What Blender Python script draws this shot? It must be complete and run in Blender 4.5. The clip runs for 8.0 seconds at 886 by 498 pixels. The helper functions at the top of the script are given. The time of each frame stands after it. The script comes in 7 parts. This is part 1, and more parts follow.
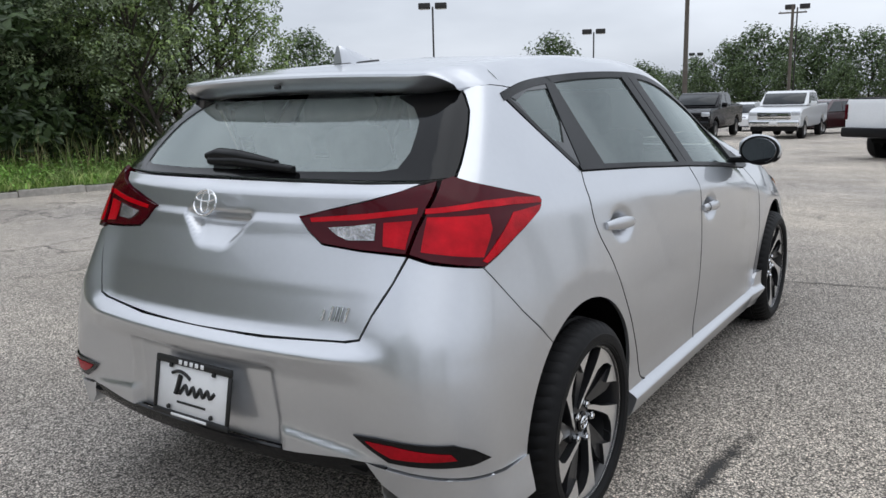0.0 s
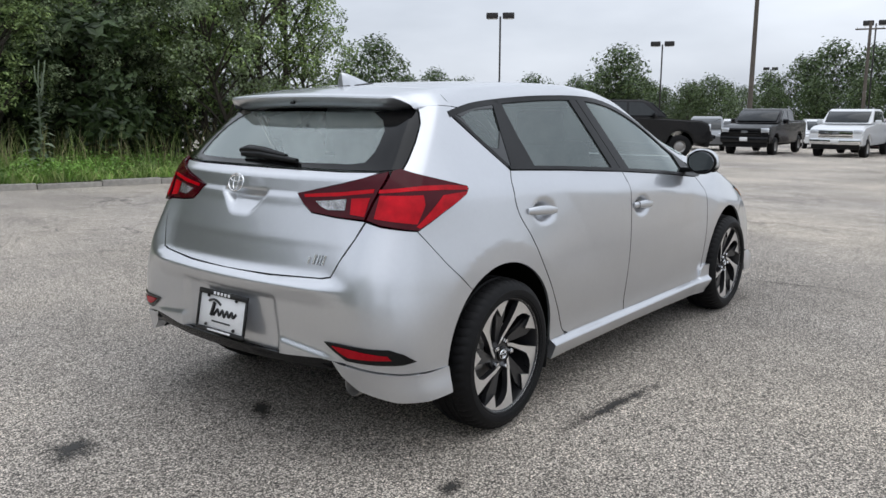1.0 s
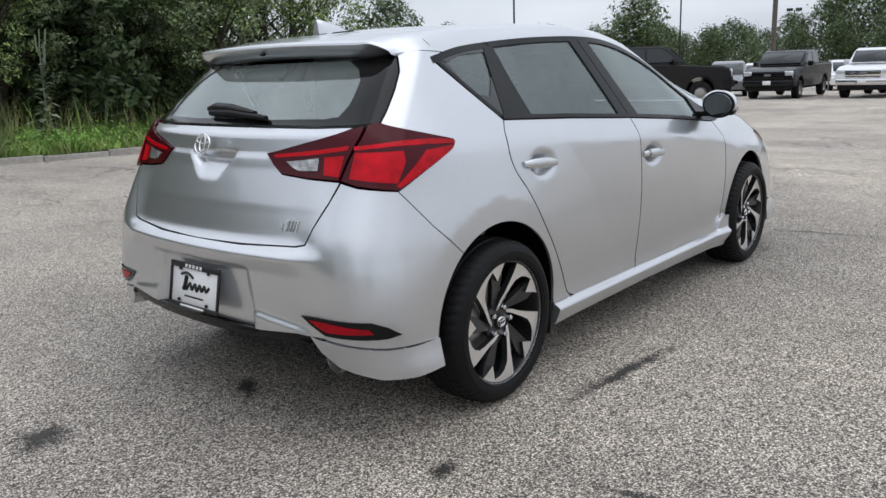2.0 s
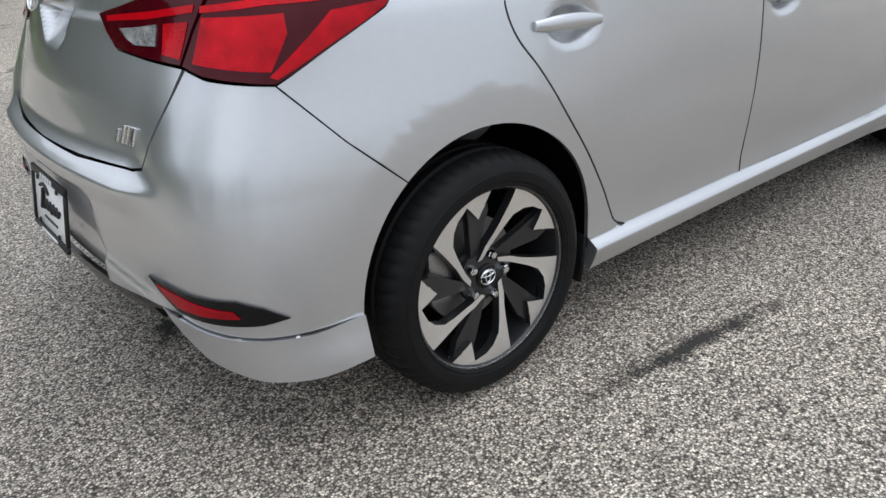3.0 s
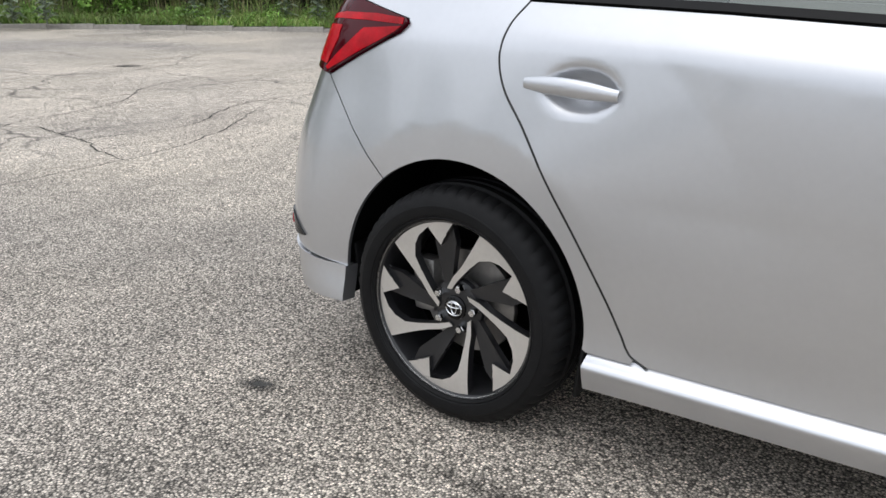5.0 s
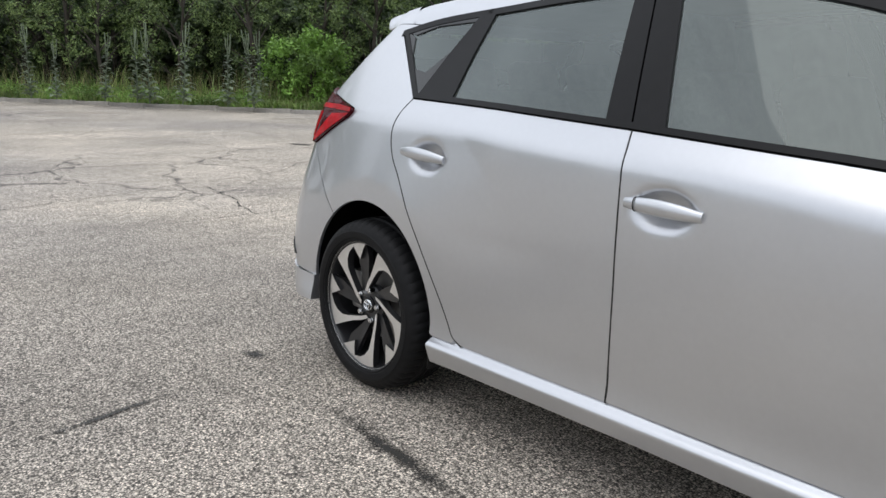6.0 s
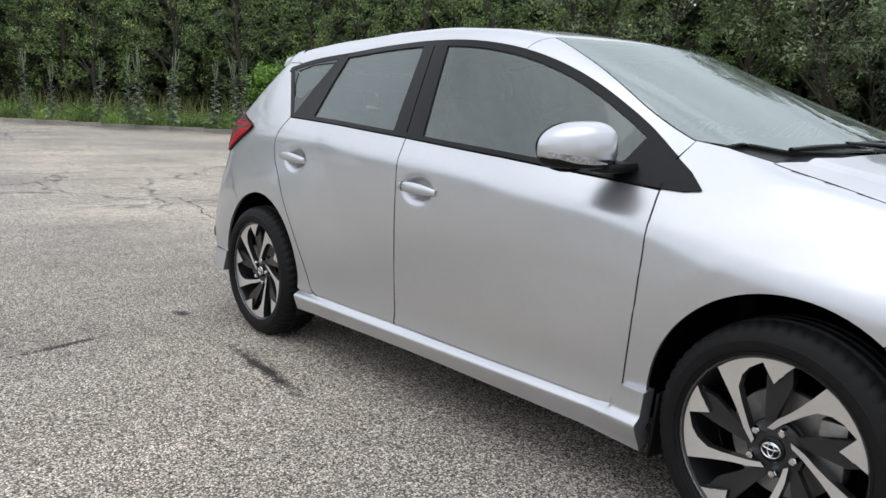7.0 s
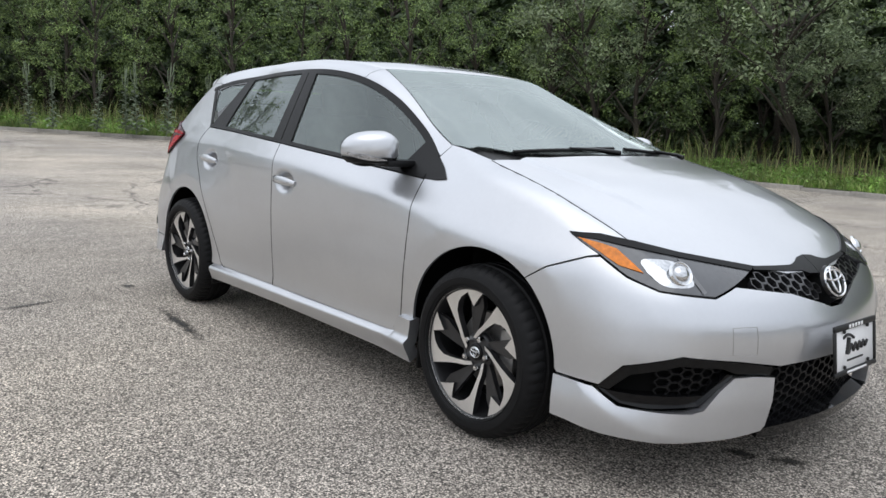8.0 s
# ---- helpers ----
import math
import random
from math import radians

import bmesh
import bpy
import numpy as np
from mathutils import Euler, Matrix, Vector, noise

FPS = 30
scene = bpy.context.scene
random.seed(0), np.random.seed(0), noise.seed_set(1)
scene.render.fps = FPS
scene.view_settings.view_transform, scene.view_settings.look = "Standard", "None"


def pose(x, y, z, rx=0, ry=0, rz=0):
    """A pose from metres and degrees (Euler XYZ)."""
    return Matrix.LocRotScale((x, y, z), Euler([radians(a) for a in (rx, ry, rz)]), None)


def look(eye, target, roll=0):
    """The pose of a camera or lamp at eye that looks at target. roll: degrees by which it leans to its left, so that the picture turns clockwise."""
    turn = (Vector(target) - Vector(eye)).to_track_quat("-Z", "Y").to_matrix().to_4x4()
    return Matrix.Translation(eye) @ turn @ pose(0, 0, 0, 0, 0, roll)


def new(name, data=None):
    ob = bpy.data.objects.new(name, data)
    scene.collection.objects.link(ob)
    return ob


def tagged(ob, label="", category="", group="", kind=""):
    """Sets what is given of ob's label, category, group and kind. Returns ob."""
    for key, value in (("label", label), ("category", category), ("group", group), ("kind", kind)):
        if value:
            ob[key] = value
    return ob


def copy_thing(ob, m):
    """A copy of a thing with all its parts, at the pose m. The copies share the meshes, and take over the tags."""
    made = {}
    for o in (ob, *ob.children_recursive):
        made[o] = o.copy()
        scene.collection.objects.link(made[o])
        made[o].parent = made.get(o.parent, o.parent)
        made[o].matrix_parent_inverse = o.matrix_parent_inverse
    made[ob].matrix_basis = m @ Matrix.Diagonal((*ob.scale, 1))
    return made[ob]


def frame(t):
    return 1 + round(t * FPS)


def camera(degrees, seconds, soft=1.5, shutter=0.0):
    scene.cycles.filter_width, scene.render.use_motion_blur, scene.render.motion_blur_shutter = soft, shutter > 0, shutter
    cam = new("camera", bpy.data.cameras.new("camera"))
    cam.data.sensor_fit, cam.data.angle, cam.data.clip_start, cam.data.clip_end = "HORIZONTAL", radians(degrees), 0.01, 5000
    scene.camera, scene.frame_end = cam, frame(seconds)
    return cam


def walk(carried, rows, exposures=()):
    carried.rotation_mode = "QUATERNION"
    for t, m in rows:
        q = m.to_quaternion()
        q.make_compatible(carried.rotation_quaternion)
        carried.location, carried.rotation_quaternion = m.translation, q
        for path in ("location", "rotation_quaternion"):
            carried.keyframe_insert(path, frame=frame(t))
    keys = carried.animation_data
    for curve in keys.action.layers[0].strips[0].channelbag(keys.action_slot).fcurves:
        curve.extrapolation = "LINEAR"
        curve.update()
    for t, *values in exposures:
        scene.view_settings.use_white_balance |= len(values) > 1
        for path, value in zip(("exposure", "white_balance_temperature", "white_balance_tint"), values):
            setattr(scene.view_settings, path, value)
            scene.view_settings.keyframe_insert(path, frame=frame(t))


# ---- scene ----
cam = camera(58.9, 8.0)
PATH = [
    (0, (-2.092, -1.756, 1.277), (-0.464, -0.653, 0.911), -1.4),
    (0.5, (-2.399, -2.215, 1.296), (-0.814, -1.051, 0.932), -0.5),
    (1, (-2.586, -2.6, 1.304), (-1.052, -1.366, 0.957), 0.2),
    (1.2, (-2.621, -2.661, 1.315), (-1.095, -1.415, 0.973), 0.1),
    (2.3, (-2.003, -2.426, 1.247), (-0.569, -1.142, 0.701), -2.9),
    (2.5, (-1.757, -2.352, 1.246), (-0.374, -1.052, 0.617), -3.4),
    (3, (-1.132, -2.144, 1.213), (-0.033, -0.708, 0.358), -4.0),
    (3.5, (-0.566, -1.992, 1.147), (0.065, -0.398, 0.118), -5.0),
    (4, (-0.023, -2.066, 1.1), (-0.078, -0.327, 0.112), -2.6),
    (4.2, (0.166, -2.126, 1.072), (-0.175, -0.369, 0.178), -1.6),
    (5.3, (1.414, -2.408, 1.085), (0.138, -0.968, 0.539), -0.4),
    (5.5, (1.649, -2.423, 1.074), (0.282, -1.047, 0.585), 0.1),
    (6, (2.283, -2.438, 1.106), (0.797, -1.164, 0.697), 0.8),
    (6.5, (2.83, -2.591, 1.109), (1.338, -1.309, 0.747), 0.9),
    (7, (3.431, -2.627, 1.104), (1.94, -1.339, 0.759), 1.5),
    (7.5, (4.027, -2.715, 1.095), (2.535, -1.423, 0.775), 2.1),
    (8, (4.605, -2.713, 1.121), (3.1, -1.433, 0.808), 2.0),
]
walk(cam, [(t, look(eye, target, roll)) for t, eye, target, roll in PATH],
     [(0.0, 0.39, 6300, 9), (1.0, 0.43, 6320, 9), (2.5, 0.49, 6350, 9), (3.0, 0.56, 6340, 8), (3.5, 0.67, 6440, 10), (4.0, 0.75, 6490, 10), (5.3, 0.65, 6480, 9), (6.0, 0.57, 6460, 9), (8.0, 0.60, 6440, 9)])

# ---- world, sun, exposure ----
world = bpy.data.worlds.new("overcast_sky")
scene.world = world
world.use_nodes = True
wn, wl = world.node_tree.nodes, world.node_tree.links
wn.clear()
w_out = wn.new("ShaderNodeOutputWorld")
w_bg = wn.new("ShaderNodeBackground")
w_sky = wn.new("ShaderNodeTexSky")
w_sky.sky_type = "NISHITA"
w_sky.sun_disc = False
w_sky.sun_elevation, w_sky.sun_rotation = radians(58), radians(200)
w_sky.air_density, w_sky.dust_density = 1.0, 3.0
# a closed cloud deck: soft grey billows laid over the clear sky
w_geo = wn.new("ShaderNodeTexCoord")
w_map = wn.new("ShaderNodeMapping")
w_map.inputs["Scale"].default_value = (1.0, 1.0, 3.2)
w_noise = wn.new("ShaderNodeTexNoise")
w_noise.inputs["Scale"].default_value = 2.2
w_noise.inputs["Detail"].default_value = 5
w_ramp = wn.new("ShaderNodeValToRGB")
w_ramp.color_ramp.elements[0].position, w_ramp.color_ramp.elements[1].position = 0.32, 0.72
w_ramp.color_ramp.elements[0].color = (7.2, 7.6, 8.4, 1)
w_ramp.color_ramp.elements[1].color = (10.8, 11.2, 12.0, 1)
w_mix = wn.new("ShaderNodeMix")
w_mix.data_type = "RGBA"
w_mix.inputs["Factor"].default_value = 0.9
wl.new(w_geo.outputs["Generated"], w_map.inputs["Vector"])
wl.new(w_map.outputs["Vector"], w_noise.inputs["Vector"])
wl.new(w_noise.outputs["Fac"], w_ramp.inputs["Fac"])
wl.new(w_sky.outputs["Color"], w_mix.inputs["A"])
wl.new(w_ramp.outputs["Color"], w_mix.inputs["B"])
# an overcast sky is brighter overhead than at the horizon
w_sep = wn.new("ShaderNodeSeparateXYZ")
w_up = wn.new("ShaderNodeMapRange")
w_up.inputs["From Min"].default_value, w_up.inputs["From Max"].default_value = 0.0, 1.0
w_up.inputs["To Min"].default_value, w_up.inputs["To Max"].default_value = 0.64, 1.09
w_mul = wn.new("ShaderNodeMix")
w_mul.data_type, w_mul.blend_type = "RGBA", "MULTIPLY"
w_mul.inputs["Factor"].default_value = 1
wl.new(w_geo.outputs["Generated"], w_sep.inputs["Vector"])
wl.new(w_sep.outputs["Z"], w_up.inputs["Value"])
wl.new(w_mix.outputs["Result"], w_mul.inputs["A"])
wl.new(w_up.outputs["Result"], w_mul.inputs["B"])
wl.new(w_mul.outputs["Result"], w_bg.inputs["Color"])
w_bg.inputs["Strength"].default_value = 0.1
wl.new(w_bg.outputs["Background"], w_out.inputs["Surface"])

sun_data = bpy.data.lights.new("sun", "SUN")
sun_data.energy, sun_data.angle, sun_data.color = 0.35, radians(60), (1.0, 0.97, 0.92)
sun = new("sun", sun_data)
sun.matrix_world = look((4, -7, 24), (0, 0, 0))
scene.view_settings.exposure = 0.0


# ---- materials ----
def material(name, color, rough=0.5, metal=0.0, coat=0.0, noise_scale=0.0, vary=0.0, bump=0.0, bump_scale=0.0, ior=1.45):
    """A surface with two scales of variation in its colour and a fine relief."""
    m = bpy.data.materials.new(name)
    m.use_nodes = True
    n, l = m.node_tree.nodes, m.node_tree.links
    b = n["Principled BSDF"]
    b.inputs["Base Color"].default_value = (*color, 1)
    b.inputs["Roughness"].default_value = rough
    b.inputs["Metallic"].default_value = metal
    b.inputs["Coat Weight"].default_value = coat
    b.inputs["Coat Roughness"].default_value = 0.03
    b.inputs["IOR"].default_value = ior
    tc = n.new("ShaderNodeTexCoord")
    if vary:
        big, small = n.new("ShaderNodeTexNoise"), n.new("ShaderNodeTexNoise")
        big.inputs["Scale"].default_value, small.inputs["Scale"].default_value = noise_scale * 0.12, noise_scale
        add = n.new("ShaderNodeMath")
        add.operation = "ADD"
        l.new(tc.outputs["Object"], big.inputs["Vector"])
        l.new(tc.outputs["Object"], small.inputs["Vector"])
        l.new(big.outputs["Fac"], add.inputs[0])
        l.new(small.outputs["Fac"], add.inputs[1])
        mr = n.new("ShaderNodeMapRange")
        mr.inputs["From Min"].default_value, mr.inputs["From Max"].default_value = 0.6, 1.4
        mr.inputs["To Min"].default_value, mr.inputs["To Max"].default_value = 1 - vary, 1 + vary
        l.new(add.outputs[0], mr.inputs["Value"])
        mul = n.new("ShaderNodeMix")
        mul.data_type, mul.blend_type = "RGBA", "MULTIPLY"
        mul.inputs["Factor"].default_value = 1
        mul.inputs["A"].default_value = (*color, 1)
        l.new(mr.outputs["Result"], mul.inputs["B"])
        l.new(mul.outputs["Result"], b.inputs["Base Color"])
    if bump:
        bn, bp = n.new("ShaderNodeTexNoise"), n.new("ShaderNodeBump")
        bn.inputs["Scale"].default_value = bump_scale
        bn.inputs["Detail"].default_value = 4
        bp.inputs["Strength"].default_value = bump
        bp.inputs["Distance"].default_value = 0.01
        l.new(tc.outputs["Object"], bn.inputs["Vector"])
        l.new(bn.outputs["Fac"], bp.inputs["Height"])
        l.new(bp.outputs["Normal"], b.inputs["Normal"])
    return m


def glass_material(name, tint, rough=0.0, ior=2.3, film=0.06):
    """Tinted glass under a thin, uneven, pale diffuse film."""
    m = bpy.data.materials.new(name)
    m.use_nodes = True
    n, l = m.node_tree.nodes, m.node_tree.links
    n.remove(n["Principled BSDF"])
    tr, gl, mx, fr = (n.new("ShaderNodeBsdfTransparent"), n.new("ShaderNodeBsdfGlossy"), n.new("ShaderNodeMixShader"), n.new("ShaderNodeFresnel"))
    df, mx2, tc, ns, mr = (n.new("ShaderNodeBsdfDiffuse"), n.new("ShaderNodeMixShader"), n.new("ShaderNodeTexCoord"), n.new("ShaderNodeTexNoise"), n.new("ShaderNodeMapRange"))
    tr.inputs["Color"].default_value = (*tint, 1)
    gl.inputs["Roughness"].default_value = rough
    fr.inputs["IOR"].default_value = ior
    gl.inputs["Color"].default_value = (0.90, 0.99, 0.97, 1)
    df.inputs["Color"].default_value = (0.56, 0.62, 0.60, 1)
    ns.inputs["Scale"].default_value, ns.inputs["Detail"].default_value = 2.6, 4
    mr.inputs["From Min"].default_value, mr.inputs["From Max"].default_value = 0.3, 0.7
    mr.inputs["To Min"].default_value, mr.inputs["To Max"].default_value = film * 0.7, film * 1.3
    l.new(tc.outputs["Object"], ns.inputs["Vector"])
    l.new(ns.outputs["Fac"], mr.inputs["Value"])
    l.new(mr.outputs["Result"], mx2.inputs["Fac"])
    l.new(tr.outputs["BSDF"], mx2.inputs[1])
    l.new(df.outputs["BSDF"], mx2.inputs[2])
    l.new(fr.outputs["Fac"], mx.inputs["Fac"])
    l.new(mx2.outputs["Shader"], mx.inputs[1])
    l.new(gl.outputs["BSDF"], mx.inputs[2])
    l.new(mx.outputs["Shader"], n["Material Output"].inputs["Surface"])
    return m


M_paint = material("silver_paint", (0.60, 0.612, 0.635), rough=0.30, metal=0.84, coat=1.0, noise_scale=60, vary=0.02, bump=0.03, bump_scale=2200)
M_black = material("gloss_black_plastic", (0.004, 0.004, 0.0045), rough=0.07, ior=1.36, coat=0.0, noise_scale=20, vary=0.15)
M_trim = material("satin_black_trim", (0.009, 0.009, 0.0095), rough=0.34, ior=1.26, noise_scale=30, vary=0.2, bump=0.05, bump_scale=900)
M_rubber = material("tyre_rubber", (0.0085, 0.0085, 0.009), rough=0.58, ior=1.26, noise_scale=40, vary=0.25, bump=0.1, bump_scale=500)
M_under = material("underbody_black", (0.003, 0.003, 0.003), rough=0.9, ior=1.2, noise_scale=20, vary=0.3)
M_machined = material("machined_alloy", (0.76, 0.74, 0.71), rough=0.32, metal=0.74, noise_scale=80, vary=0.06)
M_gunmetal = material("dark_alloy_paint", (0.017, 0.017, 0.0185), rough=0.30, ior=1.45, coat=0.3, noise_scale=50, vary=0.1)
M_chrome = material("chrome", (0.78, 0.79, 0.80), rough=0.06, metal=1.0, noise_scale=30, vary=0.02)
M_steel = material("brake_steel", (0.35, 0.34, 0.33), rough=0.4, metal=0.8, noise_scale=60, vary=0.2)
M_glass = glass_material("tinted_glass", (0.36, 0.42, 0.39), ior=1.88, film=0.06)
M_rearglass = glass_material("rear_glass", (0.93, 0.97, 0.95), ior=2.1, film=0.20)
M_screen = glass_material("clear_glass", (0.74, 0.79, 0.76), ior=3.1, film=0.20)
M_frit = material("printed_glass_border", (0.006, 0.007, 0.007), rough=0.02, ior=1.6, noise_scale=20, vary=0.1)
M_mirror = material("mirror_glass", (0.22, 0.23, 0.25), rough=0.01, metal=1.0)
M_seat = material("grey_seat_cloth", (0.27, 0.27, 0.265), rough=0.9, noise_scale=120, vary=0.25, bump=0.2, bump_scale=600)
M_cabin = material("cabin_plastic", (0.055, 0.055, 0.057), rough=0.6, noise_scale=60, vary=0.2, bump=0.1, bump_scale=700)
M_liner = material("headliner_cloth", (0.52, 0.51, 0.48), rough=0.95, noise_scale=90, vary=0.1)
M_red = material("red_lamp_plastic", (0.50, 0.0010, 0.008), rough=0.18, ior=1.15, coat=0.25, noise_scale=40, vary=0.12)
M_darkred = material("dark_red_lamp_plastic", (0.058, 0.0006, 0.005), rough=0.06, ior=1.15, coat=0.32, noise_scale=40, vary=0.12)
M_field2 = material("red_reflector_lens", (0.34, 0.003, 0.010), rough=0.25, ior=1.2, coat=0.2, noise_scale=90, vary=0.3)
M_clearlamp = material("clear_lamp_lens", (0.42, 0.42, 0.43), rough=0.15, metal=0.8, coat=1.0, noise_scale=160, vary=0.75, bump=0.5, bump_scale=140)
M_amber = material("amber_reflector", (0.66, 0.19, 0.010), rough=0.2, ior=1.3, coat=0.5, noise_scale=60, vary=0.35)
M_lampgrey = material("lamp_housing_grey", (0.085, 0.087, 0.092), rough=0.22, metal=0.35, coat=1.0, noise_scale=60, vary=0.15)
M_white = material("white_plate", (0.80, 0.80, 0.80), rough=0.4, noise_scale=30, vary=0.03)
M_ink = material("black_ink", (0.012, 0.012, 0.012), rough=0.5, noise_scale=60, vary=0.1)


# ---- building helpers ----
def part(name, mesh, mat, parent=None, label="", m=None):
    """Links a mesh or bmesh as one object, under a thing or a part."""
    if isinstance(mesh, bmesh.types.BMesh):
        me = bpy.data.meshes.new(name)
        bmesh.ops.recalc_face_normals(mesh, faces=mesh.faces)
        mesh.to_mesh(me)
        mesh.free()
        mesh = me
    if mat is not None and not mesh.materials:
        mesh.materials.append(mat)
    ob = new(name, mesh)
    if parent is not None:
        ob.parent = parent
    if m is not None:
        ob.matrix_basis = m
    if label:
        tagged(ob, label)
    return ob


def shaded(bm, angle=35):
    """Smooth faces, with the sharper edges kept."""
    bm.normal_update()
    for f in bm.faces:
        f.smooth = True
    for e in bm.edges:
        e.smooth = len(e.link_faces) == 2 and e.calc_face_angle(0) < radians(angle)
    return bm


def table(points, lo, hi, soft, step=0.001):
    """A smooth curve through a few control points, as a lookup."""
    xs = np.arange(lo - 4 * soft, hi + 4 * soft, step)
    p = np.array(points, float)
    ys = np.interp(xs, p[:, 0], p[:, 1])
    dl = (p[1, 1] - p[0, 1]) / (p[1, 0] - p[0, 0])
    dr = (p[-1, 1] - p[-2, 1]) / (p[-1, 0] - p[-2, 0])
    ys = np.where(xs < p[0, 0], p[0, 1] + dl * (xs - p[0, 0]), ys)
    ys = np.where(xs > p[-1, 0], p[-1, 1] + dr * (xs - p[-1, 0]), ys)
    k = np.exp(-0.5 * (np.arange(-3 * soft, 3 * soft + step, step) / soft) ** 2)
    ys = np.convolve(np.pad(ys, len(k) // 2, mode="edge"), k / k.sum(), mode="same")[len(k) // 2:-(len(k) // 2)]
    return lambda v: np.interp(v, xs, ys)


def rounded_max(a, b, k):
    h = np.maximum(k - np.abs(a - b), 0) / k
    return np.maximum(a, b) + h * h * k * 0.25


# ---- the hatchback's skin: x ahead from the rear axle, y to its left, z up ----
AXLE, TYRE_R = 2.6, 0.317
lower_z = table([(0.10, 0.80), (0.18, 0.838), (0.27, 0.850), (0.33, 0.843), (0.42, 0.852), (0.55, 0.863), (0.68, 0.867), (0.78, 0.864), (0.86, 0.860), (0.96, 0.852), (1.1, 0.835)], 0, 1.6, 0.025)
upper_x = table([(-0.8, 0.640), (-0.6, 0.700), (-0.45, 0.742), (-0.2, 0.790), (0.155, 0.803), (0.6, 0.812), (1.09, 0.814), (1.5, 0.800), (1.8, 0.772), (2.18, 0.732), (2.5, 0.700), (2.8, 0.655), (3.0, 0.620), (3.2, 0.56), (3.6, 0.42)], -1, 3.8, 0.09)
taper = table([(-0.9, 0.155), (-0.6, 0.098), (-0.4, 0.062), (-0.2, 0.036), (0.1, 0.020), (0.6, 0.005), (1.0, 0.0), (1.8, 0.0), (2.3, 0.012), (2.6, 0.028),
               (2.9, 0.062), (3.2, 0.13), (3.6, 0.26)], -1, 3.7, 0.08)
taper_low = table([(0.30, 0.1), (0.45, 0.25), (0.65, 0.6), (0.85, 1.0), (1.4, 1.0)], 0, 1.6, 0.04)
roof_x = table([(-0.5, 1.344), (-0.2, 1.399), (0.2, 1.436), (0.6, 1.452), (1.0, 1.451), (1.3, 1.431), (1.55, 1.389), (1.9, 1.245), (2.3, 1.082), (2.44, 1.024),
                (2.52, 1.002), (2.8, 0.950), (3.05, 0.880), (3.25, 0.795), (3.42, 0.695), (3.6, 0.56)], -0.8, 3.8, 0.035)
crown_x = table([(-0.5, 0.09), (0.0, 0.07), (0.8, 0.055), (1.4, 0.075), (1.8, 0.115), (2.25, 0.095), (2.5, 0.06), (2.8, 0.09), (3.0, 0.13), (3.4, 0.12)], -0.8, 3.8, 0.08)
rear_z = table([(0.10, -0.56), (0.20, -0.66), (0.28, -0.715), (0.38, -0.748), (0.48, -0.748), (0.60, -0.752), (0.658, -0.769), (0.669, -0.767), (0.690, -0.728), (0.71, -0.712), (0.73, -0.706), (0.82, -0.682),
                (0.94, -0.640), (0.985, -0.628), (1.055, -0.612), (1.085, -0.560), (1.20, -0.430), (1.34, -0.260), (1.5, -0.07)], 0, 1.6, 0.0035)
rear_soft = table([(0.10, -0.56), (0.20, -0.66), (0.28, -0.715), (0.38, -0.748), (0.50, -0.757), (0.62, -0.755), (0.72, -0.738), (0.82, -0.700), (0.94, -0.645), (1.055, -0.606), (1.085, -0.560), (1.20, -0.430), (1.34, -0.260), (1.5, -0.07)], 0, 1.6, 0.022)
rear_bow = table([(0.2, 0.16), (0.5, 0.16), (0.7, 0.18), (0.9, 0.24), (1.05, 0.26), (1.3, 0.22)], 0, 1.6, 0.05)
rear_round = table([(0.2, 0.18), (0.6, 0.16), (0.75, 0.14), (0.9, 0.10), (1.1, 0.08), (1.4, 0.10)], 0, 1.6, 0.05)
crease_z = table([(-0.8, 1.03), (-0.2, 1.0), (0.36, 0.973), (1.11, 0.933), (1.36, 0.917), (1.7, 0.880), (2.18, 0.823), (2.4, 0.795), (2.7, 0.765), (3.2, 0.72)], -1, 3.8, 0.06)
crease_m = table([(-0.6, 0.5), (0.0, 0.62), (0.36, 0.70), (1.09, 0.62), (1.7, 0.75), (2.18, 0.92), (2.5, 0.80), (2.9, 0.6)], -1, 3.8, 0.1)
front_z = table([(0.10, 3.42), (0.20, 3.47), (0.30, 3.50), (0.45, 3.515), (0.55, 3.51), (0.62, 3.49), (0.68, 3.455), (0.74, 3.40), (0.80, 3.32), (1.0, 3.0)], 0, 1.6, 0.02)


def over_wheels(x, z):
    """How far the flank leans in above each wheel's flat arch band."""
    out = 0
    for cx in (0.0, AXLE):
        d = np.hypot(x - cx, z - 0.336)
        out = out + np.exp(-((x - cx) / 0.62) ** 2) * np.clip((d - 0.446) / 0.34, 0, 1)
    return out * np.clip((z - 0.45) / 0.2, 0, 1)


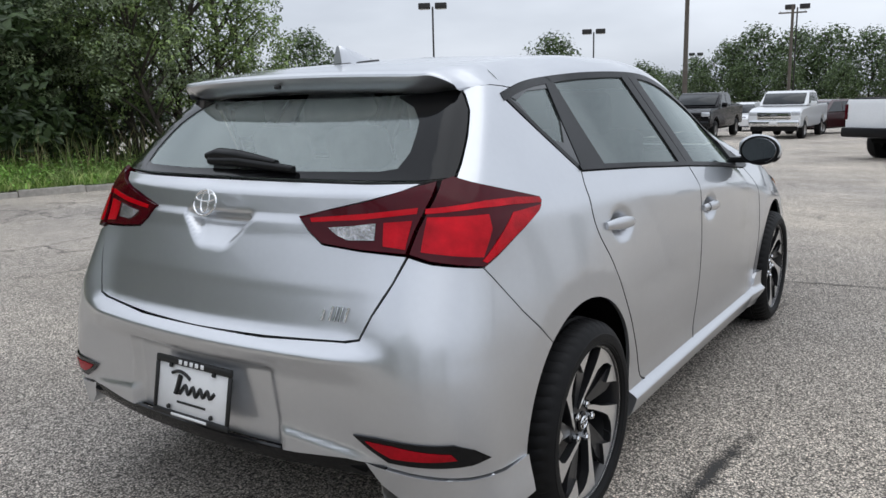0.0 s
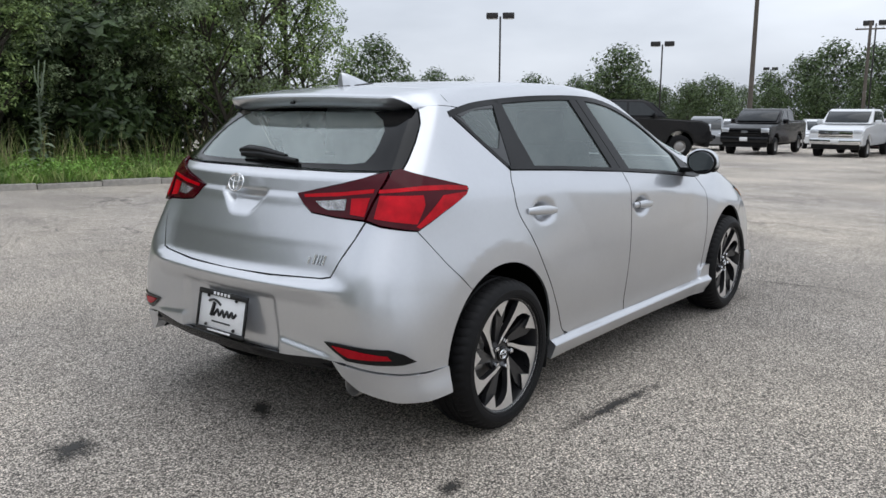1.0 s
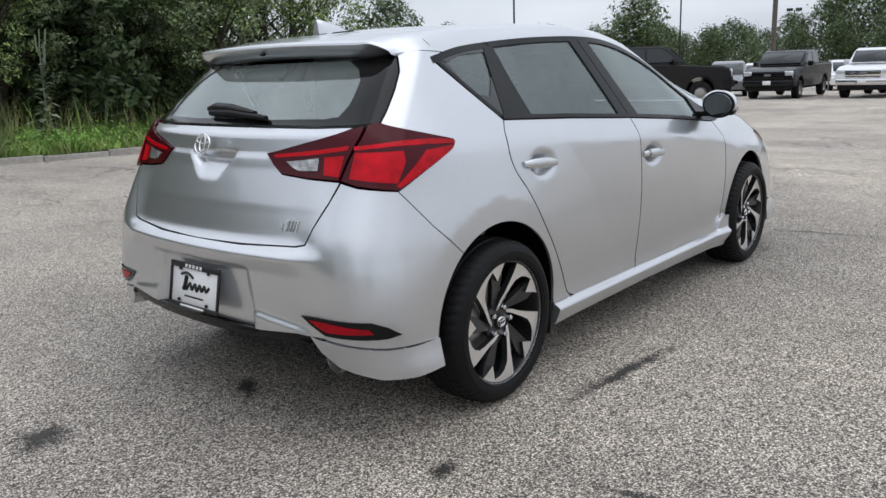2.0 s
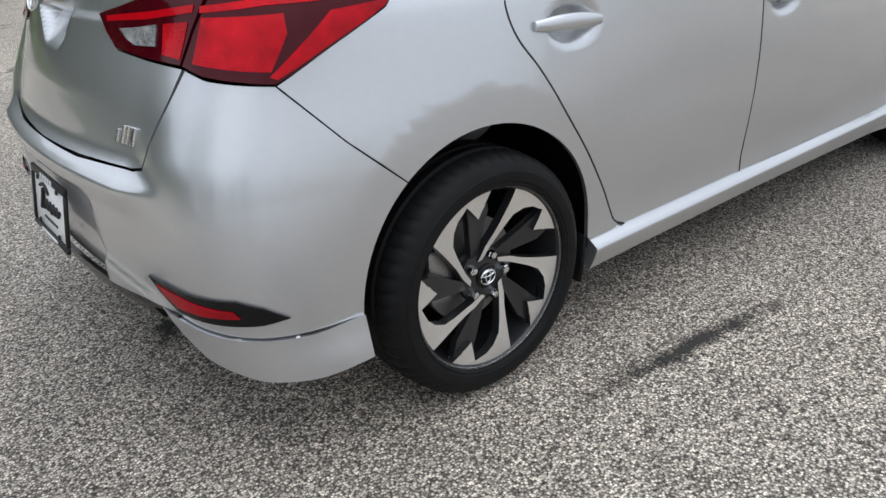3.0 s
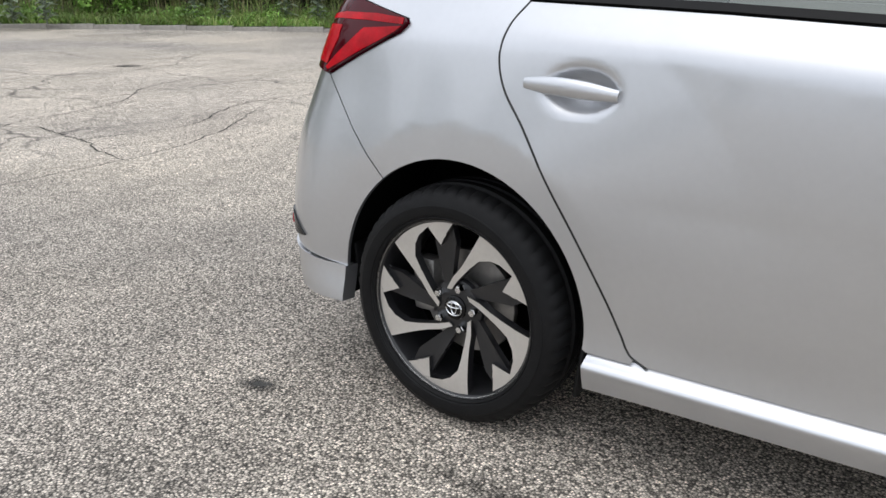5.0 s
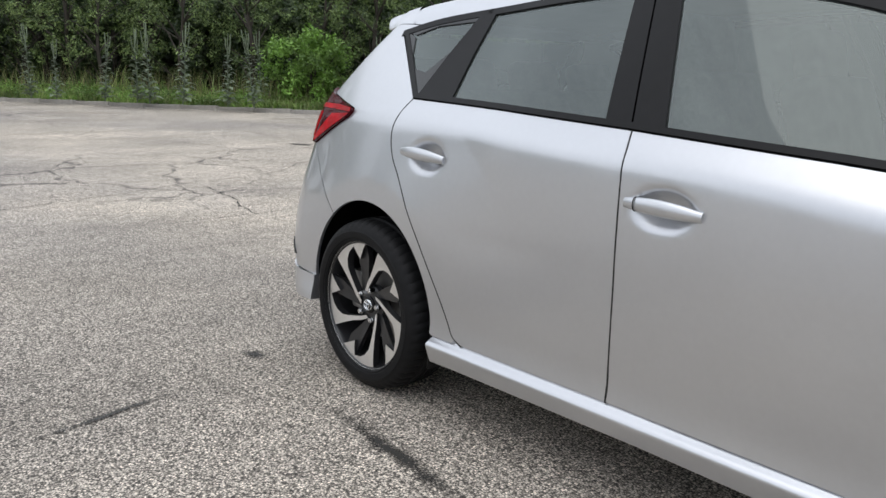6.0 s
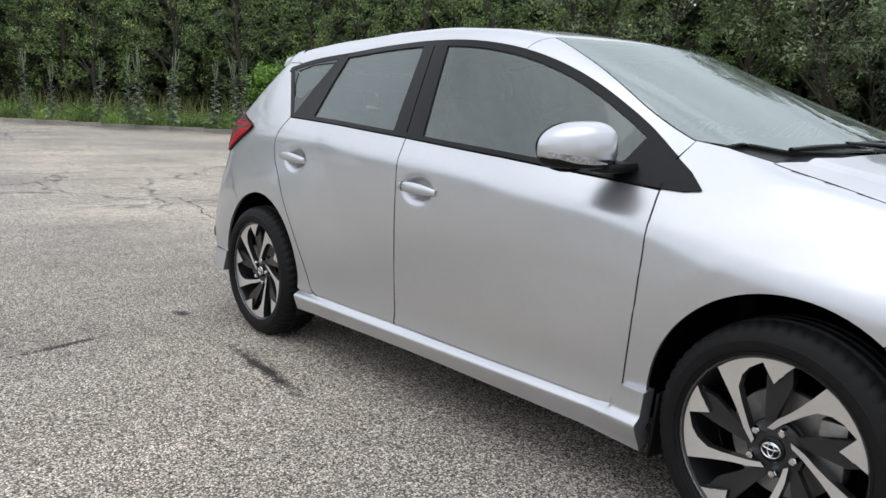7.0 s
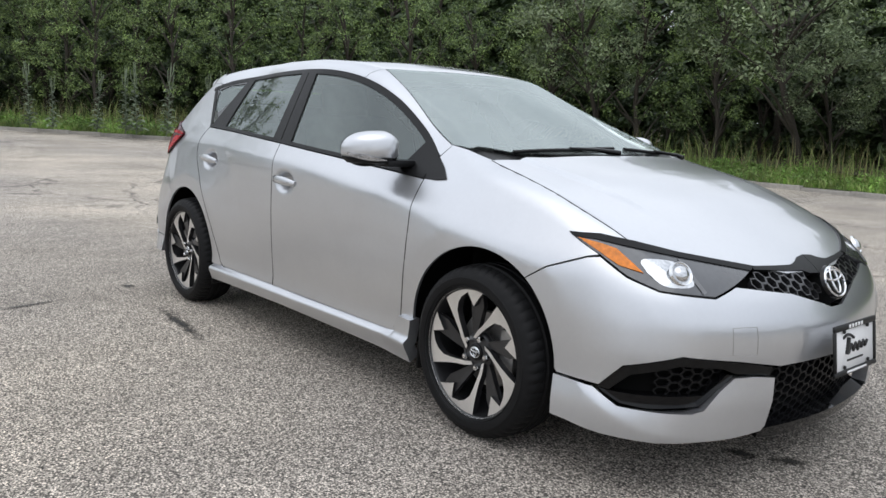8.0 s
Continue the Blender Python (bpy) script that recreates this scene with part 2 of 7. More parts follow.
def skin(x, y, z):
    """Below zero inside the body."""
    a = np.abs(y)
    w = lower_z(z) - taper(x) * taper_low(z) - taper(x) * (x > 2) * (1 - taper_low(z)) * 0.18 - 0.040 * over_wheels(x, z)
    up = z - 1.0
    zc = crease_z(x)
    at_crease = lower_z(zc) - taper(x) * taper_low(zc) - 0.040 * over_wheels(x, zc)
    f = rounded_max(a - w, (a - (at_crease - crease_m(x) * (z - zc))) * 0.9, 0.010)
    f = rounded_max(f, (a - (upper_x(x) - 0.55 * up - 0.10 * up * np.abs(up))) * 0.93, 0.016)
    top = z - (roof_x(x) - crown_x(x) * y * y)
    f = rounded_max(f, top * 0.95, 0.045 + 0.01 * np.clip((x - 2.2) / 0.5, 0, 1))
    w_mid = np.clip((0.64 - a) / 0.18, 0, 1)
    w_mid = w_mid * w_mid * (3 - 2 * w_mid)
    rear = rear_z(z) * w_mid + rear_soft(z) * (1 - w_mid) + rear_bow(z) * y * y - x
    f = rounded_max(f, rear * 0.9, rear_round(z))
    front = x - (front_z(z) - 0.30 * y * y - 0.12 * y ** 4)
    f = rounded_max(f, front * 0.9, 0.16)
    return f


def skin_normal(p, e=0.003):
    x, y, z = p.T
    g = np.stack([skin(x + e, y, z) - skin(x - e, y, z), skin(x, y + e, z) - skin(x, y - e, z), skin(x, y, z + e) - skin(x, y, z - e)], 1)
    return g / np.maximum(np.linalg.norm(g, axis=1, keepdims=True), 1e-9)


FAN_R, FAN_REAR, FAN_FRONT = 0.6, -0.02, 2.72
HALF = FAN_R * math.pi / 2


def rays(kind, uv):
    """Where each flat point of a panel's plan starts, and which way it goes out to the skin."""
    u, v = uv[:, 0], uv[:, 1]
    o, d = np.zeros((len(uv), 3)), np.zeros((len(uv), 3))
    if kind == "side":
        o[:, 0], o[:, 2], d[:, 1] = u, v, -1
    elif kind == "rear":
        o[:, 0], o[:, 1], o[:, 2], d[:, 0] = 0.6, u, v, -1
    elif kind == "front":
        o[:, 0], o[:, 1], o[:, 2], d[:, 0] = 2.3, u, v, 1
    elif kind == "top":
        o[:, 0], o[:, 1], o[:, 2], d[:, 2] = u, v, 0.55, 1
    elif kind == "fan":
        # s runs along the right flank as x, and round the corners as an angle
        left_r, left_f = u < FAN_REAR - HALF, u > FAN_FRONT + HALF
        s = np.where(left_r, 2 * (FAN_REAR - HALF) - u, np.where(left_f, 2 * (FAN_FRONT + HALF) - u, u))
        sign = np.where(left_r | left_f, 1.0, -1.0)
        th = np.where(s < FAN_REAR, (FAN_REAR - s) / FAN_R, np.where(s > FAN_FRONT, (s - FAN_FRONT) / FAN_R, 0))
        o[:, 0], o[:, 2] = np.clip(s, FAN_REAR, FAN_FRONT), v
        d[:, 0] = np.where(s < FAN_REAR, -np.sin(th), np.sin(th))
        d[:, 1] = sign * np.cos(th)
    return o, d


def onto(kind, uv, off=0.0):
    """Points of a plan laid on the skin, off metres outside it."""
    uv = np.asarray(uv, float)
    o, d = rays(kind, uv)
    lo, hi = np.zeros(len(uv)), np.full(len(uv), 1.9)
    for _ in range(42):
        mid = (lo + hi) / 2
        p = o + d * mid[:, None]
        inside = skin(p[:, 0], p[:, 1], p[:, 2]) < 0
        lo, hi = np.where(inside, mid, lo), np.where(inside, hi, mid)
    p = o + d * ((lo + hi) / 2)[:, None]
    n = skin_normal(p)
    return p + n * off, n


def fan_rear(y, z):
    """The fan's s of a point of the tail, given as seen from behind."""
    p, _ = onto("rear", [(y, z)])
    s = FAN_REAR - FAN_R * math.atan2(FAN_REAR - p[0, 0], abs(y))
    return (s if y <= 0 else 2 * (FAN_REAR - HALF) - s, z)


def fan_front(y, z):
    p, _ = onto("front", [(y, z)])
    s = FAN_FRONT + FAN_R * math.atan2(p[0, 0] - FAN_FRONT, abs(y))
    return (s if y <= 0 else 2 * (FAN_FRONT + HALF) - s, z)


def fan_side(x, z):
    """The fan's s of a point of the flank, given as seen from the side."""
    p, _ = onto("side", [(x, z)])
    if x < FAN_REAR:
        return (FAN_REAR - FAN_R * math.atan2(FAN_REAR - x, -p[0, 1]), z)
    if x > FAN_FRONT:
        return (FAN_FRONT + FAN_R * math.atan2(x - FAN_FRONT, -p[0, 1]), z)
    return (x, z)


def bend(pts, n=8):
    """A smooth open line through points."""
    p = [Vector(q) for q in pts]
    p = [2 * p[0] - p[1]] + p + [2 * p[-1] - p[-2]]
    out = []
    for i in range(1, len(p) - 2):
        for k in range(n):
            t = k / n
            out.append(tuple(0.5 * (2 * p[i] + (p[i + 1] - p[i - 1]) * t + (2 * p[i - 1] - 5 * p[i] + 4 * p[i + 1] - p[i + 2]) * t * t
                                    + (3 * p[i] - p[i - 1] - 3 * p[i + 1] + p[i + 2]) * t ** 3)))
    return out + [tuple(p[-2])]


def arc(cx, cz, r, a0, a1, n=24):
    return [(cx + r * math.cos(radians(a0 + (a1 - a0) * i / n)), cz + r * math.sin(radians(a0 + (a1 - a0) * i / n))) for i in range(n + 1)]


def inset(loop, g):
    """The loop drawn in by g on all sides."""
    pts = []
    for p in loop:
        if not pts or (Vector(p) - Vector(pts[-1])).length > 1e-4:
            pts.append(tuple(p))
    if (Vector(pts[0]) - Vector(pts[-1])).length < 1e-4:
        pts.pop()
    area = sum(pts[i - 1][0] * pts[i][1] - pts[i][0] * pts[i - 1][1] for i in range(len(pts)))
    if area < 0:
        pts.reverse()
    if g == 0:
        return pts
    out = []
    for i, p in enumerate(pts):
        a, b = Vector(p) - Vector(pts[i - 1]), Vector(pts[(i + 1) % len(pts)]) - Vector(p)
        na, nb = Vector((-a.y, a.x)).normalized(), Vector((-b.y, b.x)).normalized()
        m = na + nb
        m = m / max(m.length_squared / 2, 0.35)
        out.append((p[0] + m.x * g, p[1] + m.y * g))
    return out


def sheet(name, kind, outline, off=0.0, gap=0.0018, depth=0.012, cell=0.03, mirror=False, fine=None):
    """One pressed panel: a flat outline cut into cells, laid on the skin, its rim turned inwards. fine: off as a function of the flat point."""
    loop = inset(outline, gap)
    bm = bmesh.new()
    bm.faces.new([bm.verts.new((u, v, 0)) for u, v in loop])
    for axis in (0, 1):
        lo, hi = min(p[axis] for p in loop), max(p[axis] for p in loop)
        k = math.floor(lo / cell) + 1
        while k * cell < hi - 1e-5:
            co, no = [0, 0, 0], [0, 0, 0]
            co[axis], no[axis] = k * cell, 1
            bmesh.ops.bisect_plane(bm, geom=bm.verts[:] + bm.edges[:] + bm.faces[:], dist=1e-6, plane_co=co, plane_no=no)
            k += 1
    bmesh.ops.remove_doubles(bm, verts=bm.verts, dist=2e-5)
    bmesh.ops.triangulate(bm, faces=[f for f in bm.faces if len(f.verts) > 4], ngon_method="EAR_CLIP")
    bm.verts.index_update()
    uv = np.array([(v.co.x, v.co.y) for v in bm.verts])
    faces = [[v.index for v in f.verts] for f in bm.faces]
    rim = []
    for e in bm.edges:
        if len(e.link_faces) == 1:
            lp = e.link_loops[0]
            rim.append((lp.vert.index, lp.link_loop_next.vert.index))
    bm.free()
    p, n = onto(kind, uv)
    o = np.full(len(uv), off) if fine is None else off + fine(uv[:, 0], uv[:, 1])
    p = p + n * o[:, None]
    if fine is not None:
        # the relief tilts the normals too
        acc = np.zeros_like(p)
        for f in faces:
            q = p[f]
            c = np.cross(q[1] - q[0], q[2] - q[0]) if len(f) == 3 else np.cross(q[2] - q[0], q[3] - q[1])
            acc[f] += c
        acc *= np.where((acc * n).sum(1) < 0, -1, 1)[:, None]
        n = acc / np.maximum(np.linalg.norm(acc, axis=1, keepdims=True), 1e-12)
    f0 = faces[len(faces) // 2]
    flip = np.dot(np.cross(p[f0[1]] - p[f0[0]], p[f0[2]] - p[f0[0]]), n[f0[0]]) < 0
    base = len(p)
    verts, flange = list(p), []
    for a, b in rim:
        i = len(verts)
        verts += [p[a], p[b], p[b] - n[b] * depth, p[a] - n[a] * depth]
        flange.append([i + 1, i, i + 3, i + 2])
    verts = np.array(verts)
    if mirror:
        verts = verts * np.array([1, -1, 1])
        n = n * np.array([1, -1, 1])
        flip = not flip
    if flip:
        faces, flange = [f[::-1] for f in faces], [f[::-1] for f in flange]
    me = bpy.data.meshes.new(name)
    me.from_pydata([tuple(v) for v in verts], [], faces + flange)
    loops = []
    for f in faces:
        loops += [tuple(n[i]) for i in f]
    for f in flange:
        q = verts[f]
        c = np.cross(q[1] - q[0], q[2] - q[0])
        c = c / max(np.linalg.norm(c), 1e-12)
        loops += [tuple(c)] * 4
    me.shade_smooth()
    me.normals_split_custom_set(loops)
    return me


def panel(name, kind, outline, mat, parent, label="", mirror=False, **kw):
    return part(name, sheet(name, kind, outline, mirror=mirror, **kw), mat, parent, label)


def tube(points, radius, sides=8, closed=False, flat=1.0):
    """A round bar along a line."""
    bm = bmesh.new()
    pts = [Vector(p) for p in points]
    rings = []
    for i, p in enumerate(pts):
        a = pts[i - 1] if (i > 0 or closed) else p
        b = pts[(i + 1) % len(pts)] if (i < len(pts) - 1 or closed) else p
        t = (b - a).normalized()
        s = t.cross(Vector((0.13, 0.07, 1))).normalized()
        u = s.cross(t)
        r = radius[i] if isinstance(radius, (list, tuple)) else radius
        rings.append([bm.verts.new(p + s * math.cos(2 * math.pi * k / sides) * r + u * math.sin(2 * math.pi * k / sides) * r * flat) for k in range(sides)])
    for i in range(len(rings) - (0 if closed else 1)):
        A, B = rings[i], rings[(i + 1) % len(rings)]
        for k in range(sides):
            bm.faces.new((A[k], A[(k + 1) % sides], B[(k + 1) % sides], B[k]))
    if not closed:
        bm.faces.new(rings[0][::-1])
        bm.faces.new(rings[-1])
    return shaded(bm, 60)


def lathe(profile, n=48, axis="y"):
    """A body of revolution about the y axis from (radius, y) pairs."""
    bm = bmesh.new()
    rings = []
    for r, y in profile:
        rings.append([bm.verts.new((r * math.cos(2 * math.pi * k / n), y, r * math.sin(2 * math.pi * k / n))) for k in range(n)])
    for a, b in zip(rings, rings[1:]):
        for k in range(n):
            bm.faces.new((a[k], a[(k + 1) % n], b[(k + 1) % n], b[k]))
    return bm


def block(size, bevel=0.01, seg=2, at=(0, 0, 0)):
    """A bevelled block."""
    bm = bmesh.new()
    bmesh.ops.create_cube(bm, size=1)
    bmesh.ops.scale(bm, vec=size, verts=bm.verts)
    if bevel:
        bmesh.ops.bevel(bm, geom=bm.edges[:], offset=bevel, segments=seg, affect="EDGES", profile=0.6)
    bmesh.ops.translate(bm, vec=at, verts=bm.verts)
    return shaded(bm, 50)


def extruded(outline, thick, bevel=0.0):
    """A flat outline in x, z given depth along y."""
    bm = bmesh.new()
    loop = inset(outline, 0)
    f = bm.faces.new([bm.verts.new((u, 0, v)) for u, v in loop])
    r = bmesh.ops.extrude_face_region(bm, geom=[f])
    bmesh.ops.translate(bm, vec=(0, thick, 0), verts=[g for g in r["geom"] if isinstance(g, bmesh.types.BMVert)])
    if bevel:
        bmesh.ops.bevel(bm, geom=bm.edges[:], offset=bevel, segments=2, affect="EDGES")
    bmesh.ops.triangulate(bm, faces=[g for g in bm.faces if len(g.verts) > 4])
    return shaded(bm, 40)


# ---- ground ----
def ground_z(x, y):
    d = x - 1.3
    s = np.abs(d) - 4.0
    return np.where(d > 0, -0.018, 0.027) * np.where(s > 1, s, np.where(s > -1, (s + 1) ** 2 / 4, 0))


def gz(x, y):
    return float(ground_z(np.array(min(max(x, -60.0), 60.0)), 0))


def asphalt_material():
    m = bpy.data.materials.new("weathered_asphalt")
    m.use_nodes = True
    n, l = m.node_tree.nodes, m.node_tree.links
    b = n["Principled BSDF"]
    tc = n.new("ShaderNodeTexCoord")

    def nd(kind, **inputs):
        q = n.new(kind)
        for k, v in inputs.items():
            q.inputs[k.replace("_", " ")].default_value = v
        return q

    vor = nd("ShaderNodeTexVoronoi", Scale=162.0)
    mid = nd("ShaderNodeTexNoise", Scale=9.0, Detail=5.0)
    big = nd("ShaderNodeTexNoise", Scale=0.55, Detail=6.0)
    for q in (vor, mid, big):
        l.new(tc.outputs["Object"], q.inputs["Vector"])
    # each stone of the aggregate has its own grey
    sep = n.new("ShaderNodeSeparateColor")
    l.new(vor.outputs["Color"], sep.inputs["Color"])
    ramp = n.new("ShaderNodeValToRGB")
    ramp.color_ramp.elements[0].color, ramp.color_ramp.elements[1].color = (0.115, 0.103, 0.090, 1), (0.89, 0.815, 0.725, 1)
    e = ramp.color_ramp.elements.new(0.55)
    e.color = (0.49, 0.447, 0.395, 1)
    l.new(sep.outputs["Red"], ramp.inputs["Fac"])
    # dark binder shows between the stones
    edge = n.new("ShaderNodeMapRange")
    edge.inputs["From Min"].default_value, edge.inputs["From Max"].default_value = 0.35, 0.75
    edge.inputs["To Min"].default_value, edge.inputs["To Max"].default_value = 1.0, 0.16
    l.new(vor.outputs["Distance"], edge.inputs["Value"])
    m1 = n.new("ShaderNodeMix")
    m1.data_type, m1.blend_type = "RGBA", "MULTIPLY"
    m1.inputs["Factor"].default_value = 1
    l.new(ramp.outputs["Color"], m1.inputs["A"])
    l.new(edge.outputs["Result"], m1.inputs["B"])
    wear = n.new("ShaderNodeMapRange")
    wear.inputs["From Min"].default_value, wear.inputs["From Max"].default_value = 0.3, 0.7
    wear.inputs["To Min"].default_value, wear.inputs["To Max"].default_value = 0.72, 1.22
    mixn = n.new("ShaderNodeMath")
    mixn.operation = "MULTIPLY_ADD"
    mixn.inputs[1].default_value = 0.35
    l.new(mid.outputs["Fac"], mixn.inputs[0])
    bigs = n.new("ShaderNodeMath")
    bigs.operation = "MULTIPLY"
    bigs.inputs[1].default_value = 0.65
    l.new(big.outputs["Fac"], bigs.inputs[0])
    l.new(bigs.outputs[0], mixn.inputs[2])
    l.new(mixn.outputs[0], wear.inputs["Value"])
    m2 = n.new("ShaderNodeMix")
    m2.data_type, m2.blend_type = "RGBA", "MULTIPLY"
    m2.inputs["Factor"].default_value = 1
    l.new(m1.outputs["Result"], m2.inputs["A"])
    l.new(wear.outputs["Result"], m2.inputs["B"])
    fleck = nd("ShaderNodeTexNoise", Scale=60.0, Detail=3.0)
    l.new(tc.outputs["Object"], fleck.inputs["Vector"])
    fl = n.new("ShaderNodeMapRange")
    fl.inputs["From Min"].default_value, fl.inputs["From Max"].default_value = 0.34, 0.66
    fl.inputs["To Min"].default_value, fl.inputs["To Max"].default_value = 0.72, 1.30
    l.new(fleck.outputs["Fac"], fl.inputs["Value"])
    m3 = n.new("ShaderNodeMix")
    m3.data_type, m3.blend_type = "RGBA", "MULTIPLY"
    m3.inputs["Factor"].default_value = 1
    l.new(m2.outputs["Result"], m3.inputs["A"])
    l.new(fl.outputs["Result"], m3.inputs["B"])
    patch = nd("ShaderNodeTexNoise", Scale=0.22, Detail=4.0, Distortion=0.6)
    l.new(tc.outputs["Object"], patch.inputs["Vector"])
    pr = n.new("ShaderNodeValToRGB")
    pr.color_ramp.elements[0].position, pr.color_ramp.elements[1].position = 0.36, 0.66
    pr.color_ramp.elements[0].color, pr.color_ramp.elements[1].color = (0.84, 0.83, 0.83, 1), (1.16, 1.12, 1.05, 1)
    l.new(patch.outputs["Fac"], pr.inputs["Fac"])
    m4 = n.new("ShaderNodeMix")
    m4.data_type, m4.blend_type = "RGBA", "MULTIPLY"
    m4.inputs["Factor"].default_value = 1
    l.new(m3.outputs["Result"], m4.inputs["A"])
    l.new(pr.outputs["Color"], m4.inputs["B"])
    # a web of fine cracks where the surface has aged
    bent = nd("ShaderNodeTexNoise", Scale=2.4, Detail=4.0)
    l.new(tc.outputs["Object"], bent.inputs["Vector"])
    sh = n.new("ShaderNodeMix")
    sh.data_type, sh.blend_type = "RGBA", "LINEAR_LIGHT"
    sh.inputs["Factor"].default_value = 0.28
    l.new(tc.outputs["Object"], sh.inputs["A"])
    l.new(bent.outputs["Color"], sh.inputs["B"])
    web = nd("ShaderNodeTexVoronoi", Scale=0.62)
    web.feature = "DISTANCE_TO_EDGE"
    l.new(sh.outputs["Result"], web.inputs["Vector"])
    thin = n.new("ShaderNodeMapRange")
    thin.inputs["From Min"].default_value, thin.inputs["From Max"].default_value = 0.003, 0.015
    thin.inputs["To Min"].default_value, thin.inputs["To Max"].default_value = 1.0, 0.0
    l.new(web.outputs["Distance"], thin.inputs["Value"])
    where = nd("ShaderNodeTexNoise", Scale=0.33, Detail=3.0)
    mv = n.new("ShaderNodeMapping")
    mv.inputs["Location"].default_value = (3.1, 7.7, 0)
    l.new(tc.outputs["Object"], mv.inputs["Vector"])
    l.new(mv.outputs["Vector"], where.inputs["Vector"])
    wr = n.new("ShaderNodeMapRange")
    wr.inputs["From Min"].default_value, wr.inputs["From Max"].default_value = 0.43, 0.55
    wr.inputs["To Min"].default_value, wr.inputs["To Max"].default_value = 0.0, 0.75
    l.new(where.outputs["Fac"], wr.inputs["Value"])
    cr = n.new("ShaderNodeMath")
    cr.operation = "MULTIPLY"
    l.new(thin.outputs["Result"], cr.inputs[0])
    # no cracks within 4 m of the car, full strength from 6.5 m
    off_c, far_c, crack_fade = n.new("ShaderNodeVectorMath"), n.new("ShaderNodeVectorMath"), n.new("ShaderNodeMapRange")
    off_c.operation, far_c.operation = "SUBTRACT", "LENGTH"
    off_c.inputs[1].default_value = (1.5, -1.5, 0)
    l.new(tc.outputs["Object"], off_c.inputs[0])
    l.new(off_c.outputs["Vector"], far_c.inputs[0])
    crack_fade.inputs["From Min"].default_value, crack_fade.inputs["From Max"].default_value = 4.0, 6.5
    l.new(far_c.outputs["Value"], crack_fade.inputs["Value"])
    cb = n.new("ShaderNodeMath")
    cb.operation = "MULTIPLY"
    l.new(wr.outputs["Result"], cb.inputs[0])
    l.new(crack_fade.outputs["Result"], cb.inputs[1])
    l.new(cb.outputs[0], cr.inputs[1])
    m5 = n.new("ShaderNodeMix")
    m5.data_type = "RGBA"
    m5.inputs["B"].default_value = (0.05, 0.046, 0.042, 1)
    l.new(cr.outputs[0], m5.inputs["Factor"])
    # the colour grows paler from 3 m to 7 m off the car
    pale_far = n.new("ShaderNodeMapRange")
    pale_far.inputs["From Min"].default_value, pale_far.inputs["From Max"].default_value = 3.0, 7.0
    pale_far.inputs["To Min"].default_value, pale_far.inputs["To Max"].default_value = 1.0, 1.34
    l.new(far_c.outputs["Value"], pale_far.inputs["Value"])
    # pale dust drawn out in streaks by the traffic
    drift = nd("ShaderNodeTexNoise", Scale=1.0, Detail=5.0, Roughness=0.6)
    dm = n.new("ShaderNodeMapping")
    dm.inputs["Scale"].default_value, dm.inputs["Rotation"].default_value = (1.5, 0.28, 1), (0, 0, radians(-14))
    l.new(tc.outputs["Object"], dm.inputs["Vector"])
    l.new(dm.outputs["Vector"], drift.inputs["Vector"])
    ds = n.new("ShaderNodeMapRange")
    ds.inputs["From Min"].default_value, ds.inputs["From Max"].default_value = 0.35, 0.68
    ds.inputs["To Min"].default_value, ds.inputs["To Max"].default_value = 0.90, 1.11
    l.new(drift.outputs["Fac"], ds.inputs["Value"])
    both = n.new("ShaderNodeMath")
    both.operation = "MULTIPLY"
    l.new(pale_far.outputs["Result"], both.inputs[0])
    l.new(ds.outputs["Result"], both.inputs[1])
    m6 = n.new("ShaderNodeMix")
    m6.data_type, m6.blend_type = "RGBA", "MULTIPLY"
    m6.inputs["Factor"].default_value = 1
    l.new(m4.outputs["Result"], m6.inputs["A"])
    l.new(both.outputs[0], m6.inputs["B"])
    l.new(m6.outputs["Result"], m5.inputs["A"])
    l.new(m5.outputs["Result"], b.inputs["Base Color"])
    b.inputs["Roughness"].default_value = 0.85
    bp = n.new("ShaderNodeBump")
    bp.inputs["Strength"].default_value, bp.inputs["Distance"].default_value = 0.6, 0.004
    l.new(vor.outputs["Distance"], bp.inputs["Height"])
    bp.invert = True
    l.new(bp.outputs["Normal"], b.inputs["Normal"])
    return m


M_asphalt = asphalt_material()
M_grass = material("rough_grass", (0.085, 0.14, 0.03), rough=0.9, noise_scale=6, vary=0.5, bump=0.6, bump_scale=40)
M_soil = material("leaf_litter", (0.07, 0.06, 0.035), rough=0.95, noise_scale=5, vary=0.4)
M_kerb = material("worn_concrete", (0.34, 0.32, 0.29), rough=0.9, noise_scale=14, vary=0.3, bump=0.3, bump_scale=120)
M_bark = material("bark", (0.055, 0.047, 0.038), rough=0.95, noise_scale=20, vary=0.35, bump=0.5, bump_scale=60)


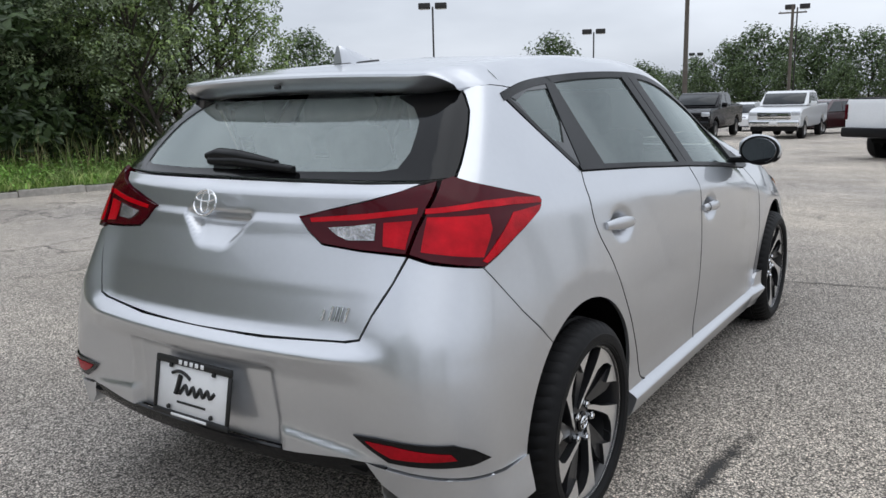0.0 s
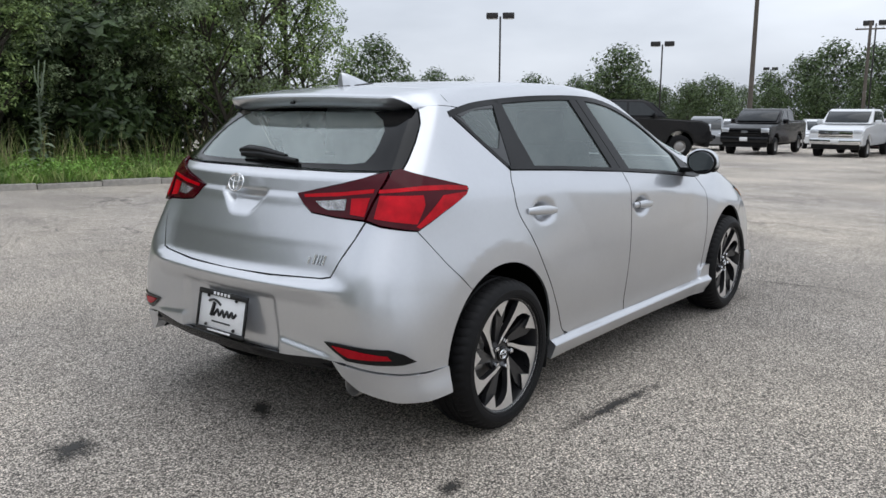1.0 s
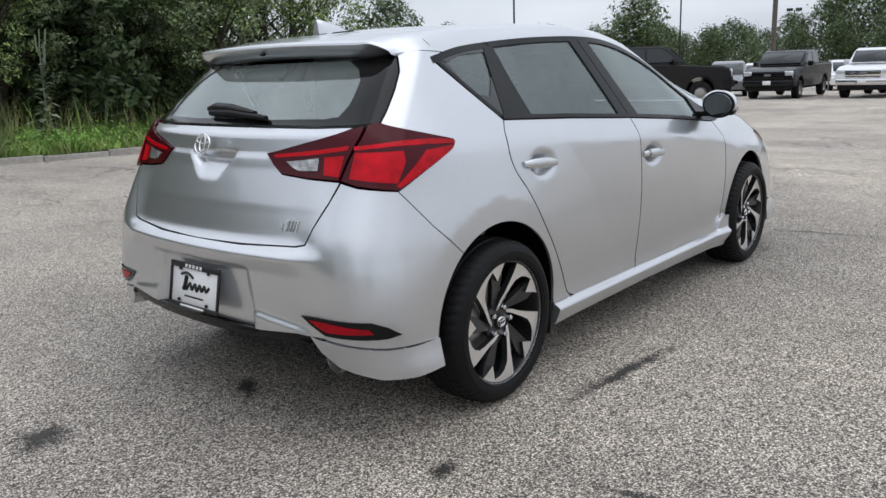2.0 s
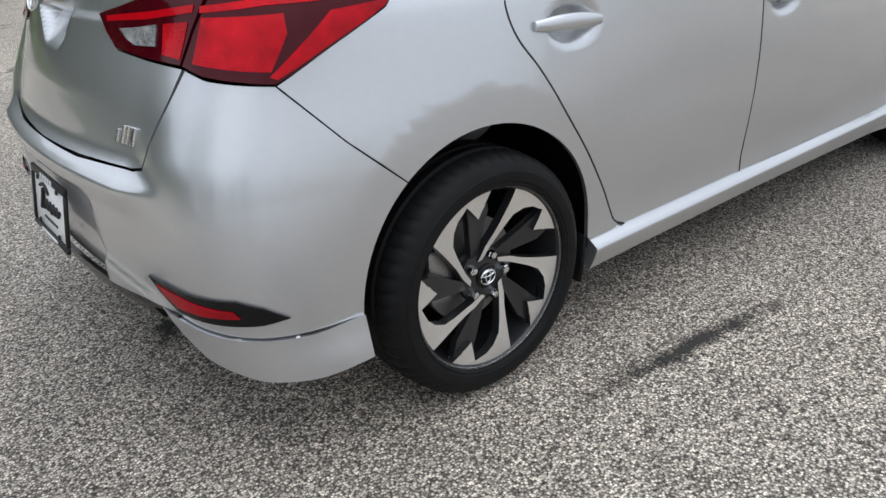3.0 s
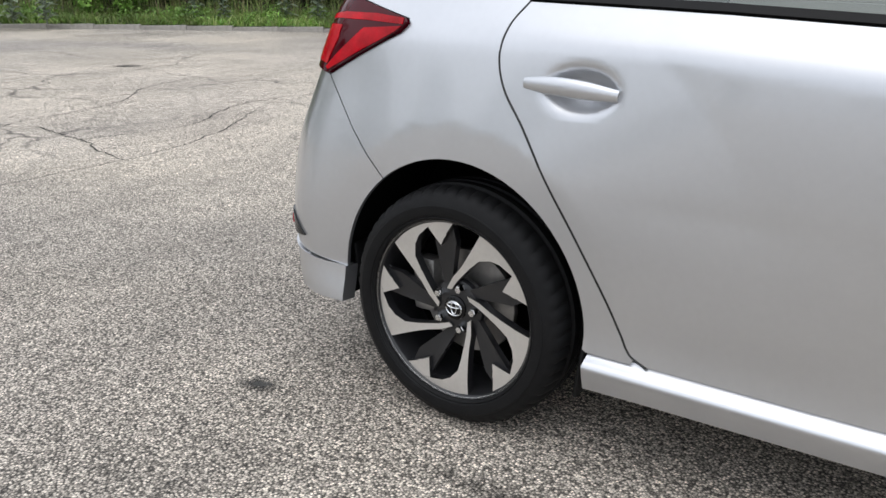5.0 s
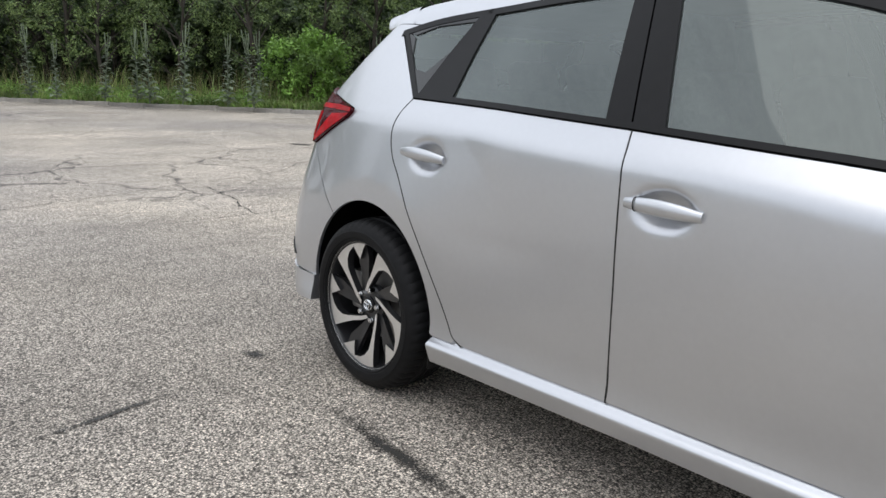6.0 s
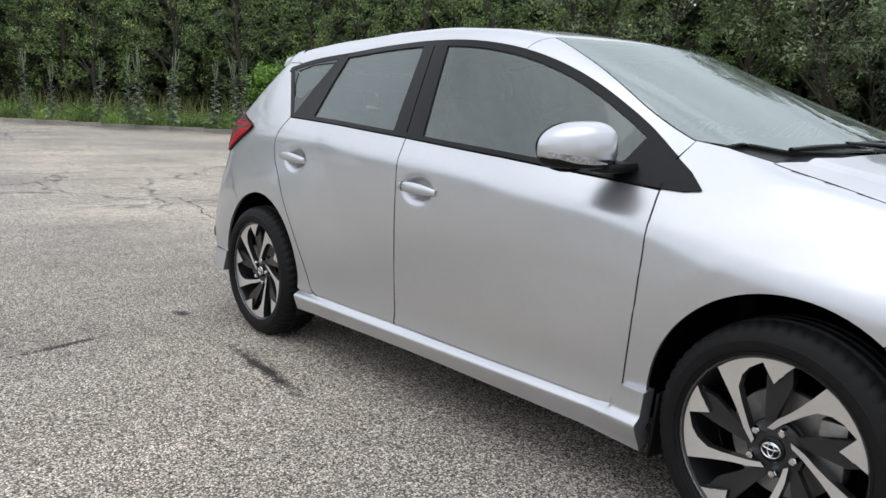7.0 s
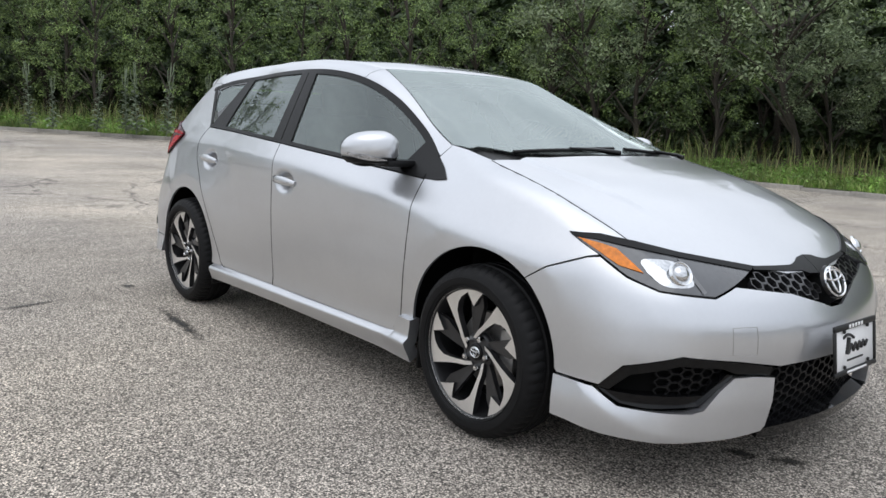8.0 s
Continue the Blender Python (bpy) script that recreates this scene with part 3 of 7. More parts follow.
def leaf_material(name, a, b_):
    """Foliage whose leaves differ one from another."""
    m = bpy.data.materials.new(name)
    m.use_nodes = True
    n, l = m.node_tree.nodes, m.node_tree.links
    b = n["Principled BSDF"]
    geo = n.new("ShaderNodeNewGeometry")
    r = n.new("ShaderNodeValToRGB")
    r.color_ramp.elements[0].color, r.color_ramp.elements[1].color = (*a, 1), (*b_, 1)
    l.new(geo.outputs["Random Per Island"], r.inputs["Fac"])
    tc, ns, mr, mu = n.new("ShaderNodeTexCoord"), n.new("ShaderNodeTexNoise"), n.new("ShaderNodeMapRange"), n.new("ShaderNodeMix")
    ns.inputs["Scale"].default_value = 1.3
    mr.inputs["From Min"].default_value, mr.inputs["From Max"].default_value = 0.36, 0.64
    mr.inputs["To Min"].default_value, mr.inputs["To Max"].default_value = 0.55, 1.40
    mu.data_type, mu.blend_type = "RGBA", "MULTIPLY"
    mu.inputs["Factor"].default_value = 1
    l.new(tc.outputs["Object"], ns.inputs["Vector"])
    l.new(ns.outputs["Fac"], mr.inputs["Value"])
    l.new(r.outputs["Color"], mu.inputs["A"])
    l.new(mr.outputs["Result"], mu.inputs["B"])
    l.new(mu.outputs["Result"], b.inputs["Base Color"])
    b.inputs["Roughness"].default_value = 0.5
    tl, mx = n.new("ShaderNodeBsdfTranslucent"), n.new("ShaderNodeMixShader")
    l.new(mu.outputs["Result"], tl.inputs["Color"])
    mx.inputs["Fac"].default_value = 0.2
    l.new(b.outputs["BSDF"], mx.inputs[1])
    l.new(tl.outputs["BSDF"], mx.inputs[2])
    l.new(mx.outputs["Shader"], n["Material Output"].inputs["Surface"])
    return m


M_leaf = leaf_material("tree_leaves", (0.048, 0.086, 0.028), (0.255, 0.345, 0.115))
M_leaf2 = leaf_material("pale_tree_leaves", (0.080, 0.120, 0.055), (0.30, 0.36, 0.20))
M_leaf3 = leaf_material("light_tree_leaves", (0.070, 0.120, 0.038), (0.330, 0.430, 0.150))
# the shade inside the woods is put into this leaf colour
M_dark = leaf_material("shade_coloured_leaves", (0.022, 0.040, 0.014), (0.060, 0.095, 0.032))
M_far = leaf_material("far_tree_leaves", (0.040, 0.068, 0.026), (0.135, 0.190, 0.070))
M_bush = leaf_material("bright_bush_leaves", (0.10, 0.20, 0.030), (0.25, 0.42, 0.085))
M_weed = leaf_material("weed_blades", (0.13, 0.21, 0.045), (0.36, 0.42, 0.15))

KERB = [(-70, -36), (-30, -4.0), (-22, 2.4), (-15, 8.2), (-9.5, 11.9), (-5.8, 13.2), (-3.2, 13.5), (-1.2, 13.3), (0.8, 12.3), (2.5, 11.1), (4.2, 10.5), (6.5, 10.0), (9.4, 9.4), (11.2, 11.2), (12.2, 17), (14, 45)]


def build_ground():
    xs = sorted(set([-900, -400, -200, -120, -80, 60, 80, 120, 200, 400, 900] + list(np.arange(-60, 60.1, 2.0))))
    ys = [-900, -400, -200, -100, -60, -40, -25, -15, -8, -4, 0, 4, 8, 12, 16, 25, 40, 60, 100, 200, 400, 900]
    verts = [(x, y, gz(x, y)) for x in xs for y in ys]
    k = len(ys)
    faces = [(i * k + j, (i + 1) * k + j, (i + 1) * k + j + 1, i * k + j + 1) for i in range(len(xs) - 1) for j in range(k - 1)]
    me = bpy.data.meshes.new("ground")
    me.from_pydata(verts, [], faces)
    me.shade_smooth()
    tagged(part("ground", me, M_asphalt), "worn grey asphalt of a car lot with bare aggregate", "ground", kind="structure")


def along(line, step):
    """Points at even steps along a bent line, with the direction."""
    pts = [Vector(p) for p in bend(line, 12)]
    out, need = [], 0.0
    for a, b in zip(pts, pts[1:]):
        d = (b - a).length
        while need < d:
            out.append((a + (b - a) * (need / d), (b - a).normalized()))
            need += step
        need -= d
    return out


def build_kerb():
    root = tagged(new("kerb"), "low worn concrete kerb along the lot's grassy edge", "kerb", kind="structure")
    bm = block((1.0, 0.16, 0.30), 0.02)
    me = bpy.data.meshes.new("kerb_stone")
    bm.to_mesh(me)
    bm.free()
    me.materials.append(M_kerb)
    rng = random.Random(4)
    for p, d in along(KERB[1:], 1.006):
        ob = new("kerb_stone", me)
        ob.parent = root
        ob.matrix_basis = pose(p.x, p.y, gz(p.x, p.y) - 0.055 + rng.uniform(-0.012, 0.012), 0, 0, math.degrees(math.atan2(d.y, d.x)) + rng.uniform(-0.6, 0.6))


def build_verge():
    """Grass and soil behind the kerb, one sheet that rises a little to the woods."""
    pts = along(KERB, 1.0)
    verts, faces = [], []
    offs = [0.05, 0.6, 1.5, 3, 6, 12, 40, 120]
    for p, d in pts:
        nrm = Vector((-d.y, d.x))
        for i, o in enumerate(offs):
            q = p + nrm * o
            verts.append((q.x, q.y, gz(q.x, q.y) + 0.10 + 0.02 * math.sin(p.x * 3 + o) + min(o, 6) * 0.03))
    k = len(offs)
    for i in range(len(pts) - 1):
        for j in range(k - 1):
            faces.append((i * k + j, (i + 1) * k + j, (i + 1) * k + j + 1, i * k + j + 1))
    me = bpy.data.meshes.new("verge")
    me.from_pydata(verts, [], faces)
    me.materials.append(M_grass)
    me.materials.append(M_soil)
    for i, f in enumerate(me.polygons):
        f.material_index = 1 if i % (k - 1) >= 3 else 0
    tagged(part("verge", me, None), "rough green grass verge at the foot of the woods", "grass", kind="structure")


def stain_material():
    """A dark soaked patch, ragged and thinning towards its edge."""
    m = bpy.data.materials.new("soaked_stain")
    m.use_nodes = True
    n, l = m.node_tree.nodes, m.node_tree.links
    b = n["Principled BSDF"]
    b.inputs["Base Color"].default_value = (0.03, 0.028, 0.025, 1)
    b.inputs["Roughness"].default_value = 0.6
    tc = n.new("ShaderNodeTexCoord")
    vec = n.new("ShaderNodeVectorMath")
    vec.operation = "LENGTH"
    mp = n.new("ShaderNodeMapping")
    mp.inputs["Location"].default_value, mp.inputs["Scale"].default_value = (-1, -1, 0), (2, 2, 0)
    l.new(tc.outputs["Generated"], mp.inputs["Vector"])
    l.new(mp.outputs["Vector"], vec.inputs[0])
    ns, fine_ = n.new("ShaderNodeTexNoise"), n.new("ShaderNodeTexVoronoi")
    ns.inputs["Scale"].default_value, fine_.inputs["Scale"].default_value = 14, 135
    l.new(tc.outputs["Object"], ns.inputs["Vector"])
    l.new(tc.outputs["Object"], fine_.inputs["Vector"])
    a1 = n.new("ShaderNodeMath")
    a1.operation = "MULTIPLY_ADD"
    a1.inputs[1].default_value = 1.1
    l.new(ns.outputs["Fac"], a1.inputs[0])
    l.new(vec.outputs["Value"], a1.inputs[2])
    a2 = n.new("ShaderNodeMath")
    a2.operation = "MULTIPLY_ADD"
    a2.inputs[1].default_value = 0.5
    l.new(fine_.outputs["Distance"], a2.inputs[0])
    l.new(a1.outputs[0], a2.inputs[2])
    mr = n.new("ShaderNodeMapRange")
    mr.inputs["From Min"].default_value, mr.inputs["From Max"].default_value = 0.95, 1.45
    mr.inputs["To Min"].default_value, mr.inputs["To Max"].default_value = 0.86, 0.0
    l.new(a2.outputs[0], mr.inputs["Value"])
    tr, mx = n.new("ShaderNodeBsdfTransparent"), n.new("ShaderNodeMixShader")
    l.new(mr.outputs["Result"], mx.inputs["Fac"])
    l.new(tr.outputs["BSDF"], mx.inputs[1])
    l.new(b.outputs["BSDF"], mx.inputs[2])
    l.new(mx.outputs["Shader"], n["Material Output"].inputs["Surface"])
    return m


def build_stains():
    m = stain_material()
    for k, (x, y, L, W, a) in enumerate(((0.52, -1.10, 1.08, 0.10, -6), (-1.25, 0.32, 0.34, 0.26, 20), (-0.52, 0.08, 0.30, 0.16, 50), (-0.57, -1.02, 0.17, 0.12, 10), (-0.32, -1.68, 0.75, 0.055, -78), (3.29, -0.18, 0.16, 0.12, 10), (3.43, -0.10, 0.2, 0.1, 30),
                                         (-8.6, 3.9, 0.7, 0.4, 20))):
        bm = bmesh.new()
        ring = [bm.verts.new((L / 2 * 1.25 * math.cos(2 * math.pi * i / 28), W / 2 * 1.25 * math.sin(2 * math.pi * i / 28), 0)) for i in range(28)]
        bm.faces.new(ring)
        tagged(part("stain", bm, m, None, m=pose(x, y, gz(x, y) + 0.004 + 0.0002 * k, 0, 0, a)), "dark ragged fluid stain soaked into the asphalt", "stain", "stains on the asphalt")


def build_cracks():
    rg = random.Random(9)
    mt = material("crack_fill", (0.045, 0.042, 0.038), rough=0.9, noise_scale=30, vary=0.4)
    lines = [[(-4.3, -2.6), (-4.83, -1.11), (-5.2, 0.0), (-5.6, 1.05), (-5.95, 2.0), (-6.67, 2.88), (-7.04, 4.0), (-7.6, 6.5)], [(-5.23, 0.86), (-4.53, 0.77), (-3.71, 0.61), (-2.9, 0.9)], [(-4.5, 0.8), (-4.38, 1.7), (-5.0, 2.9), (-4.7, 4.6)], [(-9.5, 0.2), (-9.0, 3.2), (-8.0, 6.5)], [(3.64, -0.7), (3.68, -1.7), (3.72, -3.4)], [(3.64, 0.9), (3.70, 3.6)], [(1.2, 7.75), (3.8, 7.65), (7.5, 7.4)], [(-5.2, 2.6), (-3.9, 4.4), (-2.6, 5.2)],
             [(7.5, -2.4), (9.0, 0.6), (9.6, 3.8)], [(12.4, -4), (13.0, 2), (14.0, 6)], [(-3.6, -0.9), (-3.9, 1.3), (-4.6, 2.6)], [(-13.5, 0.5), (-12.5, 4.5), (-11.0, 8.0)]]
    for ln in lines:
        pts = along(ln, 0.06)
        verts, faces = [], []
        ox = oy = 0.0
        for i, (p, d) in enumerate(pts):
            ox = ox * 0.93 + rg.gauss(0, 0.010)
            w = 0.003 + 0.005 * rg.random()
            c = p + Vector((-d.y, d.x)) * ox
            z = gz(c.x, c.y) + 0.0035
            verts += [(c.x - d.y * w, c.y + d.x * w, z), (c.x + d.y * w, c.y - d.x * w, z)]
            if i:
                faces.append((2 * i - 2, 2 * i - 1, 2 * i + 1, 2 * i))
        me = bpy.data.meshes.new("asphalt_crack")
        me.from_pydata(verts, [], faces)
        tagged(part("asphalt_crack", me, mt), "narrow dark crack wandering across the asphalt", "crack", "cracks in the asphalt")


build_ground()
build_stains()
build_cracks()
build_kerb()
build_verge()

# ---- the silver hatchback ----
car = tagged(new("hatchback_car"), "silver five-door hatchback with body kit, parked on the asphalt", "car")

DLO_TOP = [(-0.085, 1.300), (0.10, 1.335), (0.344, 1.357), (0.65, 1.375), (0.987, 1.380), (1.25, 1.365), (1.5, 1.318), (1.75, 1.232), (2.0, 1.105), (2.18, 0.996), (2.302, 0.914)]
BELT = [(0.155, 1.060), (0.6, 1.036), (1.093, 1.003), (1.6, 0.962), (2.182, 0.907)]
RD_SEAM = [(0.155, 1.060), (0.122, 1.01), (0.110, 0.94), (0.132, 0.87), (0.190, 0.79), (0.262, 0.675), (0.338, 0.560), (0.412, 0.435), (0.450, 0.360), (0.474, 0.315), (0.515, 0.294)]
B_SEAM = [(1.093, 1.003), (1.104, 0.90), (1.106, 0.60), (1.090, 0.293)]
A_SEAM = [(2.182, 0.907), (2.198, 0.80), (2.190, 0.60), (2.165, 0.40), (2.150, 0.32), (2.131, 0.284)]
ARCH_R, ARCH_Z = 0.361, 0.336
ROOF_RAIL = [(-0.15, 1.3265), (-0.10, 1.3255), (-0.05, 1.3225), (-0.012, 1.3165)]
TAIL_EDGE = [(-0.425, 1.088), (-0.386, 1.122), (-0.314, 1.191), (-0.250, 1.256), (-0.205, 1.318)]
belt_at = lambda x: float(np.interp(x, [p[0] for p in BELT], [p[1] for p in BELT]))
top_line = bend(DLO_TOP, 6)
top_at = lambda x: float(np.interp(x, [p[0] for p in top_line], [p[1] for p in top_line]))


def side_to_top(pts):
    return [tuple(p[:2]) for p in onto("side", pts)[0]]


def top_to_side(pts):
    return [(p[0], p[2]) for p in onto("top", pts)[0]]


def flip_y(pts):
    return [(x, -y) for x, y in pts][::-1]


HOOD_SIDE = bend([(2.440, -0.644), (2.54, -0.654), (2.70, -0.670), (2.85, -0.680), (3.0, -0.676), (3.130, -0.666)], 4)
SCREEN_SIDE = bend([(1.525, -0.488), (1.75, -0.528), (2.0, -0.592), (2.207, -0.642)], 6)
SCUTTLE = [(2.207, -0.642), (2.305, -0.643), (2.440, -0.644)]


def beyond(pts, dx=0.0, dz=0.0):
    return [(x + dx, z + dz) for x, z in pts]


def cup(u, v, x, z):
    """The scoop behind a door handle."""
    d = np.sqrt(((u - x) / 0.098) ** 2 + ((v - z) / 0.056) ** 2)
    return -0.026 * np.clip((1.0 - d) / 0.28, 0, 1) ** 1.0 * np.clip((1.15 - d), 0, 1)


def flank(mirror):
    """The doors, windows, wings and sill of one side."""
    kw = dict(mirror=mirror)
    lamp_low = [(-0.455, 0.871), (-0.33, 0.928), (-0.195, 0.985), (-0.172, 1.006), (-0.178, 1.018)]
    lamp_top = [(-0.178, 1.018), (-0.30, 1.047), (-0.405, 1.074), (-0.425, 1.088)]
    # quarter panel with the rear pillar
    q = (bend(RD_SEAM, 6)[:-4] + [(0.478, 0.292), (0.37, 0.292)]
         + arc(0, ARCH_Z, ARCH_R, -6, 127, 26) + [(-0.34, 0.74)] + lamp_low + lamp_top[1:]
         + TAIL_EDGE[1:] + ROOF_RAIL
         + [(-0.085, 1.300), (-0.075, 1.282), (0.04, 1.17)])
    panel("quarter_panel", "side", q, M_paint, car, cell=0.02, **kw)
    # doors
    rd = bend(RD_SEAM, 6) + [(0.8, 0.293)] + bend(B_SEAM, 6)[::-1] + [(0.6, 1.036)]
    rear_door = panel("rear_door", "side", rd, M_paint, car, cell=0.0125, gap=0.0024, fine=lambda u, v: cup(u, v, 0.318, 0.879), **kw)
    fd = bend(B_SEAM, 6) + [(1.6, 0.288)] + bend(A_SEAM, 6)[::-1] + [(1.6, 0.962)]
    front_door = panel("front_door", "side", fd, M_paint, car, cell=0.0125, gap=0.0024, fine=lambda u, v: cup(u, v, 1.232, 0.824), **kw)
    # dark seals in the door joints
    for seam, owner in ((RD_SEAM, rear_door), (B_SEAM, front_door), (A_SEAM, front_door)):
        pts = [Vector((p[0], p[1] * (-1 if mirror else 1), p[2])) for p in onto("side", bend(seam, 6), -0.0026)[0]]
        part("door_seal", tube(pts, 0.0042, 6), M_ink, owner)
    # front wing
    wing = (bend(A_SEAM, 6)[:-8] + [(2.160, 0.36), (2.245, 0.352)] + arc(AXLE, ARCH_Z, ARCH_R, 176, 53, 26) + [(2.90, 0.676), (3.026, 0.724), (3.062, 0.733), (2.99, 0.764), (2.937, 0.787), (3.03, 0.790)]
            + [(x, z + 0.0028) for x, z in top_to_side(HOOD_SIDE)[::-1]] + [(x, z + 0.0028) for x, z in top_to_side(SCUTTLE)[::-1][1:]] + [(2.184, 0.996)])
    panel("front_wing", "side", wing, M_paint, car, cell=0.02, **kw)
    # sill moulding
    sk = [(0.372, 0.298), (0.50, 0.299), (1.09, 0.299), (2.12, 0.290), (2.136, 0.336), (2.163, 0.364), (2.249, 0.362), (2.232, 0.182), (2.0, 0.196), (1.2, 0.210), (0.5, 0.206), (0.366, 0.202)]
    panel("side_skirt", "side", sk, M_paint, car, off=0.004, depth=0.05, cell=0.009,
          fine=lambda u, v: -0.011 * np.clip((v - 0.284 + 0.008 * np.clip((u - 1.2) / 0.9, 0, 1)) / 0.006, 0, 1) * (u < 2.125) + 0.020 * np.clip((0.284 - v) / 0.014, 0, 1) - 0.016 * np.clip((0.264 - v) / 0.06, 0, 1) + 0.02 * np.clip((u - 2.06) / 0.16, 0, 1) * np.clip((v - 0.16) / 0.1, 0, 1), **kw)
    # windows: black frames, panes inside them
    def pane(name, loop, parent, mat=M_glass):
        ob = panel(name, "side", loop, mat, parent, off=-0.004, gap=0.0, depth=0.003, **kw)
        ob.visible_shadow = False
        return ob
    tl = [p for p in top_line]
    seg = lambda a, b: [p for p in tl if a < p[0] < b]
    low = lambda p, d: (p[0], p[1] - d)
    # outer rim bars
    def strip(name, a, b, parent, off=0.002, mat=M_trim):
        panel(name, "side", list(a) + list(b)[::-1], mat, parent, off=off, gap=0, depth=0.02, **kw)
    upper_r = [(x, z) for x, z in tl if x < 1.03]
    upper_f = [(x, z) for x, z in tl if 1.0 <= x < 2.19]
    strip("window_frame", upper_r, [(x, z - 0.022) for x, z in upper_r], rear_door)
    strip("window_frame", upper_f, [(x - 0.006, z - 0.024) for x, z in upper_f], front_door)
    strip("belt_moulding", [(x, z + 0.016) for x, z in BELT[:3]], [(x, z + 0.001) for x, z in BELT[:3]], rear_door, 0.006)
    strip("belt_moulding", [(x, z + 0.016) for x, z in BELT[2:]], [(x, z + 0.001) for x, z in BELT[2:]], front_door, 0.006)
    strip("quarter_trim", [(-0.085, 1.300), (0.155, 1.060)], [(-0.060, 1.300), (0.180, 1.062)], car)
    # pillars
    strip("pillar_trim", [(0.168, 1.062), (0.225, 1.21), (0.290, 1.352)], [(0.352, 1.052), (0.345, 1.20), (0.352, 1.357)], rear_door)
    strip("pillar_trim", [(1.005, 1.010), (0.912, 1.378)], [(1.087, 1.005), (0.977, 1.380)], rear_door)
    strip("pillar_trim", [(1.093, 1.005), (0.983, 1.380)], [(1.188, 0.998), (1.060, 1.378)], front_door)
    # dark border printed round the small quarter window
    strip("quarter_border", [(-0.060, 1.296), (0.165, 1.064)], [(0.000, 1.272), (0.075, 1.145), (0.180, 1.064)][:1] + [(0.052, 1.165), (0.178, 1.064)], car, 0.0, M_frit)
    strip("quarter_border", [(0.052, 1.165), (0.150, 1.147), (0.250, 1.24), (0.270, 1.315)], [(0.176, 1.064), (0.190, 1.11), (0.262, 1.28), (0.286, 1.348)], car, 0.0, M_frit)
    strip("quarter_border", [(-0.060, 1.298), (0.10, 1.332), (0.284, 1.350)], [(-0.005, 1.280), (0.10, 1.308), (0.272, 1.316)], car, 0.0, M_frit)
    strip("sail_trim", [(2.02, 0.922), (2.02, 0.95), (2.06, 1.05), (2.12, 1.03)], [(2.13, 0.911), (2.188, 0.908), (2.185, 0.985), (2.17, 0.996)], front_door, 0.004)
    panel("sail_trim", "side", [(2.186, 0.909), (2.25, 0.9065), (2.297, 0.9115), (2.302, 0.915), (2.296, 0.920), (2.25, 0.955), (2.186, 0.992)], M_trim, car, off=0.005, gap=0.0, depth=0.02, **kw)
    pane("quarter_pane", [(-0.07, 1.290)] + [low(p, 0.012) for p in seg(-0.04, 0.29)] + [(0.284, 1.345), (0.165, 1.062)], car)
    pane("door_pane", [(0.345, 1.056), (0.338, 1.20), (0.345, 1.346)] + [low(p, 0.018) for p in seg(0.35, 0.92)] + [(0.918, 1.366), (1.010, 1.014), (0.6, 1.04)], rear_door)
    pane("door_pane", [(1.182, 1.0), (1.056, 1.366)] + [low(p, 0.02) for p in seg(1.07, 2.06)] + [(2.06, 1.045), (2.03, 0.925), (1.6, 0.966)], front_door)
    # the pillar beside the windscreen
    ap = side_to_top([p for p in tl if 1.45 < p[0] < 2.17] + [(2.181, 0.997)])
    panel("front_pillar", "top", ap + SCREEN_SIDE[::-1], M_paint, car, gap=0.001, cell=0.02, **kw)
    return rear_door, front_door


doors_r = flank(False)
doors_l = flank(True)

# roof, windscreen, bonnet
edge = side_to_top([p for p in top_line if -0.02 < p[0] < 1.47])
corner = side_to_top([(-0.050, 1.3235), (-0.020, 1.3185)])
roof_loop = [(-0.10, -0.50), (-0.061, -0.575)] + corner + edge + [(1.525, -0.486), (1.565, -0.30), (1.578, 0.0), (1.565, 0.30), (1.525, 0.486)] + flip_y(edge) + flip_y(corner) + [(-0.061, 0.575), (-0.10, 0.50), (-0.115, 0.0)]
panel("roof", "top", roof_loop, M_paint, car, gap=0.001, cell=0.02)
ws = [(1.528, -0.484), (1.568, -0.30), (1.582, 0.0), (1.568, 0.30), (1.528, 0.484)] + flip_y(SCREEN_SIDE) + [(2.30, 0.636), (2.40, 0.50), (2.455, 0.25), (2.465, 0.0), (2.455, -0.25), (2.40, -0.50), (2.30, -0.636)] + SCREEN_SIDE[::-1]
windscreen = panel("windscreen", "top", ws, M_screen, car, off=0.001, gap=0.002, depth=0.005, cell=0.04)
windscreen.visible_shadow = False
cowl = [(2.30, -0.638), (2.40, -0.502), (2.456, -0.25), (2.467, 0), (2.456, 0.25), (2.40, 0.502), (2.30, 0.638), (2.440, 0.641), (2.495, 0.4), (2.512, 0), (2.495, -0.4), (2.440, -0.641)]
panel("cowl", "top", cowl, M_trim, car, off=-0.012, gap=0.001)
hood_front = [(3.130, -0.666), (3.25, -0.52), (3.34, -0.36), (3.395, -0.18), (3.412, 0.0)]
hood = HOOD_SIDE + hood_front[1:] + [(x, -y) for x, y in hood_front[:-1]][::-1] + [(x, -y) for x, y in HOOD_SIDE][::-1][1:] + [(2.50, 0.4), (2.515, 0.0), (2.50, -0.4)]
panel("bonnet", "top", hood, M_paint, car, cell=0.0125, gap=0.0028,
      fine=lambda u, v: 0.011 * np.clip((0.518 - (u - 2.5) * 0.06 - np.abs(v)) / 0.010, 0, 1) * np.clip((3.12 - u) / 0.25, 0, 1))

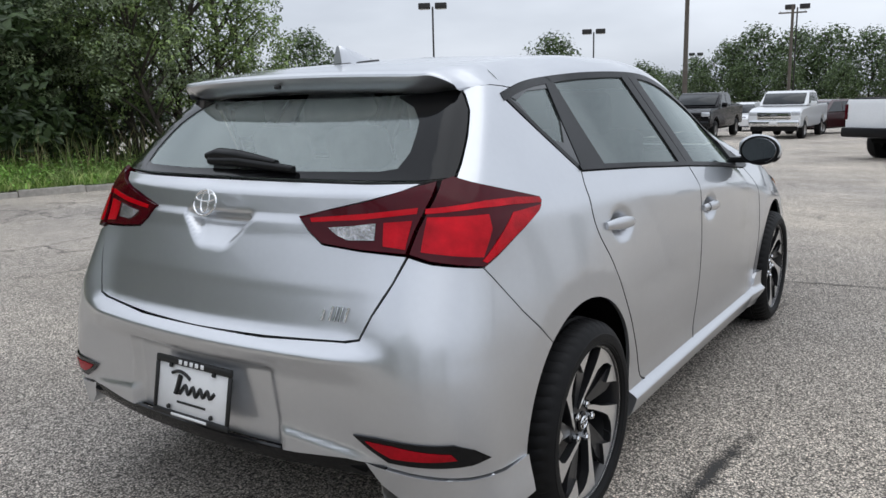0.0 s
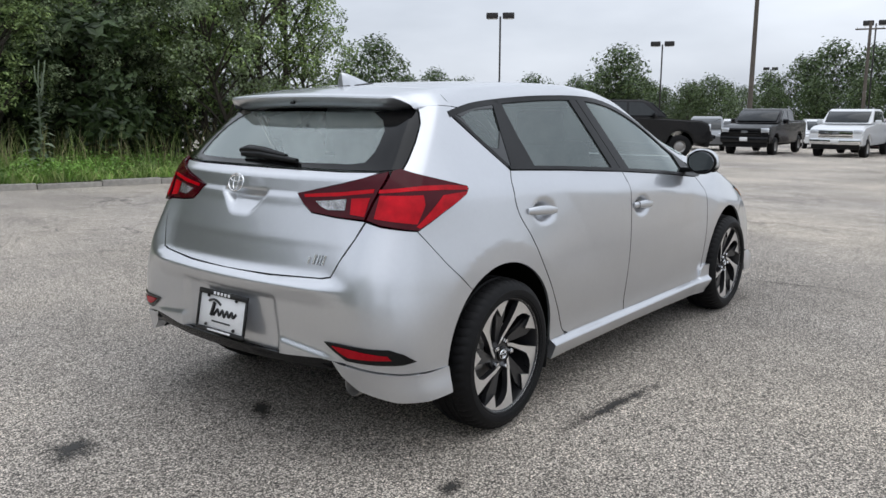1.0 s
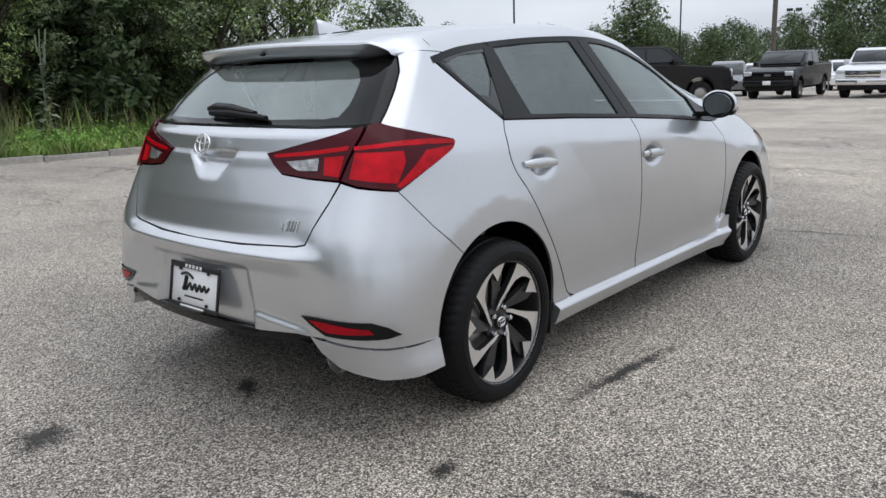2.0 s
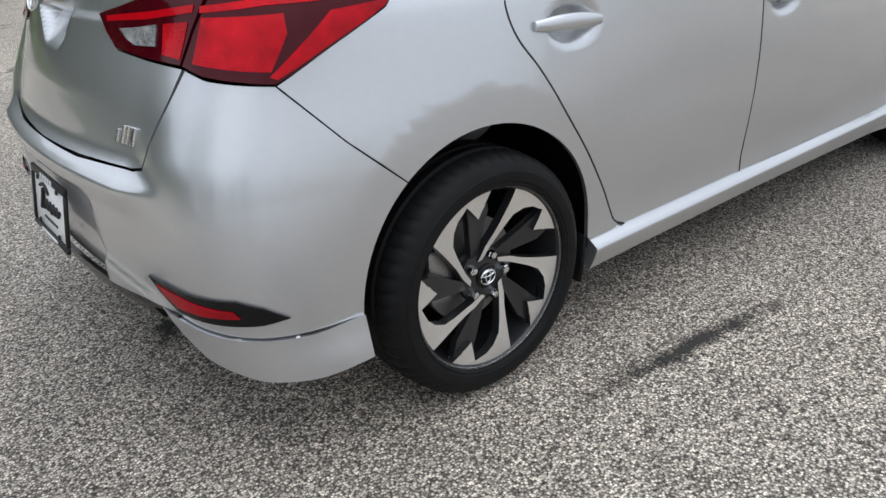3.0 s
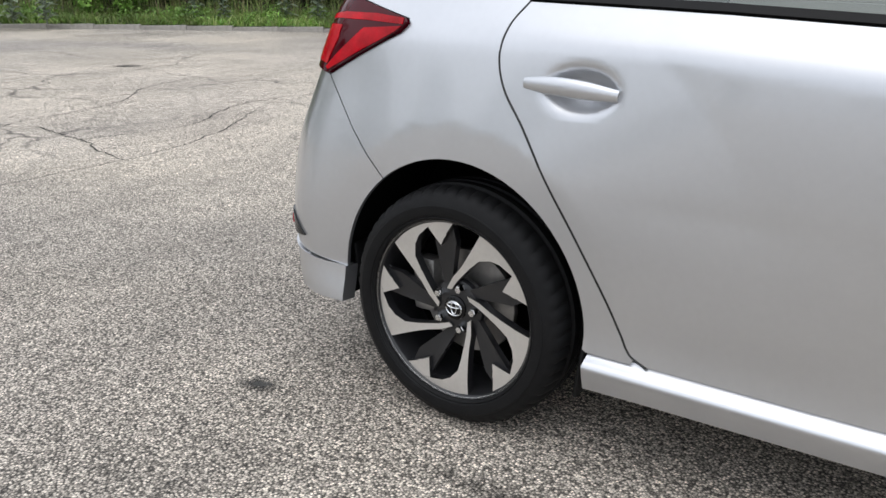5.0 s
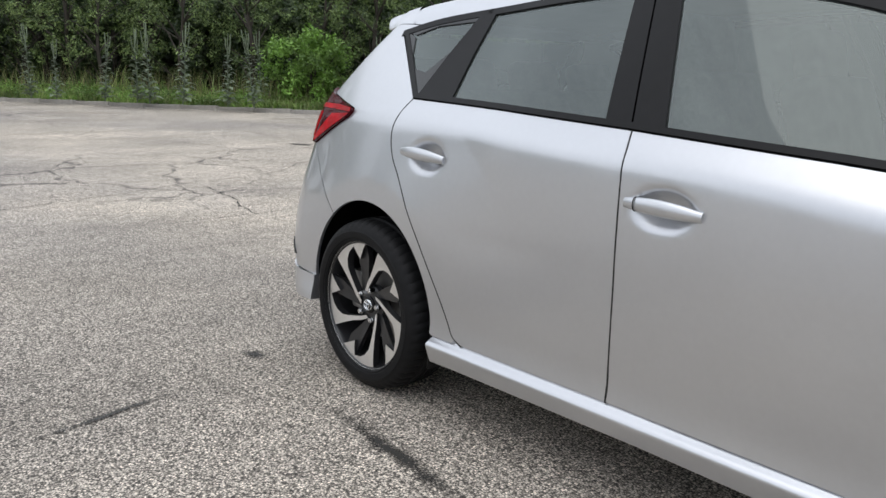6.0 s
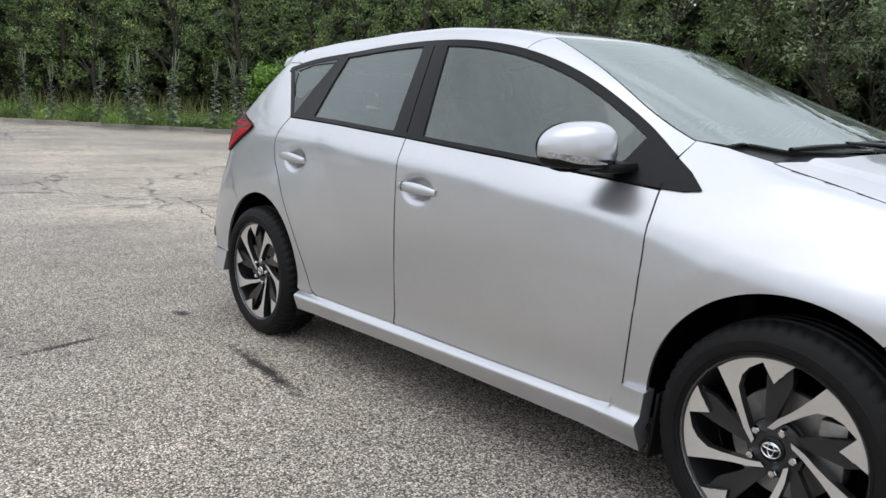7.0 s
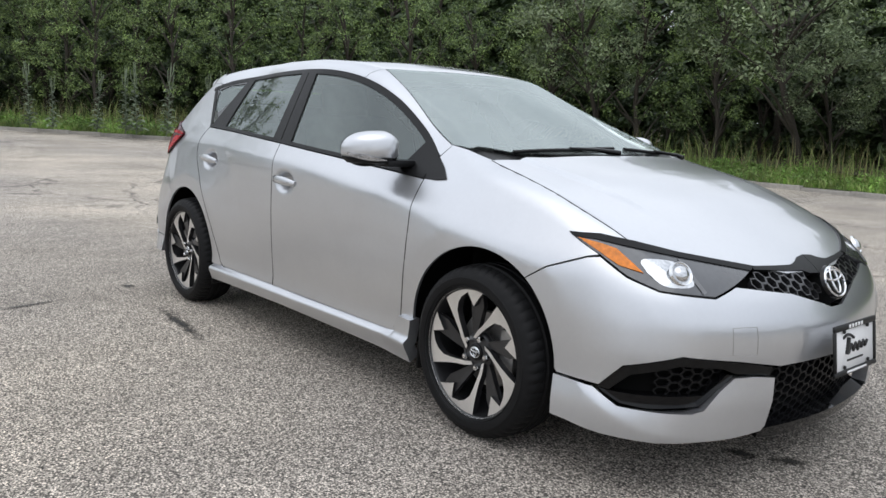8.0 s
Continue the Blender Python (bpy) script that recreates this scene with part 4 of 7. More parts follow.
# tail: gate, rear window, spoiler
gate_half = [(0.0, 1.078), (-0.25, 1.077), (-0.46, 1.075), (-0.60, 1.077), (-0.56, 1.058), (-0.487, 1.037), (-0.40, 1.017), (-0.295, 0.991), (-0.335, 0.953), (-0.378, 0.923), (-0.49, 0.911), (-0.617, 0.905),
             (-0.598, 0.844), (-0.557, 0.763), (-0.534, 0.708), (-0.49, 0.699), (-0.25, 0.690), (0.0, 0.687)]
gate = gate_half + [(-y, z) for y, z in gate_half[1:-1]][::-1]
def gate_relief(y, z):
    """The finger scoop under the badge, and the fold that overhangs the lower half."""
    scoop = np.clip((0.066 + 0.075 * (z - 0.90) / 0.085 - np.abs(y)) / 0.022, 0, 1)
    scoop = scoop * scoop * (3 - 2 * scoop)
    ramp = np.clip((z - 0.896) / 0.075, 0, 1) * np.clip((0.991 - z) / 0.010, 0, 1)
    return -0.042 * scoop * ramp + 0.005 * np.clip((0.990 - z) / 0.010, 0, 1) * np.clip((z - 0.80) / 0.16, 0, 1)


tailgate = panel("tailgate", "rear", gate, M_paint, car, cell=0.01, gap=0.0012, fine=gate_relief)
win_half = [fan_rear(-0.001, 1.300), fan_rear(-0.30, 1.303), fan_rear(-0.48, 1.308)] + [fan_side(x, z) for x, z in TAIL_EDGE[::-1]] + [fan_rear(-0.60, 1.081), fan_rear(-0.45, 1.079), fan_rear(-0.25, 1.082), fan_rear(-0.001, 1.083)]
REAR_C, FRONT_C = FAN_REAR - HALF, FAN_FRONT + HALF


def mirror_fan(pts, centre):
    return [(2 * centre - s, z) for s, z in pts][::-1]


rear_window = panel("rear_window", "fan", win_half[1:-1] + mirror_fan(win_half[1:-1], REAR_C), M_rearglass, tailgate, "tinted rear window", off=-0.002, gap=0.003, depth=0.004, cell=0.04)
rear_window.visible_shadow = False
for mir in (False, True):
    bd = [fan_side(x, z) for x, z in TAIL_EDGE[::-1]] + [fan_rear(-0.60, 1.081), fan_rear(-0.472, 1.082), fan_rear(-0.508, 1.10), fan_rear(-0.521, 1.151), fan_rear(-0.495, 1.23), fan_rear(-0.454, 1.267), fan_rear(-0.38, 1.300), fan_rear(-0.48, 1.308)]
    panel("window_border", "fan", bd, M_black, rear_window, mirror=mir, off=0.0012, gap=0.003, depth=0.003, cell=0.03)
lowb = [fan_rear(-0.54, 1.083), fan_rear(-0.25, 1.085), fan_rear(-0.001, 1.086), fan_rear(-0.001, 1.104), fan_rear(-0.25, 1.102), fan_rear(-0.47, 1.104), fan_rear(-0.54, 1.115)]
for mir in (False, True):
    panel("window_border", "fan", lowb, M_black, rear_window, mirror=mir, off=0.0005, gap=0, depth=0.003, cell=0.03)


def crest(x, a, z):
    """The roof and its shoulder alone, carried on behind the rear window's plane."""
    up = z - 1.0
    return rounded_max((a - (float(upper_x(x)) - 0.55 * up - 0.10 * up * abs(up))) * 0.93, (z - (float(roof_x(x)) - float(crown_x(x)) * a * a)) * 0.95, 0.045)


def solve(f, lo, hi):
    for _ in range(40):
        mid = (lo + hi) / 2
        lo, hi = (mid, hi) if f(mid) < 0 else (lo, mid)
    return (lo + hi) / 2


def roof_height(x, y):
    return solve(lambda z: crest(x, abs(y), z), 1.0, 1.6)


def spoiler():
    bm = bmesh.new()
    rows = []
    for i in range(61):
        s = -1 + 2 * i / 60
        s = math.copysign(1 - (1 - abs(s)) ** 1.35, s)
        def low(x):
            return float(np.interp(x, [-0.36, -0.205, -0.12, -0.05, 0.0], [1.302, 1.318, 1.3268, 1.3235, 1.3175]))

        def at(x):
            """Half width where the side meets the rear pillar."""
            x = max(x, -0.195)
            return solve(lambda a: float(skin(np.array(x), np.array(a), np.array(low(x)))), 0.2, 0.75) + 0.0015
        yf = s * at(-0.10)
        x0 = float(np.interp(abs(yf), [0, 0.5, 0.575, 0.63], [-0.1135, -0.0985, -0.053, -0.030]))
        yr = s * (at(-0.20) - 0.030)
        w = min(1.0, (1 - abs(s)) / 0.10) ** 0.5
        e = max(0.0, (abs(s) - 0.80) / 0.20)
        xr = -0.374 + 0.26 * yr * yr + 0.060 * e ** 2.2
        prof = []
        for t in (0, 0.15, 0.35, 0.55, 0.75, 0.9, 1.0):
            x = x0 + (xr + 0.010 - x0) * t
            y = s * at(x)
            z = low(x)
            prof.append((x, y, z + (roof_height(x, y) + 0.0015 - z) * w))
        zt, y, k = prof[-1][2], prof[-1][1], 1 - 0.8 * e ** 2
        for dx, inw, dz in ((0.002, 1, 0.005), (0.0, 1, 0.012), (0.006, 0.999, 0.022), (0.020, 0.995, 0.036), (0.045, 0.99, 0.050), (0.085, 0.985, 0.058), (0.135, 0.98, 0.058)):
            prof.append((xr + dx, y * inw, zt - dz * k))
        rows.append([bm.verts.new(p) for p in prof])
    for a, b in zip(rows, rows[1:]):
        for k in range(len(a) - 1):
            bm.faces.new((a[k], a[k + 1], b[k + 1], b[k]))
    bm.faces.new(rows[0])
    bm.faces.new(rows[-1][::-1])
    bmesh.ops.triangulate(bm, faces=[f for f in bm.faces if len(f.verts) > 4])
    return shaded(bm, 38)


part("spoiler", spoiler(), M_paint, tailgate)

# bumpers
def bumper_half():
    up = [fan_side(*p) for p in arc(0, ARCH_Z, ARCH_R, 177, 127, 12)] + [fan_side(-0.34, 0.74), fan_side(-0.455, 0.871)]
    up += [fan_rear(-0.68, 0.889), fan_rear(-0.620, 0.904), fan_rear(-0.600, 0.844), fan_rear(-0.560, 0.763), fan_rear(-0.538, 0.706), fan_rear(-0.50, 0.697), fan_rear(-0.25, 0.687), fan_rear(-0.001, 0.684)]
    return up


b_low = [fan_rear(-0.001, 0.392), fan_rear(-0.28, 0.393), fan_rear(-0.36, 0.396), fan_rear(-0.52, 0.409), fan_rear(-0.60, 0.402), fan_side(-0.58, 0.372), fan_side(-0.48, 0.363)]
bh = bumper_half()
rear_loop = bh[:-1] + mirror_fan(bh[:-1], REAR_C) + mirror_fan(b_low[1:], REAR_C) + b_low[1:]


def bumper_relief(s, z):
    """The plate's recess with slanted sides, and the shelf that runs from it to the reflectors."""
    y = np.abs(0.725 / np.tan(np.clip((FAN_REAR - s) / FAN_R, 0.3, 2.84)))
    side = np.clip((0.318 - 0.10 * np.clip(z - 0.42, 0, 1) - y) / 0.016, 0, 1)
    recess = -0.019 * side * np.clip((0.616 - z) / 0.016, 0, 1)
    shelf = 0.010 * np.clip((0.462 - 0.12 * (y - 0.31) - z) / 0.016, 0, 1) * (1 - side) * np.clip((0.66 - y) / 0.1, 0, 1)
    return recess + shelf


def spat_relief(s, z):
    """A face that leans out a little to its lower edge."""
    return 0.013 * np.clip((0.36 - z) / 0.10, 0, 1)


rear_bumper = panel("rear_bumper", "fan", rear_loop, M_paint, car, cell=0.01, gap=0.0012, fine=bumper_relief)
dif = [fan_rear(-0.001, 0.394), fan_rear(-0.30, 0.396), fan_rear(-0.52, 0.412), fan_rear(-0.62, 0.40), fan_rear(-0.63, 0.372), fan_rear(-0.5, 0.372), fan_rear(-0.25, 0.362), fan_rear(-0.001, 0.360)]
panel("diffuser", "fan", dif[1:-1] + mirror_fan(dif[1:-1], REAR_C), M_black, rear_bumper, off=0.006, gap=0, depth=0.012, cell=0.02)
part("diffuser_panel", block((0.50, 1.15, 0.02), 0.008, 1), M_under, rear_bumper, m=pose(-0.46, 0, 0.372, 0, 4, 0))
lamps = []
for mir in (False, True):
    spat = [fan_side(-0.362, 0.358), fan_side(-0.48, 0.360), fan_side(-0.58, 0.369), fan_rear(-0.60, 0.399), fan_rear(-0.566, 0.407), fan_rear(-0.60, 0.352), fan_rear(-0.66, 0.308), fan_side(-0.58, 0.270), fan_side(-0.48, 0.258), fan_side(-0.362, 0.258)]
    panel("rear_spat", "fan", spat, M_paint, rear_bumper, mirror=mir, off=0.007, gap=0.0006, depth=0.05, cell=0.0125, fine=spat_relief)
    ref = [fan_rear(-0.535, 0.474), fan_rear(-0.60, 0.476), fan_side(-0.62, 0.468), fan_side(-0.575, 0.446), fan_side(-0.530, 0.414), fan_side(-0.58, 0.408), fan_rear(-0.63, 0.416), fan_rear(-0.575, 0.446)]
    rs = panel("reflector_surround", "fan", ref, M_black, rear_bumper, mirror=mir, off=0.006, gap=0, depth=0.03, cell=0.015)
    lens = [fan_rear(-0.572, 0.464), fan_rear(-0.64, 0.462), fan_side(-0.625, 0.446), fan_side(-0.615, 0.430), fan_rear(-0.64, 0.430), fan_rear(-0.60, 0.446)]
    panel("reflector_lens", "fan", lens, M_field2, rs, mirror=mir, off=0.009, gap=0, depth=0.006, cell=0.015)
    # tail lamps
    inner = [fan_rear(-0.297, 0.992), fan_rear(-0.40, 1.014), fan_rear(-0.487, 1.034), fan_rear(-0.58, 1.060), fan_rear(-0.640, 1.078), fan_rear(-0.640, 1.02), fan_rear(-0.626, 0.97), fan_rear(-0.616, 0.909), fan_rear(-0.49, 0.914), fan_rear(-0.378, 0.926), fan_rear(-0.335, 0.955)]
    tl = panel("tail_lamp", "fan", inner, M_darkred, tailgate, "red tail lamp with a clear reversing lens", mirror=mir, off=0.010, gap=0.001, depth=0.03, cell=0.02)
    rev = [fan_rear(-0.392, 0.966), fan_rear(-0.46, 0.972), fan_rear(-0.522, 0.980), fan_rear(-0.526, 0.938), fan_rear(-0.452, 0.936), fan_rear(-0.42, 0.948)]
    panel("reversing_lens", "fan", rev, M_clearlamp, tl, mirror=mir, off=0.0125, gap=0, depth=0.004, cell=0.02)
    outer = [fan_rear(-0.648, 1.079), fan_side(-0.432, 1.087), fan_side(-0.405, 1.073), fan_side(-0.30, 1.046), fan_side(-0.178, 1.016), fan_side(-0.174, 1.006), fan_side(-0.195, 0.986), fan_side(-0.33, 0.929), fan_side(-0.455, 0.873), fan_rear(-0.68, 0.893), fan_rear(-0.624, 0.908), fan_rear(-0.634, 0.97), fan_rear(-0.648, 1.02)]
    tl2 = panel("tail_lamp", "fan", outer, M_darkred, car, "red tail lamp wrapping the corner", mirror=mir, off=0.012, gap=0.001, depth=0.03, cell=0.02)
    lamps += [tl, tl2]


# underbody and cabin floor
part("underbody", block((3.5, 0.96, 0.15), 0.05, at=(1.40, 0, 0.325)), M_under, car)


M_reflector = material("lamp_reflector", (0.62, 0.63, 0.64), rough=0.05, metal=1.0, noise_scale=90, vary=0.25)
M_gpl = material("grey_lamp_baffle", (0.12, 0.12, 0.125), rough=0.25, coat=1.0, noise_scale=60, vary=0.2)
M_mesh = material("grille_plastic", (0.022, 0.022, 0.024), rough=0.3, coat=0.3, noise_scale=30, vary=0.2)
# front: lamps, grille, bumper
f_up = [fan_side(*p) for p in arc(AXLE, ARCH_Z, ARCH_R, 2, 53, 12)] + [fan_side(2.90, 0.674), fan_side(3.028, 0.722)]
f_up += [fan_side(3.067, 0.728), fan_side(3.166, 0.676), fan_front(-0.70, 0.643), fan_front(-0.554, 0.624), fan_front(-0.454, 0.652), fan_front(-0.231, 0.620), fan_front(-0.09, 0.580), fan_front(-0.04, 0.564), fan_front(-0.001, 0.562)]
f_low = [fan_front(-0.001, 0.405), fan_front(-0.334, 0.402), fan_front(-0.50, 0.432), fan_front(-0.68, 0.456), fan_side(3.206, 0.412), fan_side(3.135, 0.337), fan_side(2.972, 0.337)]
front_bumper = panel("front_bumper", "fan", f_up[:-1] + mirror_fan(f_up[:-1], FRONT_C) + mirror_fan(f_low[1:], FRONT_C) + f_low[1:], M_paint, car, cell=0.02)
f_int = [fan_front(-0.36, 0.41), fan_front(-0.52, 0.44), fan_front(-0.68, 0.46), fan_side(3.206, 0.418), fan_side(3.11, 0.335), fan_side(3.2, 0.25), fan_front(-0.6, 0.20), fan_front(-0.3, 0.205)]
panel("intake_backing", "fan", f_int + mirror_fan(f_int, FRONT_C), M_under, front_bumper, off=-0.05, gap=0, depth=0.03)


def hexes(name, loop, cell, bar, off, deep, mat, parent, mirror=False):
    """A honeycomb screen that fills an outline of the car's face."""
    def inside(y, z):
        c = False
        for (y1, z1), (y2, z2) in zip(loop, loop[1:] + loop[:1]):
            if (z1 > z) != (z2 > z) and y < (y2 - y1) * (z - z1) / (z2 - z1) + y1:
                c = not c
        return c
    ys, zs = [p[0] for p in loop], [p[1] for p in loop]
    flat, faces = [], []
    r = cell / math.sqrt(3)
    row, z = 0, min(zs)
    while z < max(zs):
        y = min(ys) + (1.5 * r * 1.3 if row % 2 else 0)
        while y < max(ys):
            if inside(y, z):
                i = len(flat)
                for k in range(6):
                    a = radians(60 * k)
                    flat.append((y + r * 1.3 * math.cos(a), z + r * math.sin(a)))
                for k in range(6):
                    a = radians(60 * k)
                    flat.append((y + (r - bar) * 1.3 * math.cos(a), z + (r - bar) * math.sin(a)))
                for k in range(6):
                    j = (k + 1) % 6
                    faces.append((i + k, i + j, i + 6 + j, i + 6 + k))
            y += 3 * r * 1.3
        z += r * 0.866
        row += 1
    p, n = onto("front", flat, off)
    back = p - n * deep
    N = len(p)
    v = np.concatenate([p, back])
    walls = []
    for a, b, c, d in faces:
        walls.append((d, c, c + N, d + N))
    if mirror:
        v = v * np.array([1, -1, 1])
    me = bpy.data.meshes.new(name)
    me.from_pydata([tuple(q) for q in v], [], faces + walls)
    return part(name, me, mat, parent)


def blade_relief(s, z):
    """The bumper blade: a bright upper facet that leans out to a crease, upright under it."""
    zc = np.interp(s, [2.95, 3.0, 3.05, 3.10, 3.16, 3.24, 3.42], [0.334, 0.300, 0.255, 0.226, 0.212, 0.206, 0.204])
    zt = np.interp(s, [2.95, 3.05, 3.2, 3.3], [0.352, 0.345, 0.345, 0.392])
    out = np.interp(s, [2.95, 3.02, 3.12, 3.25, 3.42], [0.008, 0.026, 0.044, 0.044, 0.034])
    return out * np.clip((zt - z) / (zt - zc), 0, 1) + 0.10 * np.clip(zc - z, 0, 1) * (s < 3.12)


for mir in (False, True):
    # black frame of the side intake, its mesh, and the white bumper blade under it
    ring = panel("intake_frame", "fan", [fan_side(3.125, 0.331), fan_side(3.206, 0.409), fan_front(-0.68, 0.452), fan_front(-0.50, 0.428), fan_front(-0.36, 0.401), fan_front(-0.37, 0.375), fan_front(-0.505, 0.392), fan_front(-0.555, 0.412), fan_front(-0.68, 0.425), fan_side(3.225, 0.385), fan_side(3.165, 0.328)], M_black, front_bumper, mirror=mir, off=-0.006, gap=0, depth=0.05, cell=0.02)
    panel("intake_frame", "fan", [fan_side(3.13, 0.327), fan_side(3.172, 0.325), fan_side(3.24, 0.325), fan_front(-0.60, 0.328), fan_front(-0.535, 0.392), fan_front(-0.511, 0.388), fan_front(-0.606, 0.292), fan_side(3.27, 0.284), fan_side(3.20, 0.292)], M_black, front_bumper, mirror=mir, off=-0.006, gap=0, depth=0.05, cell=0.02)
    hexes("intake_mesh", [(-0.745, 0.335), (-0.70, 0.43), (-0.55, 0.412), (-0.60, 0.325), (-0.70, 0.322)], 0.028, 0.0030, -0.026, 0.012, M_trim, ring, mir)
    lip = [fan_side(2.970, 0.334), fan_side(3.122, 0.330), fan_side(3.20, 0.290), fan_front(-0.64, 0.284), fan_front(-0.606, 0.292), fan_front(-0.560, 0.345), fan_front(-0.513, 0.382), fan_front(-0.44, 0.381), fan_front(-0.358, 0.370), fan_front(-0.362, 0.300), fan_front(-0.372, 0.225), fan_front(-0.385, 0.211), fan_front(-0.50, 0.204), fan_side(3.30, 0.204), fan_side(3.14, 0.203), fan_side(2.978, 0.208)]
    panel("front_spat", "fan", lip, M_paint, front_bumper, mirror=mir, off=0.004, gap=0, depth=0.05, cell=0.01,
          fine=blade_relief)
    # headlamp: housing, amber corner, projector, lid strip
    hl = [fan_side(2.937, 0.787), fan_side(3.031, 0.787), fan_side(3.120, 0.771), fan_front(-0.562, 0.742), fan_front(-0.446, 0.719), fan_front(-0.323, 0.698), fan_front(-0.39, 0.675), fan_front(-0.454, 0.655), fan_front(-0.554, 0.627), fan_front(-0.70, 0.645), fan_side(3.166, 0.679), fan_side(3.067, 0.731)]
    lamp = panel("headlamp", "fan", hl, M_lampgrey, car, "clear headlamp with amber side marker and projector lens", mirror=mir, off=0.003, gap=0.001, depth=0.03, cell=0.015)
    brow = [fan_side(2.933, 0.790), fan_side(3.031, 0.791), fan_side(3.122, 0.774), fan_front(-0.562, 0.746), fan_front(-0.446, 0.723), fan_front(-0.323, 0.700), fan_front(-0.35, 0.688), fan_front(-0.446, 0.707), fan_front(-0.562, 0.730), fan_side(3.12, 0.760), fan_side(3.03, 0.775), fan_side(2.96, 0.777)]
    panel("lamp_lid", "fan", brow, M_trim, lamp, mirror=mir, off=0.007, gap=0, depth=0.02, cell=0.015)
    am = [fan_side(2.972, 0.776), fan_side(3.05, 0.764), fan_side(3.10, 0.752), fan_front(-0.712, 0.715), fan_front(-0.708, 0.690), fan_side(3.13, 0.707), fan_side(3.05, 0.744)]
    panel("amber_marker", "fan", am, M_amber, lamp, mirror=mir, off=0.007, gap=0, depth=0.004, cell=0.015)
    # bright reflector pieces and the round projector
    bowl = bend([(-0.700, 0.692), (-0.694, 0.720), (-0.668, 0.730), (-0.606, 0.722), (-0.590, 0.694), (-0.604, 0.658), (-0.664, 0.654), (-0.690, 0.664), (-0.700, 0.692)], 3)[:-1]
    panel("reflector_bowl", "fan", [fan_front(*p) for p in bowl], M_reflector, lamp, mirror=mir, off=0.006, gap=0, depth=0.004, cell=0.008,
          fine=lambda s, z: -0.10 * (z - 0.69) ** 2 * 20)
    slip = [fan_front(*p) for p in ((-0.585, 0.728), (-0.575, 0.722), (-0.575, 0.640), (-0.590, 0.634))]
    panel("lamp_baffle", "fan", slip, M_gpl, lamp, mirror=mir, off=0.006, gap=0, depth=0.004, cell=0.01)
    c, nrm = onto("front", [(-0.622, 0.688)], 0.007)
    c, nrm = Vector(c[0]), (Vector(nrm[0]) + Vector((0.4, 0, -0.1))).normalized()
    for nm, prof, mt in (("projector_ring", [(0.031, 0.0), (0.034, 0.008), (0.038, 0.009), (0.042, 0.0)], M_chrome),
                         ("projector_lens", [(0.0005, 0.020), (0.010, 0.019), (0.020, 0.015), (0.027, 0.008), (0.030, 0.0)], M_reflector)):
        bm = lathe(prof, 32)
        mt_ = nrm.to_track_quat("Y", "Z").to_matrix().to_4x4()
        bmesh.ops.transform(bm, matrix=Matrix.Translation(c) @ mt_, verts=bm.verts)
        if mir:
            bmesh.ops.scale(bm, vec=(1, -1, 1), verts=bm.verts)
        part(nm, shaded(bm, 60), mt, lamp)
    # cover of the towing eye: a thin joint in the bumper's skin
    eye = onto("front", bend([(-0.531, 0.462), (-0.531, 0.532), (-0.522, 0.539), (-0.451, 0.538), (-0.442, 0.530), (-0.442, 0.460), (-0.450, 0.453), (-0.522, 0.455), (-0.531, 0.462)], 3)[:-1], 0.0002)[0]
    ln = tube([Vector((p[0], p[1] * (-1 if mir else 1), p[2])) for p in eye], 0.0009, 4, closed=True)
    part("towing_eye_joint", ln, M_steel, front_bumper)
    # dark seal in the joint between bonnet and wing
    ln = tube([Vector((p[0], p[1] * (-1 if mir else 1), p[2])) for p in onto("top", HOOD_SIDE, -0.0035)[0]], 0.0045, 6)
    part("bonnet_seal", ln, M_ink, car)

# upper grille between the lamps
ug = [fan_front(-0.454, 0.652), fan_front(-0.39, 0.675), fan_front(-0.318, 0.700), fan_front(-0.15, 0.690), fan_front(-0.08, 0.695), fan_front(-0.04, 0.575), fan_front(-0.09, 0.583), fan_front(-0.231, 0.622)]
upper_grille = panel("upper_grille", "fan", ug[:5] + mirror_fan(ug[:5], FRONT_C) + mirror_fan(ug[5:], FRONT_C) + ug[5:], M_under, car, "black honeycomb grille band", off=-0.03, gap=0, depth=0.01)
for mir in (False, True):
    hexes("grille_mesh", [(-0.43, 0.650), (-0.325, 0.686), (-0.15, 0.676), (-0.075, 0.67), (-0.06, 0.60), (-0.10, 0.592), (-0.231, 0.628)], 0.032, 0.0036, -0.002, 0.022, M_mesh, upper_grille, mir)
    top_bar = [fan_front(-0.323, 0.701), fan_front(-0.22, 0.696), fan_front(-0.13, 0.693), fan_front(-0.085, 0.700), fan_front(-0.05, 0.710), fan_front(-0.001, 0.714), fan_front(-0.001, 0.66), fan_front(-0.06, 0.664), fan_front(-0.09, 0.674), fan_front(-0.15, 0.678), fan_front(-0.33, 0.691)]
    panel("grille_bar", "fan", top_bar, M_trim, upper_grille, mirror=mir, off=0.004, gap=0, depth=0.02, cell=0.01)
hexes("lower_mesh", [(-0.36, 0.395), (0.36, 0.395), (0.36, 0.215), (-0.36, 0.215)], 0.034, 0.0030, -0.022, 0.014, M_trim, front_bumper)
panel("lower_lip", "front", [(-0.39, 0.214), (0.39, 0.214), (0.38, 0.180), (0.2, 0.172), (-0.2, 0.172), (-0.38, 0.180)], M_black, front_bumper, off=0.035, gap=0, depth=0.09, cell=0.03)


